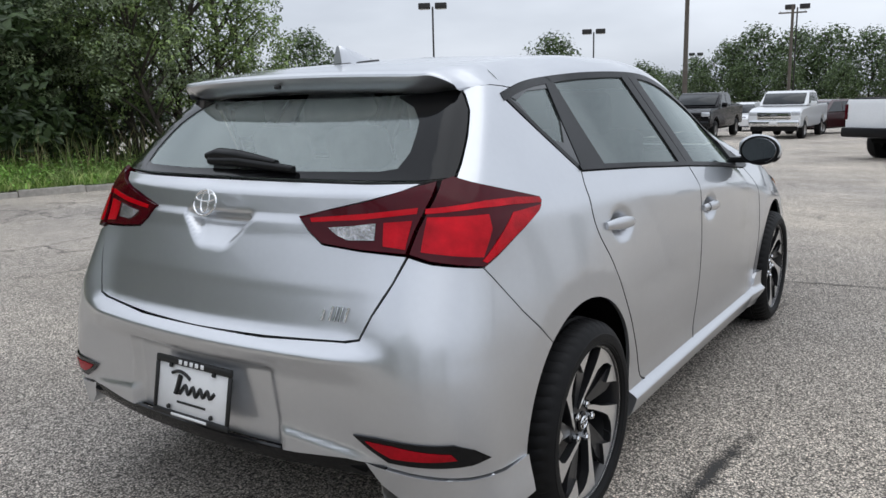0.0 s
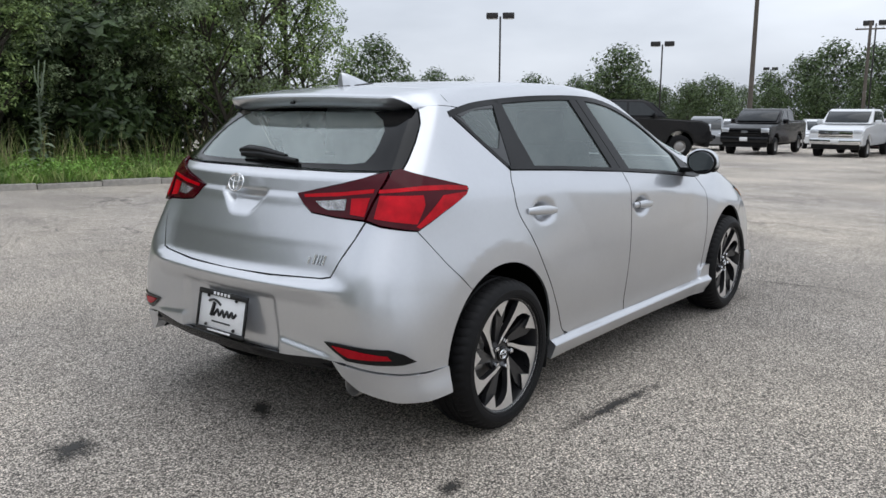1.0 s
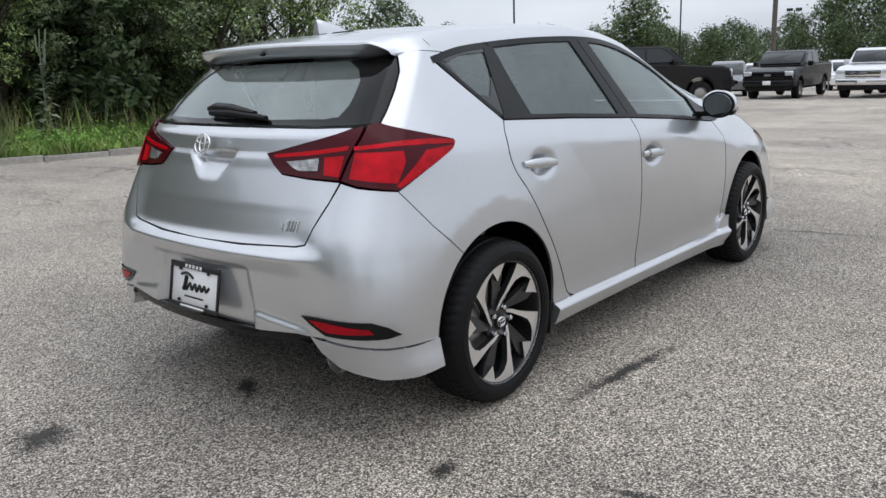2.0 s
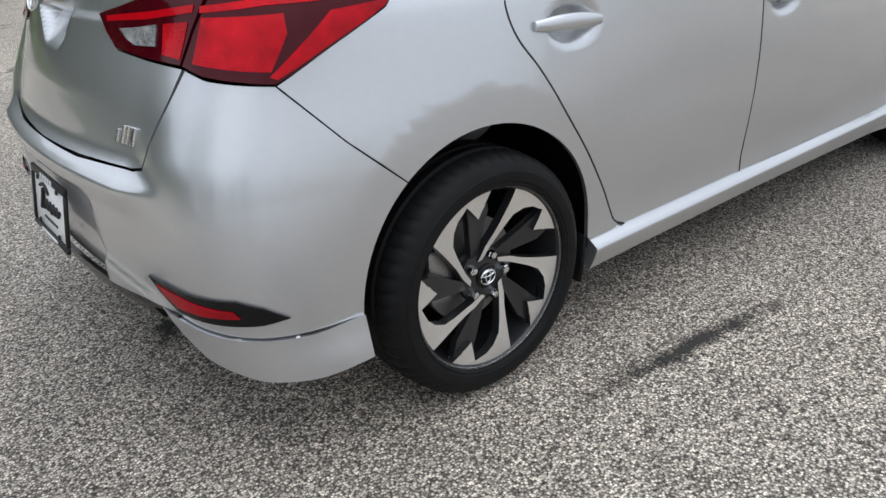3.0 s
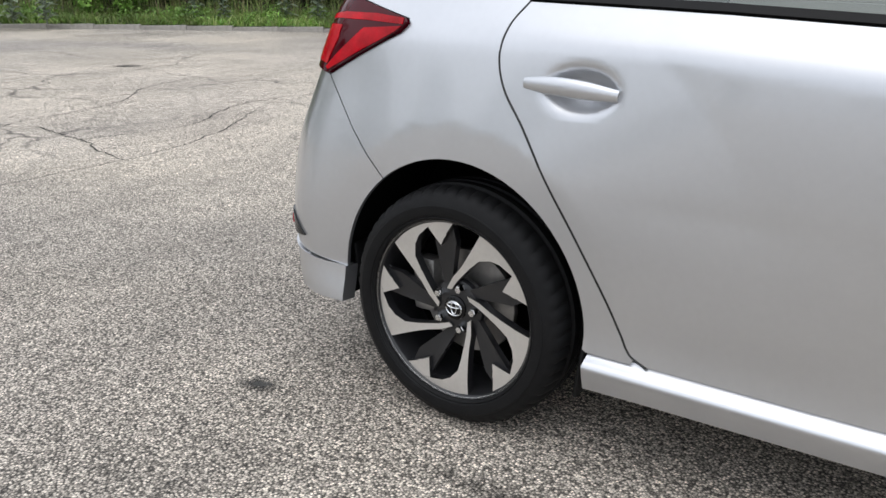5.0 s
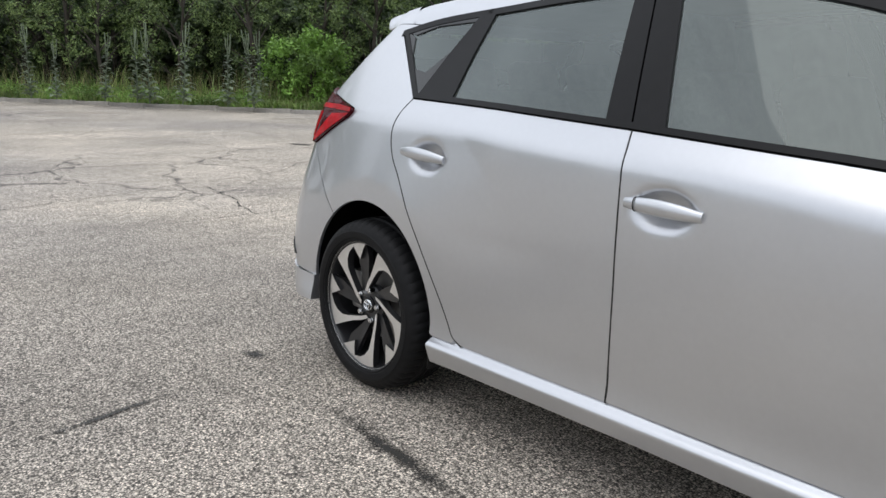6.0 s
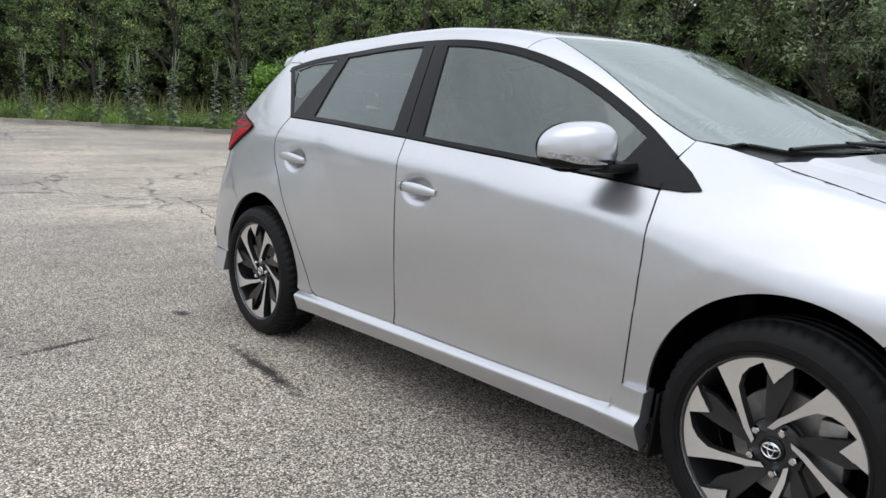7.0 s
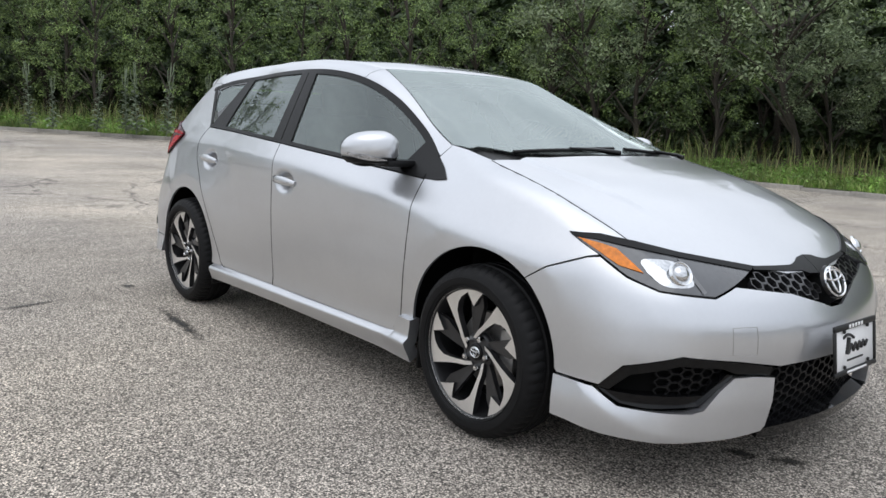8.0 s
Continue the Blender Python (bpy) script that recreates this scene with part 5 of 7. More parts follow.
def emblem(parent, at, normal, w, h, mat=None, ring=True, backing=None):
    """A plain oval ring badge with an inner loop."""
    q = Vector(normal).to_track_quat("-Y", "Z").to_matrix().to_4x4()
    m = Matrix.Translation(at) @ q
    if backing:
        bm = lathe([(0.0005, -0.006), (1.0, -0.004), (1.06, 0.004)], 32)
        bmesh.ops.scale(bm, vec=(w * 1.12, 1, h * 1.12), verts=bm.verts)
        bmesh.ops.transform(bm, matrix=m, verts=bm.verts)
        part("badge_backing", shaded(bm, 50), backing, parent)
    ovals = [(1, 1, 0, 0), (0.34, 0.86, 0, 0.10), (0.86, 0.34, 0, 0.42)]
    for sx, sz, ox, oz in ovals:
        pts = [(w * (ox + sx * math.cos(2 * math.pi * k / 28)), -0.006, h * (oz + sz * math.sin(2 * math.pi * k / 28))) for k in range(28)]
        bm = tube(pts, w * 0.068, 6, closed=True)
        bmesh.ops.transform(bm, matrix=m, verts=bm.verts)
        part("badge_ring", bm, mat or M_chrome, parent)


emblem(tailgate, (-0.664, 0.0, 1.020), (-1, 0, 0.35), 0.045, 0.036)
emblem(upper_grille, (3.468, 0.0, 0.640), (1, 0, 0.5), 0.066, 0.052, backing=M_black)


# model badge on the gate: plain raised strokes
def gate_badge():
    bm = bmesh.new()
    for y0, z0, y1, z1 in ((0.010, 0, 0.006, 0.026), (-0.012, 0, -0.018, 0.036), (-0.027, 0, -0.033, 0.036), (-0.042, 0, -0.048, 0.036), (-0.057, 0, -0.063, 0.036)):
        a, b = onto("rear", [(-0.425 + y0, 0.742 + z0), (-0.425 + y1, 0.742 + z1)], 0.003)[0]
        t = tube([a, b], 0.0042, 6)
        me = bpy.data.meshes.new("stroke")
        t.to_mesh(me)
        t.free()
        bm.from_mesh(me)
        bpy.data.meshes.remove(me)
    return bm


part("model_badge", gate_badge(), M_chrome, tailgate, "small chrome badge strokes")


def plate(at, tilt, facing):
    """A dealer's paper plate in a black frame; the print is plain bars."""
    root = new("licence_plate")
    root.parent = car
    root.matrix_basis = Matrix.Translation(at) @ Matrix.Rotation(radians(-90 if facing < 0 else 90), 4, "Z") @ Matrix.Rotation(radians(tilt), 4, "X")
    W, H = 0.316, 0.168
    part("plate_card", block((0.296, 0.004, 0.146), 0.001, 1), M_white, root, "white card with black printed bars")
    for sx, sz, px, pz in ((W, 0.020, 0, H / 2 - 0.010), (W, 0.016, 0, -H / 2 + 0.008), (0.011, H - 0.036, W / 2 - 0.0055, -0.002), (0.011, H - 0.036, -W / 2 + 0.0055, -0.002)):
        part("plate_frame", block((sx, 0.010, sz), 0.002, 1, (px, -0.004, pz)), M_ink, root)
    y = -0.0032
    # the dealer's mark as plain bars
    for line, r in (([(-0.088, 0.038), (-0.062, 0.046), (-0.034, 0.042), (-0.010, 0.030)], 0.0052), ([(-0.050, 0.036), (-0.056, 0.012), (-0.066, -0.018)], 0.0085),
                    ([(-0.050, -0.016), (-0.028, 0.010), (-0.014, -0.012), (0.004, 0.010), (0.018, -0.014), (0.034, 0.010), (0.048, -0.010), (0.064, 0.010), (0.076, -0.008), (0.094, 0.008)], 0.0058)):
        part("print_ribbon", tube([(px, y, pz) for px, pz in bend(line, 5)], r, 6), M_ink, root)
    part("small_print", block((0.12, 0.002, 0.006), 0, 1, (0, y, -0.040)), M_ink, root)
    for k in range(5):
        part("frame_letter", block((0.014, 0.002, 0.013), 0.001, 1, (-0.05 + 0.023 * k, -0.0095, 0.0735)), M_white, root)
    part("frame_print", block((0.15, 0.002, 0.008), 0.001, 1, (0.0, -0.0095, -0.076)), M_white, root)
    for x in (-0.09, 0.09):
        part("screw", lathe([(0.0005, -0.012), (0.006, -0.011), (0.007, -0.006)], 10), M_ink, root, m=pose(x, 0, -0.058))
        part("screw", lathe([(0.0005, -0.012), (0.006, -0.011), (0.007, -0.006)], 10), M_ink, root, m=pose(x, 0, 0.06))


plate((-0.763, 0.0, 0.503), -11, -1)
plate((3.558, 0.0, 0.437), -7, 1)


# ---- wheels ----
def polar(a, r):
    return (r * math.cos(radians(a)), r * math.sin(radians(a)))


def dish(r):
    """Depth of the rim's face under its lip."""
    return 0.006 + 0.030 * max(0.0, 1 - r / 0.215) ** 1.2


def spoke_mesh(name, loop, thick, drop):
    """A blade of the rim: an outline of the face given a dished front and depth."""
    loop = inset(loop, 0)
    bm = bmesh.new()
    bm.faces.new([bm.verts.new((u, 0, v)) for u, v in loop])
    bmesh.ops.triangulate(bm, faces=bm.faces[:])
    bmesh.ops.subdivide_edges(bm, edges=bm.edges[:], cuts=1)
    front = bm.faces[:]
    r_ = bmesh.ops.extrude_face_region(bm, geom=front)
    vs = [g for g in r_["geom"] if isinstance(g, bmesh.types.BMVert)]
    moved = set(vs)
    for v in bm.verts:
        r = math.hypot(v.co.x, v.co.z)
        v.co.y = dish(r) + drop + (thick if v not in moved else 0)
    bmesh.ops.recalc_face_normals(bm, faces=bm.faces)
    me = bpy.data.meshes.new(name)
    shaded(bm, 35).to_mesh(me)
    bm.free()
    me.materials.append(M_machined)
    me.materials.append(M_gunmetal)
    for f in me.polygons:
        f.material_index = 0 if f.normal.y < -0.6 else 1
    return me


def tyre():
    bm = bmesh.new()
    n = 216
    w = 0.112
    prof = [(0.2365, -w + 0.016), (0.2390, -w + 0.006), (0.2440, -w + 0.001), (0.2470, -w + 0.0025), (0.2500, -w - 0.001), (0.262, -w - 0.004), (0.275, -w - 0.003), (0.2765, -w - 0.0005), (0.291, -w + 0.006), (0.302, -w + 0.016), (0.3095, -w + 0.028), (0.3130, -w + 0.044), (0.3155, -0.046),
            (0.3095, -0.042), (0.3095, -0.034), (0.317, -0.030), (0.317, -0.006), (0.310, -0.003), (0.310, 0.005), (0.317, 0.008), (0.317, 0.030), (0.3095, 0.034), (0.3095, 0.042), (0.3165, 0.046),
            (0.3145, w - 0.046), (0.304, w - 0.018), (0.279, w - 0.001), (0.258, w + 0.003), (0.246, w - 0.001), (0.2365, w - 0.016)]
    rings = []
    for i, (r, y) in enumerate(prof):
        ring = []
        for k in range(n):
            cut = 0.0045 if (k % 4 == 0 and i in (9, 10, 11, 12)) else 0
            a = 2 * math.pi * (k + (0.6 if i in (11, 12) else 0)) / n
            ring.append(bm.verts.new(((r - cut) * math.cos(a), y, (r - cut) * math.sin(a))))
        rings.append(ring)
    for a, b in zip(rings, rings[1:]):
        for k in range(n):
            bm.faces.new((a[k], a[(k + 1) % n], b[(k + 1) % n], b[k]))
    return shaded(bm, 28)


def mesh_of(bm, name, mat):
    me = bpy.data.meshes.new(name)
    bmesh.ops.recalc_face_normals(bm, faces=bm.faces)
    bm.to_mesh(me)
    bm.free()
    me.materials.append(mat)
    return me


RIM_K = 1.074
BLADE = [polar(p[0], p[1] * RIM_K) for p in ((118, 0.050), (93, 0.077), (79.5, 0.105), (73.5, 0.135), (69.5, 0.175), (67.5, 0.2135), (58, 0.2145), (48, 0.2145), (39, 0.2145), (30, 0.2135), (37, 0.203), (46, 0.192), (53, 0.178), (60.5, 0.155), (65.5, 0.125), (71.5, 0.098), (83, 0.070), (103, 0.046))]
TOOTH = [polar(p[0], p[1] * RIM_K) for p in ((109, 0.2140), (98, 0.2145), (88, 0.2135), (94, 0.185), (100.5, 0.158))]
WEB = [polar(p[0], p[1] * RIM_K) for p in ((106, 0.206), (90, 0.208), (87, 0.165), (92, 0.110), (104, 0.062), (126, 0.060), (114, 0.105), (106, 0.150))]
WHEEL = {
    "tyre": mesh_of(tyre(), "tyre", M_rubber),
    "rim": mesh_of(shaded(lathe([(0.238, -0.088), (0.2405, -0.098), (0.2365, -0.1), (0.2315, -0.096), (0.2285, -0.090), (0.2245, -0.07), (0.215, -0.03), (0.211, 0.03), (0.220, 0.08), (0.238, 0.095)], 72), 35), "rim", M_gunmetal),
    "rim_edge": mesh_of(shaded(lathe([(0.2400, -0.0985), (0.2387, -0.1000), (0.2345, -0.0985), (0.2320, -0.0945)], 72), 50), "rim_edge", M_machined),
    "spoke": spoke_mesh("spoke", BLADE, 0.026, 0.0),
    "tooth": spoke_mesh("spoke_tip", TOOTH, 0.022, 0.0005),
    "web": spoke_mesh("spoke_web", WEB, 0.020, 0.012),
    "hub": mesh_of(shaded(lathe([(0.0005, 0.030), (0.030, 0.030), (0.050, 0.033), (0.072, 0.040), (0.076, 0.050), (0.070, 0.07)], 40), 30), "hub", M_gunmetal),
    "cap": mesh_of(shaded(lathe([(0.0005, 0.0), (0.028, 0.001), (0.032, 0.004), (0.033, 0.010)], 32), 40), "hub_cap", M_black),
    "nut": mesh_of(shaded(lathe([(0.0005, -0.013), (0.0085, -0.012), (0.0115, -0.006), (0.0115, 0.012)], 6), 40), "wheel_nut", M_chrome),
    "disc": mesh_of(shaded(lathe([(0.05, 0.0), (0.138, 0.0), (0.140, 0.004), (0.140, 0.016), (0.138, 0.02), (0.05, 0.02)], 56), 40), "brake_disc", M_steel),
    "back": mesh_of(shaded(lathe([(0.0005, 0.06), (0.205, 0.062), (0.214, 0.05)], 48), 40), "wheel_backing", M_under),
}
WHEEL["web"].materials[0] = M_gunmetal


def build_wheel(x, s, turn):
    """One wheel with its face towards -y; turned about z for the far side."""
    w = new("wheel")
    w.parent = car
    w.matrix_basis = pose(x, s * 0.763, TYRE_R - 0.003, 0, 0, 0 if s < 0 else 180)
    for key in ("tyre", "rim", "rim_edge", "back"):
        part(WHEEL[key].name, WHEEL[key], None, w)
    part("brake_disc", WHEEL["disc"], None, w, m=pose(0, -0.01, 0))
    part("brake_caliper", block((0.07, 0.05, 0.15), 0.015, 2), M_steel, w, m=pose(0.125 if x > 1 else -0.12, -0.02, 0.03))
    face = -0.0985
    part("hub", WHEEL["hub"], None, w, m=pose(0, face, 0, 0, 0, 0))
    cap = part("hub_cap", WHEEL["cap"], None, w, m=pose(0, face + 0.022, 0))
    for sx, sz, oz in ((0.0235, 0.019, 0), (0.008, 0.0165, 0.002), (0.020, 0.0065, 0.008)):
        pts = [(sx * math.cos(2 * math.pi * k / 24), -0.001, oz + sz * math.sin(2 * math.pi * k / 24)) for k in range(24)]
        part("badge_ring", tube(pts, 0.0021, 6, closed=True), M_chrome, cap)
    for k in range(5):
        m = Matrix.Rotation(-radians(turn + 72 * k), 4, "Y")
        lift = Matrix.Translation((0, face, 0))
        part("spoke", WHEEL["spoke"], None, w, m=lift @ m)
        part("spoke_tip", WHEEL["tooth"], None, w, m=lift @ m)
        part("spoke_web", WHEEL["web"], None, w, m=lift @ m)
        a = radians(turn + 72 * k + 1)
        part("wheel_nut", WHEEL["nut"], None, w, m=pose(0.057 * math.cos(a + radians(72)), face + 0.026, 0.057 * math.sin(a + radians(72))))
    part("valve", tube([(0, 0, 0), (0, -0.022, -0.006)], 0.004, 8), M_trim, w, m=pose(0.200 * math.cos(radians(-28 + turn)), face + 0.03, 0.200 * math.sin(radians(-28 + turn))))


for x, turn in ((0.0, 0), (AXLE, -9)):
    for s in (-1, 1):
        build_wheel(x, s, turn)


# wheel housings and underbody
def housing(cx, s):
    """The dark shell round a wheel, open to the road and to the side."""
    bm = bmesh.new()
    rings = []
    for r, y in ((0.374, 0.838), (0.385, 0.80), (0.385, 0.50), (0.0005, 0.50)):
        flat = [(cx + r * math.cos(radians(-11 + 202 * k / 36)), ARCH_Z + r * math.sin(radians(-11 + 202 * k / 36))) for k in range(37)]
        lim = np.abs(onto("side", [(x, max(z, 0.22)) for x, z in flat])[0][:, 1]) - 0.010
        rings.append([bm.verts.new((x, s * min(y, float(w)), z)) for (x, z), w in zip(flat, lim)])
    for a, b in zip(rings, rings[1:]):
        for k in range(36):
            bm.faces.new((a[k], a[k + 1], b[k + 1], b[k]))
    return shaded(bm, 60)


for x in (0.0, AXLE):
    for s in (-1, 1):
        part("wheel_housing", housing(x, s), M_under, car)
# mud flaps ahead of the arches
for s in (-1, 1):
    part("mud_flap", block((0.012, 0.10, 0.14), 0.004, 1), M_trim, car, m=pose(0.352, s * 0.79, 0.235, 0, 8, 0))
    part("mud_flap", block((0.012, 0.12, 0.20), 0.004, 1), M_trim, car, m=pose(2.254, s * 0.765, 0.255, 0, 6, 0))
    part("mud_flap", block((0.012, 0.10, 0.12), 0.004, 1), M_trim, car, m=pose(-0.372, s * 0.740, 0.350, 0, -6, 0))
# exhaust
part("exhaust_pipe", tube([(-0.2, -0.56, 0.27), (-0.42, -0.58, 0.29), (-0.52, -0.585, 0.292)], 0.030, 20), M_steel, car)
part("exhaust_tip", shaded(lathe([(0.032, 0.12), (0.040, 0.12), (0.042, 0.0), (0.038, -0.004), (0.035, 0.0), (0.034, 0.11), (0.0005, 0.11)], 28), 40), M_steel, car, m=pose(-0.615, -0.585, 0.292, 0, 0, -90))


# ---- handles, mirrors, wipers, antenna ----
def handle(door, x0, x1, z0, z1, mirror, split):
    """A grip over a scooped cup, set into the door."""
    sg = 1 if mirror else -1
    a = onto("side", [(x0, z0)])[0][0]
    b = onto("side", [(x1, z1)])[0][0]
    a, b = Vector((a[0], a[1] - 0.0, a[2])), Vector((b[0], b[1], b[2]))
    pts, rad = [], []
    for k in range(13):
        t = k / 12
        p = a.lerp(b, t)
        lift = -0.002 + 0.017 * math.sin(math.pi * (0.04 + 0.92 * t)) ** 0.55
        pts.append(Vector((p.x, p.y - lift, p.z + 0.004 * math.sin(math.pi * t))))
        rad.append(0.0115 * max(0.30, math.sin(math.pi * (0.07 + 0.86 * t))) ** 0.42)
    bm = tube(pts, rad, 16, flat=1.75)
    if mirror:
        bmesh.ops.scale(bm, vec=(1, -1, 1), verts=bm.verts)
    g = part("handle_grip", bm, M_paint, door)
    if split:
        c = pts[2]
        ring = tube([c + Vector((0, 0.012 * math.cos(2 * math.pi * k / 20), 0.017 * math.sin(2 * math.pi * k / 20))) for k in range(20)], 0.0015, 5, closed=True)
        if mirror:
            bmesh.ops.scale(ring, vec=(1, -1, 1), verts=ring.verts)
        part("grip_joint", ring, M_ink, g)


for doors, mir in ((doors_r, False), (doors_l, True)):
    handle(doors[0], 0.186, 0.408, 0.889, 0.874, mir, False)
    handle(doors[1], 1.127, 1.340, 0.832, 0.821, mir, True)


def mirror_shell(sg):
    """A door mirror: painted cap over a black base, indicator strip, glass facing back."""
    root = new("door_mirror")
    root.parent = doors_r[1] if sg < 0 else doors_l[1]
    # cap as a swollen shell: sections along y
    def section(t, a, grow):
        y = 0.785 + 0.206 * t
        k = (0.40 + 0.60 * min(1, t / 0.32) ** 0.6) * max(0.0, 1 - max(0.0, (t - 0.45) / 0.55) ** 2.6) ** 0.5
        hx, hz = 0.075 * k + grow, 0.074 * k + grow
        c, q = math.cos(a), math.sin(a)
        return (2.003 - 0.070 * t * t + hx * (1.25 if c > 0 else 0.55) * math.copysign(abs(c) ** 0.8, c), sg * (y + grow * t), 1.020 - 0.012 * t + hz * math.copysign(abs(q) ** 0.6, q))

    def shell(zlo, zhi, grow):
        bm = bmesh.new()
        rings = []
        for i in range(22):
            t = 1 - (1 - i / 21) ** 1.6
            rings.append([bm.verts.new((p[0], p[1], min(max(p[2], zlo), zhi))) for p in (section(t, 2 * math.pi * j / 32, grow) for j in range(32))])
        for a, b in zip(rings, rings[1:]):
            for j in range(32):
                bm.faces.new((a[j], a[(j + 1) % 32], b[(j + 1) % 32], b[j]))
        bm.faces.new(rings[0])
        bm.faces.new(rings[-1][::-1])
        bmesh.ops.remove_doubles(bm, verts=bm.verts, dist=1e-5)
        bmesh.ops.recalc_face_normals(bm, faces=bm.faces)
        return shaded(bm, 45)

    def indicator():
        """A wedge of clear plastic round the outer lower corner of the cap."""
        bm = bmesh.new()
        rows = []
        for i in range(15):
            u = i / 14
            t = 0.42 + 0.56 * u
            lo, hi = radians(-22), radians(-22 + 17 * min(1, 0.15 + 1.3 * u))
            outer = [section(t, lo + (hi - lo) * q / 3, 0.0035) for q in range(4)]
            rows.append([bm.verts.new(p) for p in [section(t, lo, -0.004)] + outer + [section(t, hi, -0.004)]])
        for a, b in zip(rows, rows[1:]):
            for q in range(5):
                bm.faces.new((a[q], a[q + 1], b[q + 1], b[q]))
        bm.faces.new(rows[0])
        bm.faces.new(rows[-1][::-1])
        return shaded(bm, 40)

    part("mirror_cap", shell(0.982, 2, 0.0), M_paint, root)
    part("mirror_base", shell(0.958, 0.981, 0.001), M_trim, root)
    part("mirror_indicator", indicator(), M_clearlamp, root)
    part("mirror_arm", block((0.075, 0.14, 0.030), 0.012, 2), M_trim, root, m=pose(2.050, sg * 0.800, 0.960, 0, 0, 0))
    gl = lathe([(0.0005, 0), (0.98, 0.0), (1.0, 0.02)], 32)
    bmesh.ops.scale(gl, vec=(0.090, 0.1, 0.061), verts=gl.verts)
    part("mirror_pane", shaded(gl, 30), M_mirror, root, m=pose(1.940, sg * 0.888, 1.014, 0, 0, -90 + sg * 18))
    bz = lathe([(0.0005, 0.0), (0.97, 0.0), (1.0, 0.015), (1.0, 0.12)], 32)
    bmesh.ops.scale(bz, vec=(0.102, 0.1, 0.071), verts=bz.verts)
    part("mirror_bezel", shaded(bz, 30), M_trim, root, m=pose(1.945, sg * 0.888, 1.013, 0, 0, -90 + sg * 18))


mirror_shell(-1)
mirror_shell(1)


def over(kind, pts, off):
    return [Vector(p) for p in onto(kind, pts, off)[0]]


# front wipers
for y0, y1 in ((-0.50, 0.12), (0.20, 0.60)):
    blade = over("top", [(2.425 - 0.03 * abs(t - 0.5), y0 + (y1 - y0) * t) for t in np.linspace(0, 1, 9)], 0.007)
    wp = part("wiper", tube(blade, 0.009, 8, flat=0.8), M_trim, car)
    part("wiper_arm", tube(over("top", [(2.485, y1 - 0.05), (2.45, (y0 + y1) / 2 + 0.15), (2.425, (y0 + y1) / 2)], 0.014), [0.012, 0.009, 0.006], 8), M_black, wp)
# rear wiper with its cover
rw = part("rear_wiper", tube(over("rear", [(0.15, 1.124), (0.10, 1.130), (0.0, 1.126), (-0.15, 1.112)], 0.018), [0.014, 0.024, 0.022, 0.010], 12, flat=0.8), M_trim, tailgate)
part("wiper_blade", tube(over("rear", [(0.13, 1.114), (0.0, 1.114), (-0.22, 1.098)], 0.014), [0.012, 0.016, 0.010], 8), M_trim, rw)
part("washer_nozzle", block((0.02, 0.02, 0.012), 0.004, 1), M_ink, tailgate, m=pose(-0.366, 0.0, 1.335))


def fin():
    """A shark fin: an upright back edge, the crest sloping down ahead of it."""
    bm = bmesh.new()
    rows = []
    for i in range(9):
        t = i / 8
        back, front = 0.010 * t, 0.165 * (1 - t) ** 0.85 + 0.026
        wd = 0.030 * (1 - t) ** 0.6 + 0.004
        z = 0.062 * t
        ring = [(back, wd * 0.55), (back + (front - back) * 0.2, wd), (back + (front - back) * 0.5, wd * 0.85), (back + (front - back) * 0.8, wd * 0.45), (front, 0.0)]
        ring += [(x, -y) for x, y in ring[:-1][::-1]]
        rows.append([bm.verts.new((x, y, z)) for x, y in ring])
    for a, b in zip(rows, rows[1:]):
        for k in range(9):
            bm.faces.new((a[k], a[(k + 1) % 9], b[(k + 1) % 9], b[k]))
    bm.faces.new(rows[-1])
    return shaded(bm, 40)


fin_ob = part("antenna_fin", fin(), M_paint, car, m=pose(-0.09, 0.0, float(roof_x(-0.09)) - 0.003, 0, -5.5, 0))
part("fin_gasket", block((0.19, 0.062, 0.006), 0.002, 1, (0.09, 0, 0.003)), M_ink, fin_ob)

# tail lamp innards: the lit-up fields under the smoky lens
lamp_fields = {
    "lamp_band": [fan_rear(-0.640, 1.016), fan_side(-0.399, 1.027), fan_side(-0.28, 1.024), fan_side(-0.183, 1.014), fan_side(-0.182, 1.000), fan_side(-0.311, 1.008), fan_side(-0.432, 1.011), fan_rear(-0.642, 1.004)],
    "lamp_field": [fan_rear(-0.648, 0.996), fan_side(-0.408, 0.995), fan_side(-0.413, 0.961), fan_side(-0.457, 0.897), fan_side(-0.497, 0.902), fan_rear(-0.652, 0.914)],
    "lamp_stripe": [fan_side(-0.318, 0.990), fan_side(-0.186, 0.996), fan_side(-0.205, 0.983), fan_side(-0.330, 0.934), fan_side(-0.450, 0.882), fan_side(-0.462, 0.888), fan_side(-0.40, 0.935)],
}
gate_fields = {
    "lamp_band": [fan_rear(-0.335, 0.989), fan_rear(-0.505, 1.005), fan_rear(-0.622, 1.019), fan_rear(-0.622, 1.005), fan_rear(-0.48, 0.988), fan_rear(-0.34, 0.978)],
    "lamp_field": [fan_rear(-0.542, 0.982), fan_rear(-0.614, 0.988), fan_rear(-0.612, 0.919), fan_rear(-0.552, 0.925)],
}
M_field = material("lit_red_field", (0.43, 0.0010, 0.008), rough=0.2, ior=1.15, coat=0.25, noise_scale=22, vary=0.5, bump=0.25, bump_scale=160)
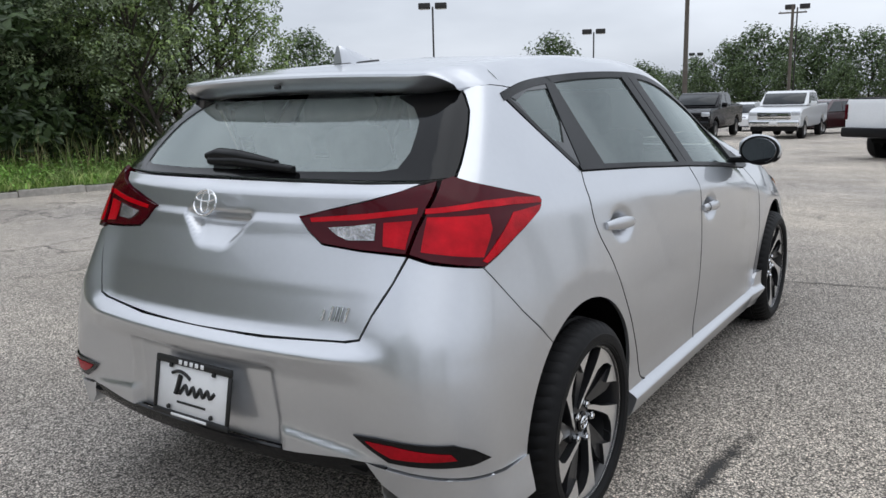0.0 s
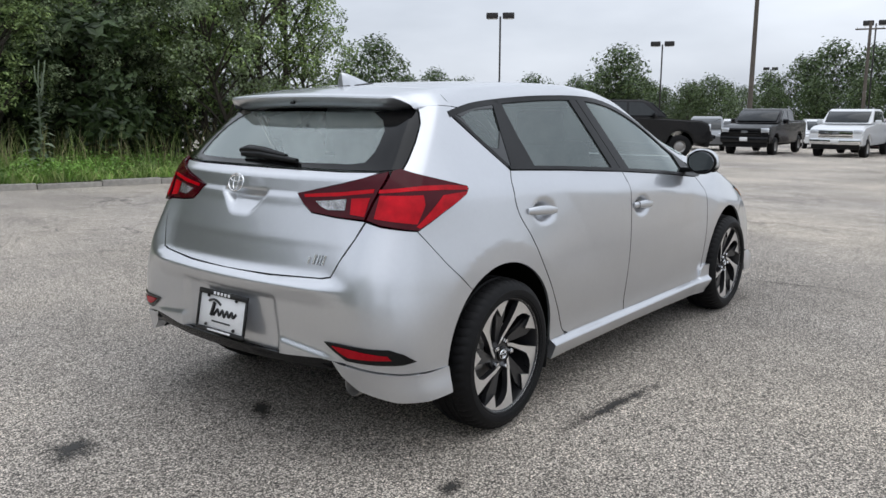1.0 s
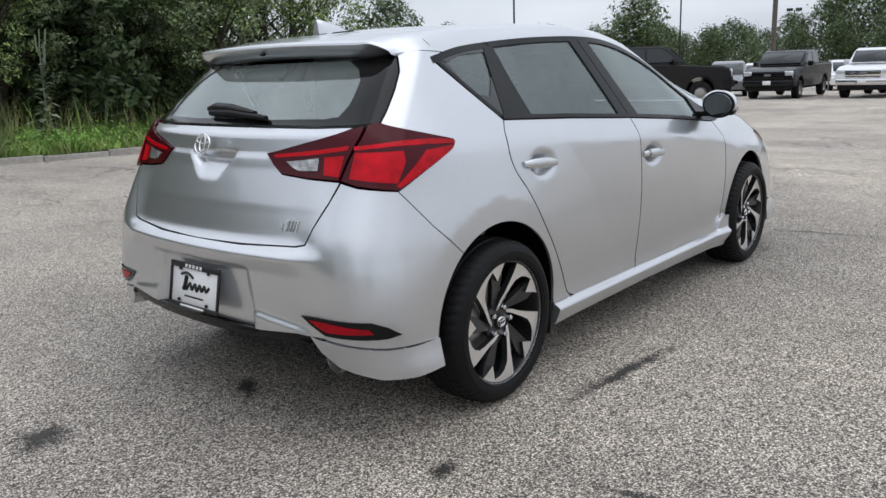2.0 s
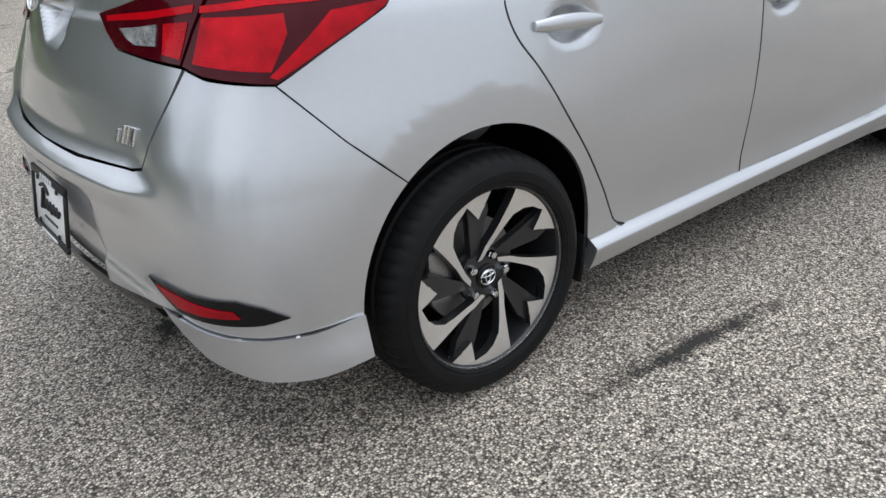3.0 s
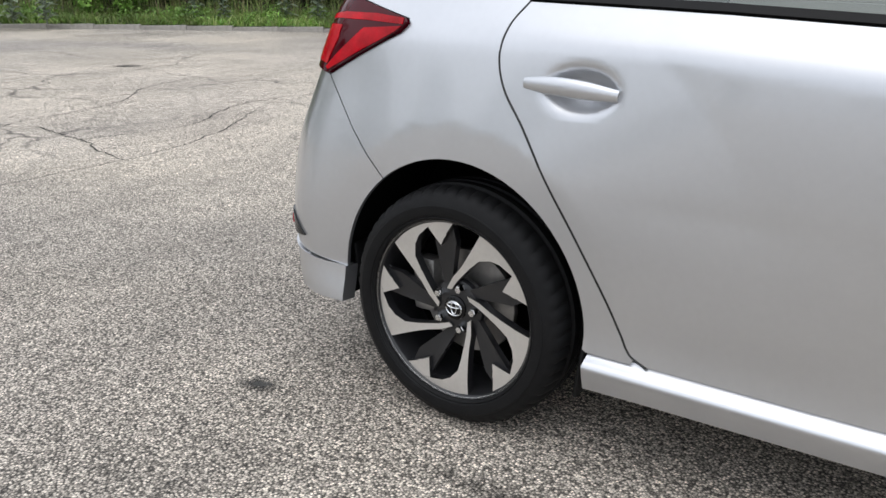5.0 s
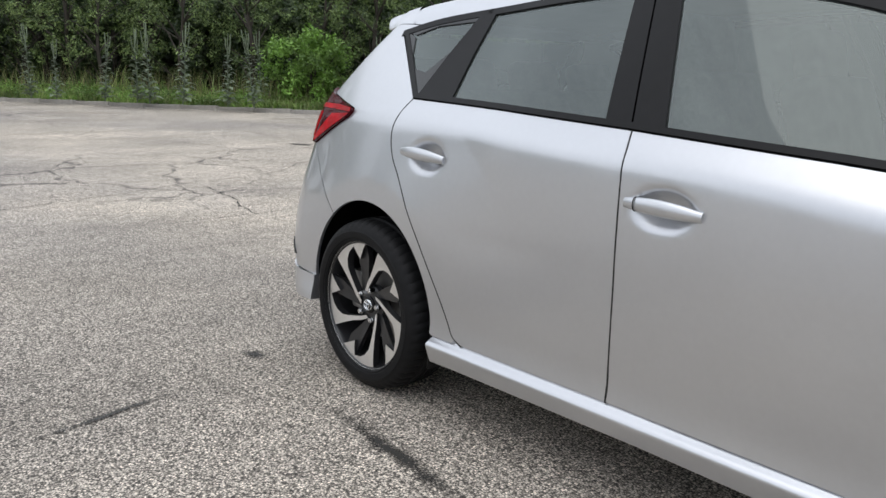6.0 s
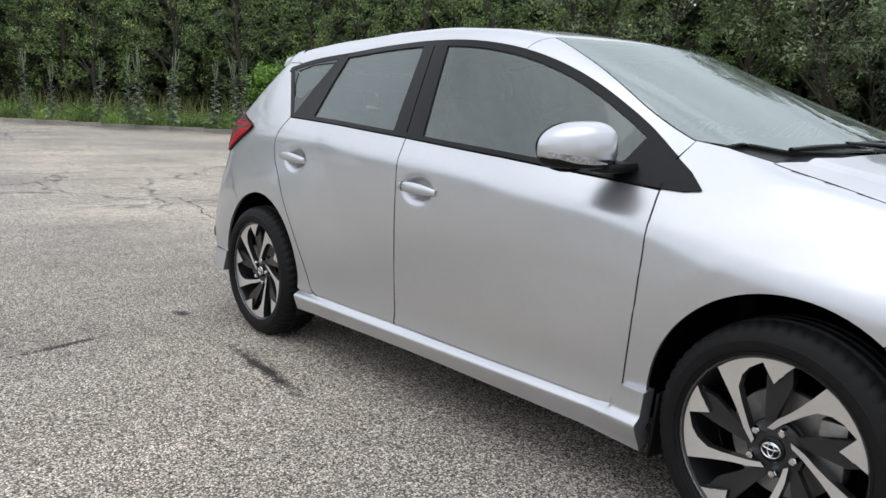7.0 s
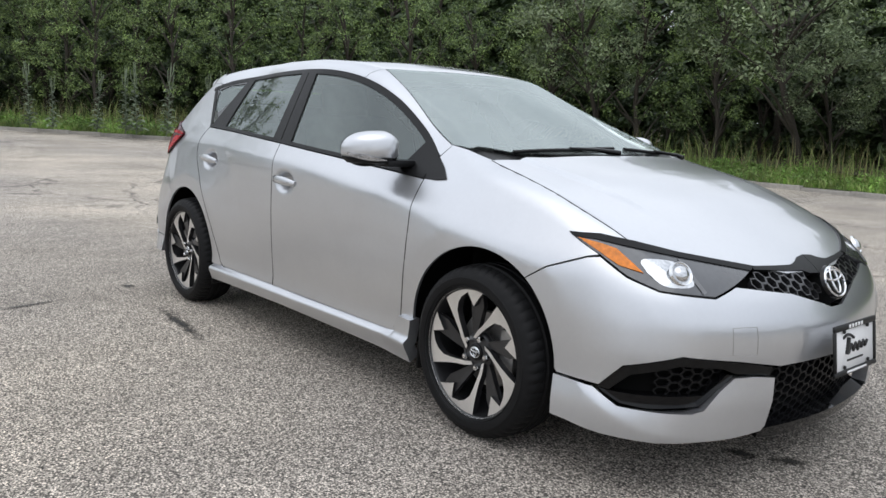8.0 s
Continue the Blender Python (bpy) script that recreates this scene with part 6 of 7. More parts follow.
for mir, l_in, l_out in ((False, lamps[0], lamps[1]), (True, lamps[2], lamps[3])):
    for nm, loop in lamp_fields.items():
        panel(nm, "fan", loop, M_field, l_out, mirror=mir, off=0.0135, gap=0, depth=0.003, cell=0.02)
    for nm, loop in gate_fields.items():
        panel(nm, "fan", loop, M_field if nm == "lamp_field" else M_red, l_in, mirror=mir, off=0.0115, gap=0, depth=0.003, cell=0.02)


# ---- cabin ----
def cushion(size, bevel, at, rot=(0, 0, 0)):
    bm = block(size, bevel, 4)
    bmesh.ops.transform(bm, matrix=pose(*at, *rot), verts=bm.verts)
    return bm


for y in (-0.37, 0.37):
    seat = new("front_seat")
    seat.parent = car
    part("seat_cushion", cushion((0.52, 0.50, 0.16), 0.06, (1.42, y, 0.56), (0, -8, 0)), M_seat, seat)
    part("backrest", cushion((0.14, 0.50, 0.60), 0.06, (1.12, y, 0.86), (0, -18, 0)), M_seat, seat)
    part("headrest", cushion((0.10, 0.26, 0.18), 0.045, (1.00, y, 1.22), (0, -12, 0)), M_seat, seat)
    for dy in (-0.05, 0.05):
        part("headrest_post", tube([(1.02, y + dy, 1.08), (1.01, y + dy, 1.18)], 0.006, 8), M_chrome, seat)
bench = new("rear_bench")
bench.parent = car
part("bench_cushion", cushion((0.50, 0.98, 0.16), 0.06, (0.48, 0, 0.58)), M_seat, bench)
part("bench_back", cushion((0.14, 1.20, 0.56), 0.06, (0.12, 0, 0.82), (0, -22, 0)), M_seat, bench)
for y in (-0.36, 0.0, 0.36):
    part("headrest", cushion((0.09, 0.24, 0.15), 0.04, (0.0, y, 1.13), (0, -16, 0)), M_seat, bench)
part("dashboard", cushion((0.55, 1.34, 0.30), 0.10, (2.16, 0, 0.83)), M_cabin, car)
part("instrument_hood", cushion((0.22, 0.36, 0.10), 0.04, (2.02, 0.37, 0.99)), M_cabin, car)
ring_pts = [(1.80 + 0.07 * math.sin(2 * math.pi * k / 28), 0.37 + 0.18 * math.cos(2 * math.pi * k / 28), 0.90 + 0.165 * math.sin(2 * math.pi * k / 28)) for k in range(28)]
wheel_ob = part("steering_wheel", tube(ring_pts, 0.015, 10, closed=True), M_cabin, car)
part("wheel_boss", cushion((0.06, 0.16, 0.12), 0.03, (1.82, 0.37, 0.89), (0, -22, 0)), M_cabin, wheel_ob)
part("cabin_floor", block((2.7, 0.98, 0.04), 0.01, 1, (1.05, 0, 0.42)), M_cabin, car)
part("parcel_shelf", block((0.40, 1.05, 0.02), 0.008, 1, (-0.24, 0, 1.0)), M_cabin, car)
for s in (-1, 1):
    part("door_card", block((1.70, 0.03, 0.50), 0.01, 1, (1.29, s * 0.735, 0.68)), M_cabin, car)
    part("boot_trim", block((0.62, 0.03, 0.24), 0.01, 1, (-0.12, s * 0.60, 0.87)), M_cabin, car)
panel("headliner", "top", [(-0.10, -0.50), (1.56, -0.46), (1.56, 0.46), (-0.10, 0.50)], M_liner, car, off=-0.05, gap=0, depth=0.004, cell=0.1)
rvm = part("rear_view_mirror", cushion((0.03, 0.23, 0.065), 0.012, (1.66, 0, 1.27)), M_ink, car)
part("mirror_stalk", tube([(1.67, 0, 1.27), (1.70, 0, 1.285)], 0.012, 8), M_ink, rvm)
part("mirror_tag", cushion((0.02, 0.07, 0.06), 0.008, (1.655, 0.03, 1.215)), M_ink, rvm)
part("firewall", block((0.05, 1.4, 0.55), 0.02, 1, (2.42, 0, 0.62)), M_under, car)
part("boot_wall", block((0.04, 1.1, 0.50), 0.02, 1, (-0.50, 0, 0.62)), M_under, car)


# ---- woods ----
def leaf_cloud(rng, blobs, per, size, droop=0.0):
    """Leaves scattered over the shells of many small clumps: four corners each, folded along the middle."""
    verts, faces = [], []
    for cx, cy, cz, rad in blobs:
        n = int(per * rad * rad)
        d = rng.normal(size=(n, 3))
        d /= np.linalg.norm(d, axis=1, keepdims=True)
        r = rad * (0.45 + 0.6 * rng.random(n)) * (1 + 0.25 * np.sin(d[:, 0] * 5 + cx) * np.cos(d[:, 2] * 4 + cy))
        p = np.array([cx, cy, cz]) + d * r[:, None] * np.array([1, 1, 0.72])
        nor = d * 0.6 + rng.normal(size=(n, 3)) * 0.55 + np.array([0, 0, 0.8])
        nor /= np.linalg.norm(nor, axis=1, keepdims=True)
        t = np.cross(nor, rng.normal(size=(n, 3)))
        t /= np.linalg.norm(t, axis=1, keepdims=True)
        t[:, 2] -= droop
        b = np.cross(nor, t)
        s = size * (0.6 + 0.8 * rng.random(n))[:, None]
        i0 = len(verts)
        q = np.stack([p - t * s, p + b * s * 0.42 + nor * s * 0.12, p + t * s, p - b * s * 0.42 + nor * s * 0.12], 1).reshape(-1, 3)
        verts.extend(map(tuple, q))
        faces.extend((i0 + 4 * k, i0 + 4 * k + 1, i0 + 4 * k + 2, i0 + 4 * k + 3) for k in range(n))
    return verts, faces


def limb_mesh(paths):
    """Tapered trunk and limbs in one mesh."""
    verts, faces = [], []
    for pts, r0, r1 in paths:
        k, n = 7, len(pts)
        base = len(verts)
        for i, p in enumerate(pts):
            r = r0 + (r1 - r0) * i / (n - 1)
            for j in range(k):
                a = 2 * math.pi * j / k
                verts.append((p[0] + r * math.cos(a), p[1] + r * math.sin(a), p[2]))
        for i in range(n - 1):
            for j in range(k):
                faces.append((base + i * k + j, base + i * k + (j + 1) % k, base + (i + 1) * k + (j + 1) % k, base + (i + 1) * k + j))
    return verts, faces


def tree(name, seed, height, spread, low, mat, label, leaf=0.13, per=190, clumps=46, lean=0.0, blob=1.0):
    rng = np.random.default_rng(seed)
    root = tagged(new(name), label, "tree", "trees of the woods")
    top = height * 0.8
    trunk = [(lean * (z / height) ** 1.3 * 2 + 0.12 * math.sin(z * 1.3 + seed), 0.12 * math.cos(z * 1.1 + seed), z - 0.3) for z in np.linspace(0, top, 9)]
    paths, blobs = [(trunk, 0.055 + height * 0.010, 0.03)], []
    for i in range(clumps):
        u = (i + 0.5) / clumps
        z = low + (height - low) * u ** 0.85
        w = spread * math.sin(math.pi * min(1, 0.16 + 0.80 * u)) ** 0.7
        a = i * 2.4 + rng.normal() * 0.3
        r = w * (0.25 + 0.75 * rng.random() ** 0.5)
        c = (lean * (z / height) ** 1.3 * 2 + r * math.cos(a), r * math.sin(a), z + rng.normal() * 0.15)
        blobs.append((*c, spread * (0.20 + 0.20 * rng.random()) * blob))
        if i % 3 == 0:
            s = trunk[min(8, max(1, int(8 * (z - 0.8) / top)))]
            mid = [(s[k] * 0.5 + c[k] * 0.5 + (0.15 if k == 2 else 0)) for k in range(3)]
            paths.append(([s, mid, c], 0.035 + 0.004 * height, 0.012))
    v, f = limb_mesh(paths)
    me = bpy.data.meshes.new("trunk")
    me.from_pydata(v, [], f)
    me.shade_smooth()
    part("trunk", me, M_bark, root)
    v, f = leaf_cloud(rng, blobs, per, leaf, 0.15)
    me = bpy.data.meshes.new("crown")
    me.from_pydata(v, [], f)
    part("crown", me, mat, root)
    return root


kinds = [
    tree("tree", 1, 8.5, 2.4, 1.6, M_leaf, "dense green deciduous tree of the wood's edge", leaf=0.066, per=460, clumps=64, blob=0.60),
    tree("tree", 2, 7.0, 2.2, 1.3, M_leaf, "bushy dark green tree with low branches", leaf=0.064, per=500, clumps=60, blob=0.60),
    tree("tree", 3, 9.5, 2.3, 2.6, M_leaf, "tall slender green tree in the woods", leaf=0.070, per=460, clumps=56, blob=0.64),
    tree("tree", 4, 6.2, 2.6, 2.3, M_leaf2, "spreading tree with pale grey-green leaves", leaf=0.062, per=580, clumps=60, blob=0.58, lean=0.7),
    tree("tree", 5, 7.6, 2.5, 1.5, M_leaf3, "leafy tree with lighter green crown", leaf=0.064, per=480, clumps=60, blob=0.60),
]
# undergrowth and back rows wear the leaf colour darkened for shade
thicket = tree("shrub", 8, 2.6, 1.6, 0.2, M_dark, "undergrowth shrub below the trees, shade put into its leaf colour", leaf=0.10, per=620, clumps=22)
backing = tree("tree", 9, 6.4, 2.5, 0.35, M_dark, "dense tree deeper in the woods, leaves coloured dark for shade", leaf=0.19, per=95, clumps=46)
distant = tree("tree", 10, 9.0, 3.4, 0.5, M_far, "rounded dense green tree beyond the car lot", leaf=0.21, per=40, clumps=60, blob=1.35)
rng = random.Random(11)
first = {i: True for i in range(8)}


def plant(i, x, y, s=1.0, z=None, turn=None):
    src = kinds[i] if i < 5 else (thicket, backing, distant)[i - 5]
    m = pose(x, y, (gz(x, y) + 0.12) if z is None else z, 0, 0, rng.uniform(0, 360) if turn is None else turn)
    if first[i]:
        first[i] = False
        src.matrix_basis = m @ Matrix.Diagonal((s, s, s, 1))
        return src
    ob = copy_thing(src, m)
    ob.scale = (s, s, s)
    return ob


edge_pts = along(KERB[1:], 0.5)


def behind(k, off, side=0.0):
    p, d = edge_pts[k]
    n = Vector((-d.y, d.x))
    return p + n * off + d * side


nE = len(edge_pts)
for row, (off, step) in enumerate(((3.4, 4), (5.4, 7), (7.8, 10))):
    for k in range(row % 2 * 2, nE, step):
        q = behind(k, off + rng.uniform(-0.7, 0.7), rng.uniform(-0.4, 0.4))
        if q.x > 12.0 or q.y > 30 and q.x > 4 or q.x < -29:
            continue
        if row == 0:
            i = rng.choice((4, 3, 4, 1) if q.x > -1 else (1, 4, 4, 0, 3))
        else:
            i = rng.choice((0, 1, 2, 4, 0, 2))
        plant(i, q.x, q.y, rng.uniform(0.82, 1.15) * (0.62, 0.68, 0.78)[row])
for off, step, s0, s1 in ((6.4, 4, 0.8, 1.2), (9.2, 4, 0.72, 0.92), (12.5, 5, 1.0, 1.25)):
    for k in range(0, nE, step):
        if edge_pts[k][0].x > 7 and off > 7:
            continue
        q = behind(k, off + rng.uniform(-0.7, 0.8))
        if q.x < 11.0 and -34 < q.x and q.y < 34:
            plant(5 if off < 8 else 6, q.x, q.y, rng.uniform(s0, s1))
# the pale leaning tree and its neighbours
plant(3, -4.6, 16.4, 1.0, turn=215)
plant(3, -1.2, 16.0, 0.85)
plant(3, -9.8, 15.2, 0.8)
plant(4, 9.6, 12.0, 0.66)
plant(0, 10.4, 12.9, 0.62)
plant(4, 8.8, 11.9, 0.7)
plant(1, 10.2, 11.9, 0.6)

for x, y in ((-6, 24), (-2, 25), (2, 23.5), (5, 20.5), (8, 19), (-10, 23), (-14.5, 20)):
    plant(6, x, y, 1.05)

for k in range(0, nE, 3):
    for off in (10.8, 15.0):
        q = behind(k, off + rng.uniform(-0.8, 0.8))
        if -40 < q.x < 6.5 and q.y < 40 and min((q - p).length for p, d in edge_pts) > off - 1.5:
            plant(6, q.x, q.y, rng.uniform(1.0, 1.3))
for k in range(22):
    a, r = radians(19 + 1.3 * k + rng.uniform(-0.4, 0.4)), rng.uniform(82, 96)
    plant(7, -2 + r * math.cos(a), -2 + r * math.sin(a), rng.uniform(0.52, 0.74), z=-1.6)
# tall trees that the windows mirror
for x, y, i, f in ((-25, -4.6, 0, 1.42), (-27, -1.2, 1, 1.75), (-26, -8.0, 0, 1.45), (-28.5, 2.6, 2, 1.3)):
    plant(i, x, y, f)

# bright bush by the kerb
bush = tree("bush", 21, 1.9, 1.15, 0.15, M_bush, "bright green rounded bush beside the kerb", leaf=0.055, per=1900, clumps=34)
tagged(bush, category="bush", group="shrubs")
bush.matrix_basis = pose(-16.6, 9.0, gz(-16.6, 0) + 0.12)

# far trees all round the lot
for x, y, i, s in ((56, 53.5, 7, 1.26), (53, 54.5, 7, 0.85), (69.6, 33.2, 7, 1.15), (70.3, 34.6, 7, 0.9), (70, 58, 7, 0.65), (77, 62, 7, 0.7), (88, 66, 7, 0.7), (92.5, 52.8, 7, 0.65), (96, 47, 7, 0.62),
                   (104, 45, 7, 0.65), (100, 38, 7, 0.62), (105, 33, 7, 0.8), (103, 29, 7, 1.05), (104, 25, 7, 1.3), (103, 21.5, 7, 1.5), (105, 17, 7, 1.45), (102, 13, 7, 1.4), (104, 9, 7, 1.35), (103, 4.5, 7, 1.2),
                   (106, 0, 7, 1.05), (104, -5, 7, 1.1), (104, -11, 7, 1.2), (98, 27, 7, 0.8), (98, 22, 7, 0.9), (97, 17, 7, 0.9), (97, 11, 7, 0.85), (98, 6, 7, 0.8), (99, 1, 7, 0.75), (92, 36, 7, 0.5), (88, 42, 7, 0.5), (56, 57, 7, 0.6), (106, 50, 7, 0.85), (108, 56, 7, 0.8), (106, 62, 7, 0.9), (104, 68, 7, 0.8), (106, 40, 7, 0.85), (100, 74, 7, 0.85), (84, 74, 7, 0.7)):
    plant(i, x, y, s * (0.76 if x > 95 else 0.8), z=gz(x, y) - 0.3)
# trees out of view, added for reflections; the near ones darken the tailgate's
for k in range(15):
    a = radians(-172 + 164 * k / 14)
    near = math.degrees(a) < -125
    r = (46 if near else 74) + rng.uniform(-6, 8)
    plant(7, 2 + r * math.cos(a), -2 + r * math.sin(a), rng.uniform(0.65, 0.95) * (1.25 if near else 1))


# grass and low weeds behind the kerb
def verge_plants(name, label, n, off0, off1, h0, h1, wide, seed, mat, curl):
    rg = np.random.default_rng(seed)
    pts = along(KERB[1:-2], 0.1)
    verts, faces = [], []
    for _ in range(n):
        p, d = pts[rg.integers(len(pts))]
        o = off0 + (off1 - off0) * rg.random() ** 1.3
        x, y = p.x - d.y * o + rg.normal() * 0.05, p.y + d.x * o + rg.normal() * 0.05
        z = gz(x, y) + 0.09 + o * 0.03
        h = h0 + (h1 - h0) * rg.random() ** 1.6
        a = rg.random() * 6.283
        bx, by = math.cos(a), math.sin(a)
        l = h * curl * (0.3 + rg.random())
        la = rg.random() * 6.283
        lx, ly = l * math.cos(la), l * math.sin(la)
        w = wide * (0.6 + 0.8 * rg.random())
        i = len(verts)
        verts += [(x - bx * w, y - by * w, z), (x + bx * w, y + by * w, z), (x + bx * w * 0.9 + lx * 0.35, y + by * w * 0.9 + ly * 0.35, z + h * 0.6), (x - bx * w * 0.9 + lx * 0.35, y - by * w * 0.9 + ly * 0.35, z + h * 0.6), (x + lx, y + ly, z + h)]
        faces += [(i, i + 1, i + 2, i + 3), (i + 3, i + 2, i + 4)]
    me = bpy.data.meshes.new(name)
    me.from_pydata(verts, [], faces)
    tagged(part(name, me, mat), label, "grass", kind="stuff")


M_dry = leaf_material("dry_grass_blades", (0.16, 0.15, 0.06), (0.33, 0.28, 0.15))
verge_plants("verge_grass", "short green grass and clover growing over the kerb", 40000, 0.05, 2.8, 0.07, 0.30, 0.008, 5, M_weed, 0.8)
verge_plants("tall_grass", "tall seeding grass between the weeds", 4200, 0.9, 3.2, 0.35, 1.0, 0.006, 6, M_weed, 0.35)
verge_plants("dry_grass", "straw-coloured dry grass stalks", 3000, 0.9, 3.0, 0.35, 1.1, 0.005, 7, M_dry, 0.3)
verge_plants("broad_weeds", "low broad-leaved green weeds", 15000, 0.1, 3.4, 0.05, 0.20, 0.028, 9, M_bush, 1.3)


def leafy_weeds():
    """Low bushy weeds in uneven clumps over the verge."""
    rg = np.random.default_rng(17)
    pts = along(KERB[1:-2], 0.1)
    blobs = []
    for _ in range(950):
        p, d = pts[rg.integers(len(pts))]
        o = 0.25 + 2.6 * rg.random() ** 1.2
        x, y = p.x - d.y * o, p.y + d.x * o
        rad = 0.12 + 0.26 * rg.random() ** 1.5
        blobs.append((x, y, gz(x, y) + 0.08 + o * 0.03 + rad * 0.5, rad))
    v, f = leaf_cloud(rg, blobs, 900, 0.040, 0.1)
    me = bpy.data.meshes.new("leafy_weeds")
    me.from_pydata(v, [], f)
    tagged(part("leafy_weeds", me, M_bush), "low bushy bright green weeds along the kerb", "weeds", kind="stuff")


leafy_weeds()


def mullein(seed):
    """A tall weed: a stalk with rosettes of large pale leaves and a spire."""
    rg = np.random.default_rng(seed)
    root = tagged(new("tall_weed"), "tall grey-green weed with a flower spire", "weed", "tall weeds on the verge")
    st = [(0.02 * math.sin(z * 3), 0.02 * math.cos(z * 2), z) for z in np.linspace(0, 1.9, 8)]
    v, f = limb_mesh([(st, 0.018, 0.008)])
    me = bpy.data.meshes.new("stalk")
    me.from_pydata(v, [], f)
    stalk = part("stalk", me, M_weed2, root)
    for k in range(4):
        v, f = limb_mesh([([(0, 0, 1.2 + 0.1 * k), (0.07 * math.cos(k * 2.2), 0.07 * math.sin(k * 2.2), 1.35 + 0.1 * k), (0.09 * math.cos(k * 2.2), 0.09 * math.sin(k * 2.2), 1.6 + 0.1 * k)], 0.009, 0.012)])
        me = bpy.data.meshes.new("spire")
        me.from_pydata(v, [], f)
        part("spire", me, M_weed2, stalk)
    verts, faces = [], []
    for k in range(54):
        z = 0.05 + 1.30 * (k / 54) ** 1.3
        L = 0.36 * (1 - 0.75 * k / 70) * (0.7 + 0.6 * rg.random())
        a = k * 2.4
        c, s = math.cos(a), math.sin(a)
        w = L * 0.22
        i = len(verts)
        verts += [(0, 0, z), (c * L * 0.5 - s * w, s * L * 0.5 + c * w, z + L * 0.28), (c * L, s * L, z + L * 0.1), (c * L * 0.5 + s * w, s * L * 0.5 - c * w, z + L * 0.28)]
        faces.append((i, i + 1, i + 2, i + 3))
    me = bpy.data.meshes.new("leaves")
    me.from_pydata(verts, [], faces)
    part("leaves", me, M_weed2, root)
    return root


M_weed2 = leaf_material("mullein_leaves", (0.13, 0.17, 0.11), (0.26, 0.31, 0.21))
wd = mullein(3)
spots = [(-20.4, 2.9), (-19.7, 3.3), (-19.0, 4.3), (-18.4, 4.9), (-17.8, 5.0), (-17.2, 5.6), (-16.4, 6.4), (-15.9, 6.9), (-18.0, 8.2), (-14.5, 9.6), (-13.9, 10.0), (-23.0, 2.4), (-13.0, 11.0), (-12.2, 11.3), (-2.0, 16.3), (3.2, 12.6), (4.0, 12.2)]
for k, (x, y) in enumerate(spots):
    m = pose(x, y, gz(x, y) + 0.14, rng.uniform(-5, 5), rng.uniform(-5, 5), rng.uniform(0, 360))
    sc_ = rng.uniform(0.75, 1.12)
    if k == 0:
        wd.matrix_basis = m
    else:
        ob = copy_thing(wd, m)
        ob.scale = (sc_, sc_, sc_)


# ---- other vehicles on the lot ----
def car_paint(name, c, metal=0.3):
    return material(name, c, rough=0.3, metal=metal, coat=1.0, noise_scale=20, vary=0.04)


M_wpaint = car_paint("white_truck_paint", (0.74, 0.75, 0.76), 0.0)
M_bpaint = material("black_truck_paint", (0.004, 0.004, 0.005), rough=0.25, ior=1.35, coat=0.25, noise_scale=20, vary=0.1)
M_dpaint = car_paint("dark_red_paint", (0.05, 0.012, 0.014))
M_gpaint = car_paint("grey_car_paint", (0.16, 0.17, 0.18))
M_dglass = material("dark_cabin_glass", (0.02, 0.024, 0.026), rough=0.04, noise_scale=5, vary=0.2)
M_headl = material("bright_headlamp", (0.7, 0.72, 0.75), rough=0.1, metal=0.5, coat=1.0, noise_scale=40, vary=0.2)
far_tyre = mesh_of(shaded(lathe([(0.20, -0.13), (0.33, -0.135), (0.385, -0.10), (0.39, 0.10), (0.33, 0.135), (0.20, 0.13)], 28), 40), "tyre", M_rubber)
far_rim = mesh_of(shaded(lathe([(0.0005, -0.10), (0.06, -0.11), (0.16, -0.085), (0.205, -0.128), (0.215, -0.12)], 20), 30), "rim", M_steel)


def profile_body(outline, half, round_=0.06, taper_top=0.0, z_mid=1.0, nar=None):
    """A vehicle part from its side outline (x, z): drawn across the width and pulled in towards the top."""
    bm = bmesh.new()
    loop = inset(outline, 0)
    f = bm.faces.new([bm.verts.new((u, -half, v)) for u, v in loop])
    r = bmesh.ops.extrude_face_region(bm, geom=[f])
    bmesh.ops.translate(bm, vec=(0, 2 * half, 0), verts=[g for g in r["geom"] if isinstance(g, bmesh.types.BMVert)])
    bmesh.ops.recalc_face_normals(bm, faces=bm.faces)
    sharp = [e for e in bm.edges if len(e.link_faces) == 2 and abs(e.verts[0].co.y - e.verts[1].co.y) < 1e-6]
    bmesh.ops.bevel(bm, geom=sharp, offset=round_, segments=3, affect="EDGES", clamp_overlap=True)
    for v in bm.verts:
        if taper_top and v.co.z > z_mid:
            v.co.y *= 1 - taper_top * (v.co.z - z_mid)
    bmesh.ops.triangulate(bm, faces=[g for g in bm.faces if len(g.verts) > 4])
    return shaded(bm, 40)


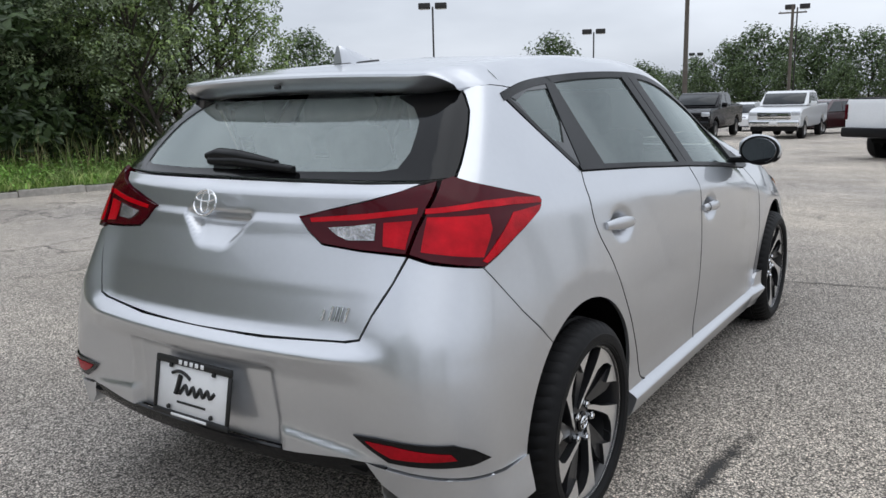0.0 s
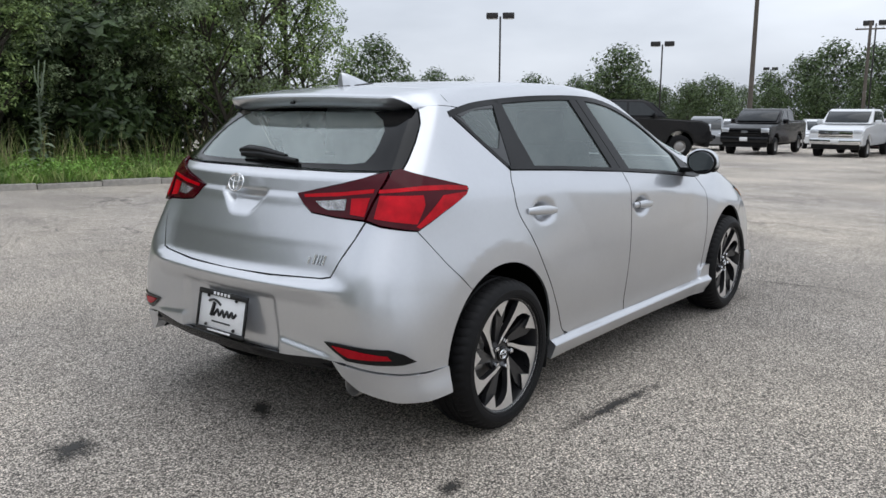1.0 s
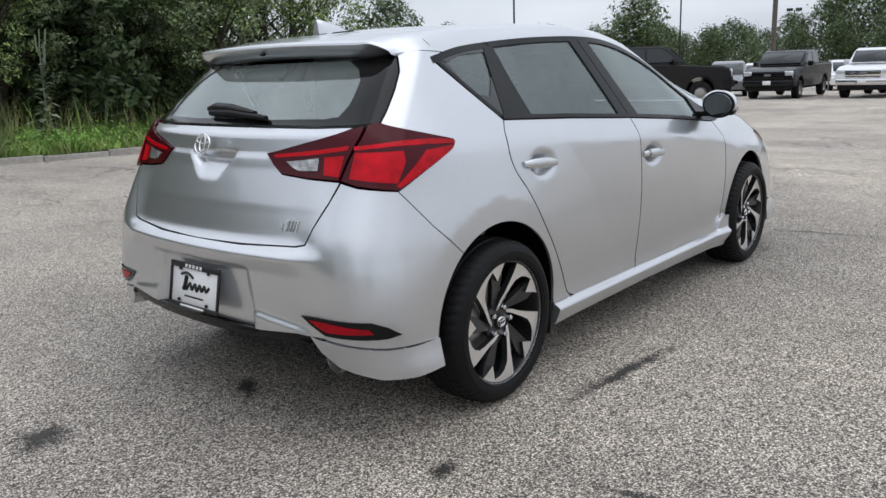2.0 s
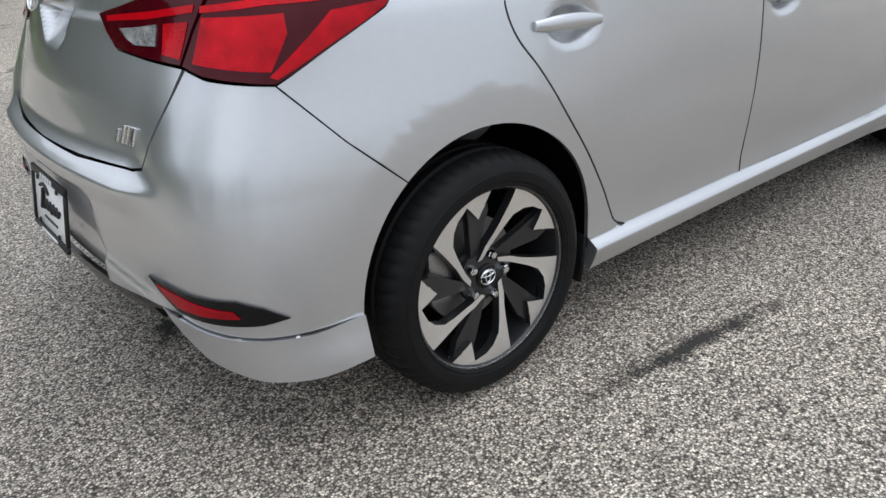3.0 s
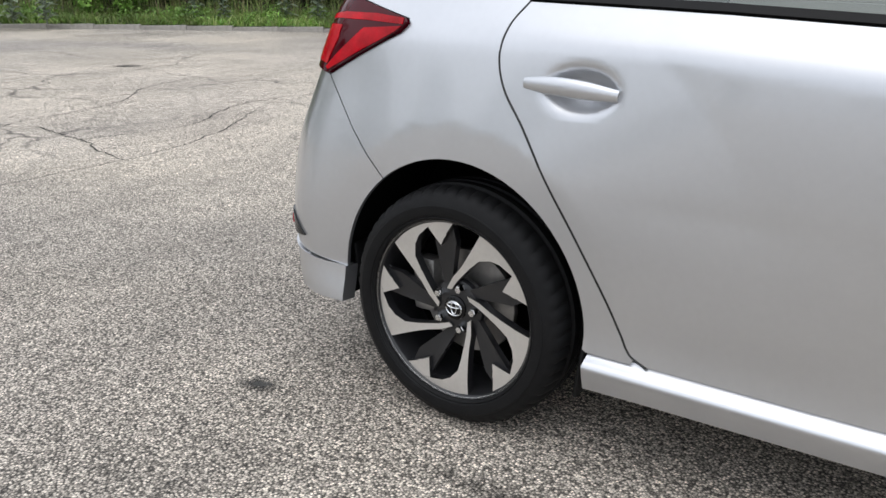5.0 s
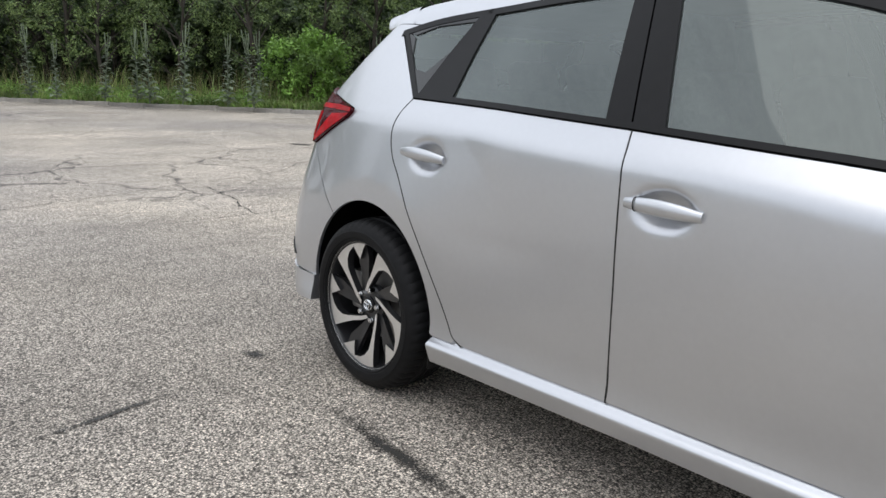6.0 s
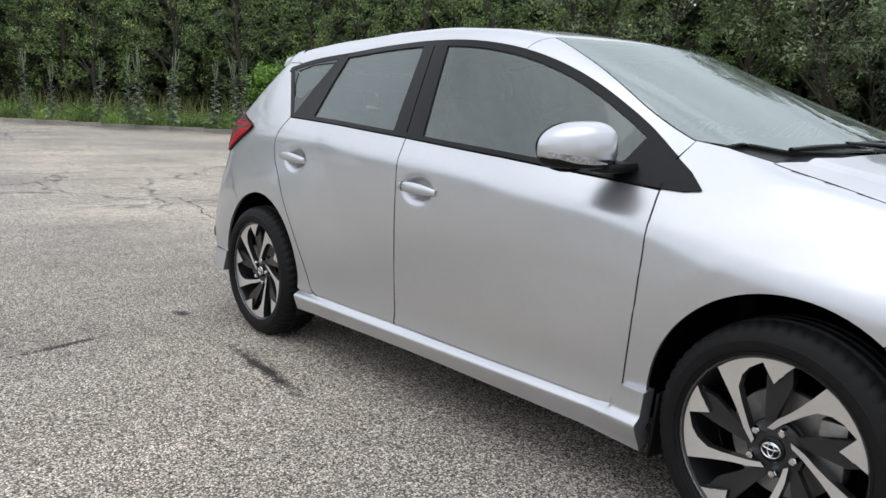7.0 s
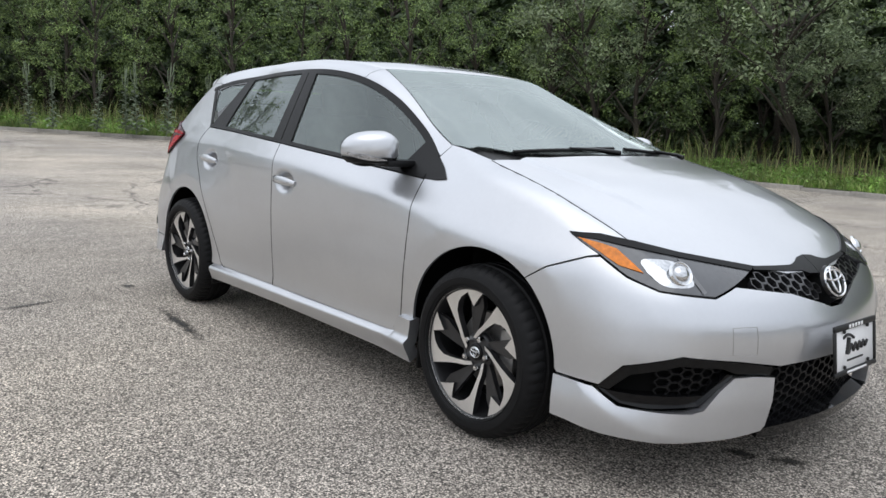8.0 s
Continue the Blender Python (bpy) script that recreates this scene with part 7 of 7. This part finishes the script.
def pickup(paint, label, x, y, heading, lift=0.0):
    """A crew-cab pickup, 5.9 m long, nose towards its +x."""
    root = tagged(new("pickup_truck"), label, "truck", "vehicles parked on the lot")
    body = [(-2.95, 0.62), (-2.95, 1.28), (-2.90, 1.40), (0.1, 1.40), (1.25, 1.34), (2.55, 1.26), (2.86, 1.12), (2.92, 0.70), (2.86, 0.52)]
    arch = lambda cx: [(cx + 0.47 * math.cos(radians(a)), 0.42 + 0.50 * math.sin(radians(a))) for a in range(10, 171, 20)]
    low = [(2.40, 0.50)] + arch(1.85) + [(1.3, 0.50), (-1.35, 0.50)] + arch(-1.85) + [(-2.4, 0.55)]
    b = part("body", profile_body(body + low, 1.0, 0.05), paint, root)
    cab = [(-1.02, 1.38), (-0.92, 1.90), (-0.70, 1.96), (0.55, 1.96), (0.78, 1.90), (1.42, 1.36)]
    c = part("cab", profile_body(cab, 0.96, 0.05, 0.22, 1.38), paint, root)
    for s in (-1, 1):
        for p in ([(-0.80, 1.43), (-0.72, 1.86), (0.02, 1.88), (0.02, 1.43)], [(0.10, 1.43), (0.10, 1.88), (0.58, 1.87), (1.12, 1.43)]):
            bm = extruded(p, 0.02)
            part("side_pane", bm, M_dglass, c, m=pose(0, s * 0.953 - 0.01, 0.0) @ Matrix.Translation((0, 0, 1.43)) @ Matrix.Rotation(radians(s * 11.5), 4, "X") @ Matrix.Translation((0, 0, -1.43)))
        part("headlamp", block((0.10, 0.34, 0.26), 0.04, 2), M_headl, b, m=pose(2.83, s * 0.80, 1.02))
        part("tail_lamp", block((0.08, 0.09, 0.36), 0.03, 2), M_darkred, b, m=pose(-2.93, s * 0.945, 1.12))
        part("mirror", block((0.12, 0.24, 0.20), 0.04, 2), paint, root, m=pose(0.95, s * 1.10, 1.42))
    ws_ = block((0.03, 1.62, 0.66), 0.01, 1)
    part("windscreen", ws_, M_dglass, c, m=pose(1.135, 0, 1.645, 0, -50, 0))
    part("rear_pane", block((0.03, 1.45, 0.36), 0.01, 1), M_dglass, c, m=pose(-0.985, 0, 1.68, 0, 10, 0))
    g = part("grille", block((0.08, 1.30, 0.34), 0.04, 2), M_chrome if paint is M_wpaint else M_black, b, m=pose(2.87, 0, 0.98))
    for k in range(3):
        part("grille_bar", block((0.03, 1.22, 0.035), 0.01, 1), M_ink if paint is M_wpaint else M_trim, g, m=pose(0.045, 0, -0.10 + 0.10 * k))
    part("badge_plate", block((0.03, 0.26, 0.10), 0.03, 2), M_gpaint, g, m=pose(0.06, 0, 0.02))
    part("front_bumper", block((0.22, 1.92, 0.26), 0.07, 2), M_chrome if paint is M_wpaint else paint, root, m=pose(2.88, 0, 0.68))
    part("air_dam", block((0.20, 1.8, 0.20), 0.05, 2), M_trim, root, m=pose(2.78, 0, 0.47))
    part("plate_card", block((0.02, 0.31, 0.16), 0.004, 1), M_white, root, m=pose(3.0, 0, 0.70))
    part("rear_bumper", block((0.20, 1.9, 0.22), 0.05, 2), M_trim, root, m=pose(-3.0, 0, 0.66))
    part("bed_floor", block((1.8, 1.7, 0.05), 0.01, 1), M_trim, root, m=pose(-1.95, 0, 1.41))
    part("underside", block((4.8, 1.5, 0.22), 0.05, 1), M_under, root, m=pose(0, 0, 0.50))
    for wx in (-1.85, 1.85):
        for s in (-1, 1):
            w = new("wheel")
            w.parent = root
            w.matrix_basis = pose(wx, s * 0.86, 0.39, 0, 0, 0 if s < 0 else 180)
            part("tyre", far_tyre, None, w)
            part("rim", far_rim, None, w)
    root.matrix_basis = pose(x, y, gz(x, y) + lift, 0, 0, heading)
    return root


def suv(paint, label, x, y, heading, s=1.0):
    """A crossover, 4.6 m long, nose towards its +x."""
    root = tagged(new("parked_car"), label, "car", "vehicles parked on the lot")
    arch = lambda cx: [(cx + 0.40 * math.cos(radians(a)), 0.36 + 0.42 * math.sin(radians(a))) for a in range(10, 171, 20)]
    body = [(-2.25, 0.45), (-2.28, 0.9), (-2.15, 1.05), (1.1, 1.02), (2.05, 0.90), (2.26, 0.72), (2.24, 0.35)] + [(1.85, 0.32)] + arch(1.38) + [(0.9, 0.30), (-0.9, 0.30)] + arch(-1.35) + [(-1.9, 0.34)]
    b = part("body", profile_body(body, 0.90, 0.06), paint, root)
    cab = [(-2.12, 1.02), (-1.72, 1.58), (-1.4, 1.64), (0.2, 1.62), (0.45, 1.54), (1.30, 1.0)]
    c = part("cabin", profile_body(cab, 0.86, 0.05, 0.30, 1.02), paint, root)
    for sg in (-1, 1):
        for p in ([(-1.75, 1.08), (-1.50, 1.52), (-0.48, 1.54), (-0.42, 1.06)], [(-0.34, 1.06), (-0.40, 1.54), (0.25, 1.53), (0.92, 1.06)]):
            part("side_pane", extruded(p, 0.02), M_dglass, c, m=pose(0, sg * 0.855 - 0.01, 0) @ Matrix.Translation((0, 0, 1.06)) @ Matrix.Rotation(radians(sg * 15), 4, "X") @ Matrix.Translation((0, 0, -1.06)))
        part("headlamp", block((0.14, 0.32, 0.14), 0.04, 2), M_headl, b, m=pose(2.12, sg * 0.70, 0.80))
        part("tail_lamp", block((0.10, 0.26, 0.18), 0.04, 2), M_red, b, m=pose(-2.22, sg * 0.74, 0.92))
    part("windscreen", block((0.03, 1.36, 0.86), 0.01, 1), M_dglass, c, m=pose(0.90, 0, 1.275, 0, -57, 0))
    part("rear_pane", block((0.03, 1.30, 0.52), 0.01, 1), M_dglass, c, m=pose(-1.955, 0, 1.29, 0, 36, 0))
    part("grille", block((0.08, 0.9, 0.18), 0.03, 2), M_black, b, m=pose(2.23, 0, 0.68))
    part("underside", block((3.8, 1.4, 0.2), 0.05, 1), M_under, root, m=pose(0, 0, 0.36))
    for wx in (-1.35, 1.38):
        for sg in (-1, 1):
            w = new("wheel")
            w.parent = root
            w.matrix_basis = pose(wx, sg * 0.78, 0.33, 0, 0, 0 if sg < 0 else 180) @ Matrix.Diagonal((0.85, 0.85, 0.85, 1))
            part("tyre", far_tyre, None, w)
            part("rim", far_rim, None, w)
    root.matrix_basis = pose(x, y, gz(x, y), 0, 0, heading) @ Matrix.Diagonal((s, s, s, 1))
    return root


pickup(M_wpaint, "white crew-cab pickup with chrome grille, parked facing out", 34.6, 4.95, 179)
pickup(M_bpaint, "black crew-cab pickup with black grille, parked facing out", 33.8, 8.35, 181)
pickup(M_bpaint, "large black pickup parked side-on on the lot", 22.9, 10.0, -52, 0.06)
pickup(M_wpaint, "white pickup parked with its tailgate to the lane", 20.3, -1.7, -35)
suv(M_gpaint, "dark grey parked car behind the black trucks", 36.5, 12.0, 200)
suv(M_wpaint, "white parked crossover in the back row", 46.0, 9.1, 200)
suv(M_wpaint, "white parked car in the back row", 49.5, 15.0, 200)
suv(M_dpaint, "dark red parked crossover beside the white truck", 40.5, 4.6, 160)
suv(M_bpaint, "black parked car in the back row", 43.0, 2.2, 170)
suv(M_gpaint, "grey parked car at the end of the row", 38.0, 1.2, 185)


# ---- lamp posts, utility poles, cable, building ----
M_bronze = material("dark_bronze_metal", (0.035, 0.033, 0.032), rough=0.5, metal=0.4, noise_scale=10, vary=0.2)
M_wood = material("weathered_pole_wood", (0.11, 0.095, 0.08), rough=0.9, noise_scale=8, vary=0.3)
M_lens = material("lamp_lens_glass", (0.6, 0.6, 0.58), rough=0.2, noise_scale=10, vary=0.1)


def street_lamp(x, y, h, turn, s=1.0):
    root = tagged(new("street_lamp"), "dark bronze parking-lot lamp post with two box heads", "street lamp", "lamp posts on the lot")
    part("pole", block((0.13, 0.13, h), 0.02, 1, (0, 0, h / 2)), M_bronze, root)
    part("base", block((0.5, 0.5, 0.6), 0.04, 2, (0, 0, 0.2)), M_kerb, root)
    for sg in (-1, 1):
        hd = part("lamp_head", block((0.86, 0.46, 0.42), 0.06, 2, (sg * 0.60, 0, h + 0.05)), M_bronze, root)
        part("lens", block((0.66, 0.36, 0.03), 0.01, 1, (sg * 0.60, 0, h - 0.175)), M_lens, hd)
    root.matrix_basis = pose(x, y, gz(x, y), 0, 0, turn)


street_lamp(46.7, 31.7, 8.9, -58)
street_lamp(66.1, 27.5, 8.2, -68)
street_lamp(121.9, 34.7, 8.6, -75)
street_lamp(76.0, 12.35, 9.9, -80)


def utility_pole(x, y, h, lean):
    root = tagged(new("utility_pole"), "weathered wooden utility pole with a cross-arm", "utility pole", "utility poles")
    part("pole", tube([(0, 0, -0.5), (0, 0, h)], [0.16, 0.11], 10), M_wood, root)
    arm = part("cross_arm", block((0.10, 2.2, 0.12), 0.02, 1, (0, 0, h - 0.6)), M_wood, root)
    for k in (-0.95, -0.4, 0.4, 0.95):
        part("insulator", block((0.06, 0.06, 0.14), 0.02, 1, (0, k, h - 0.48)), M_lens, arm)
    root.matrix_basis = pose(x, y, gz(x, y), lean, 0, 15)


utility_pole(45.2, 12.75, 10.5, 0)
utility_pole(71.0, 11.8, 9.6, 0)

bld = tagged(new("low_building"), "long low pale grey building with a flat roof", "building")
part("wall", block((14, 12, 3.6), 0.05, 1, (-6, 0, 1.8)), material("pale_cladding", (0.5, 0.5, 0.5), rough=0.7, noise_scale=2, vary=0.12), bld)
part("roof", block((14.6, 12.6, 0.4), 0.05, 1, (-6, 0, 3.8)), material("roof_edge_grey", (0.22, 0.23, 0.24), rough=0.6, noise_scale=2, vary=0.1), bld)
for k in range(3):
    wdw = part("window", block((2.2, 0.12, 1.5), 0.03, 1, (-10 + 4 * k, -6.02, 1.8)), M_trim, bld)
    part("pane", block((2.0, 0.06, 1.3), 0.01, 1, (-10 + 4 * k, -6.08, 1.8)), M_dglass, wdw)
bld.matrix_basis = pose(36, 46, gz(36, 46), 0, 0, -42)
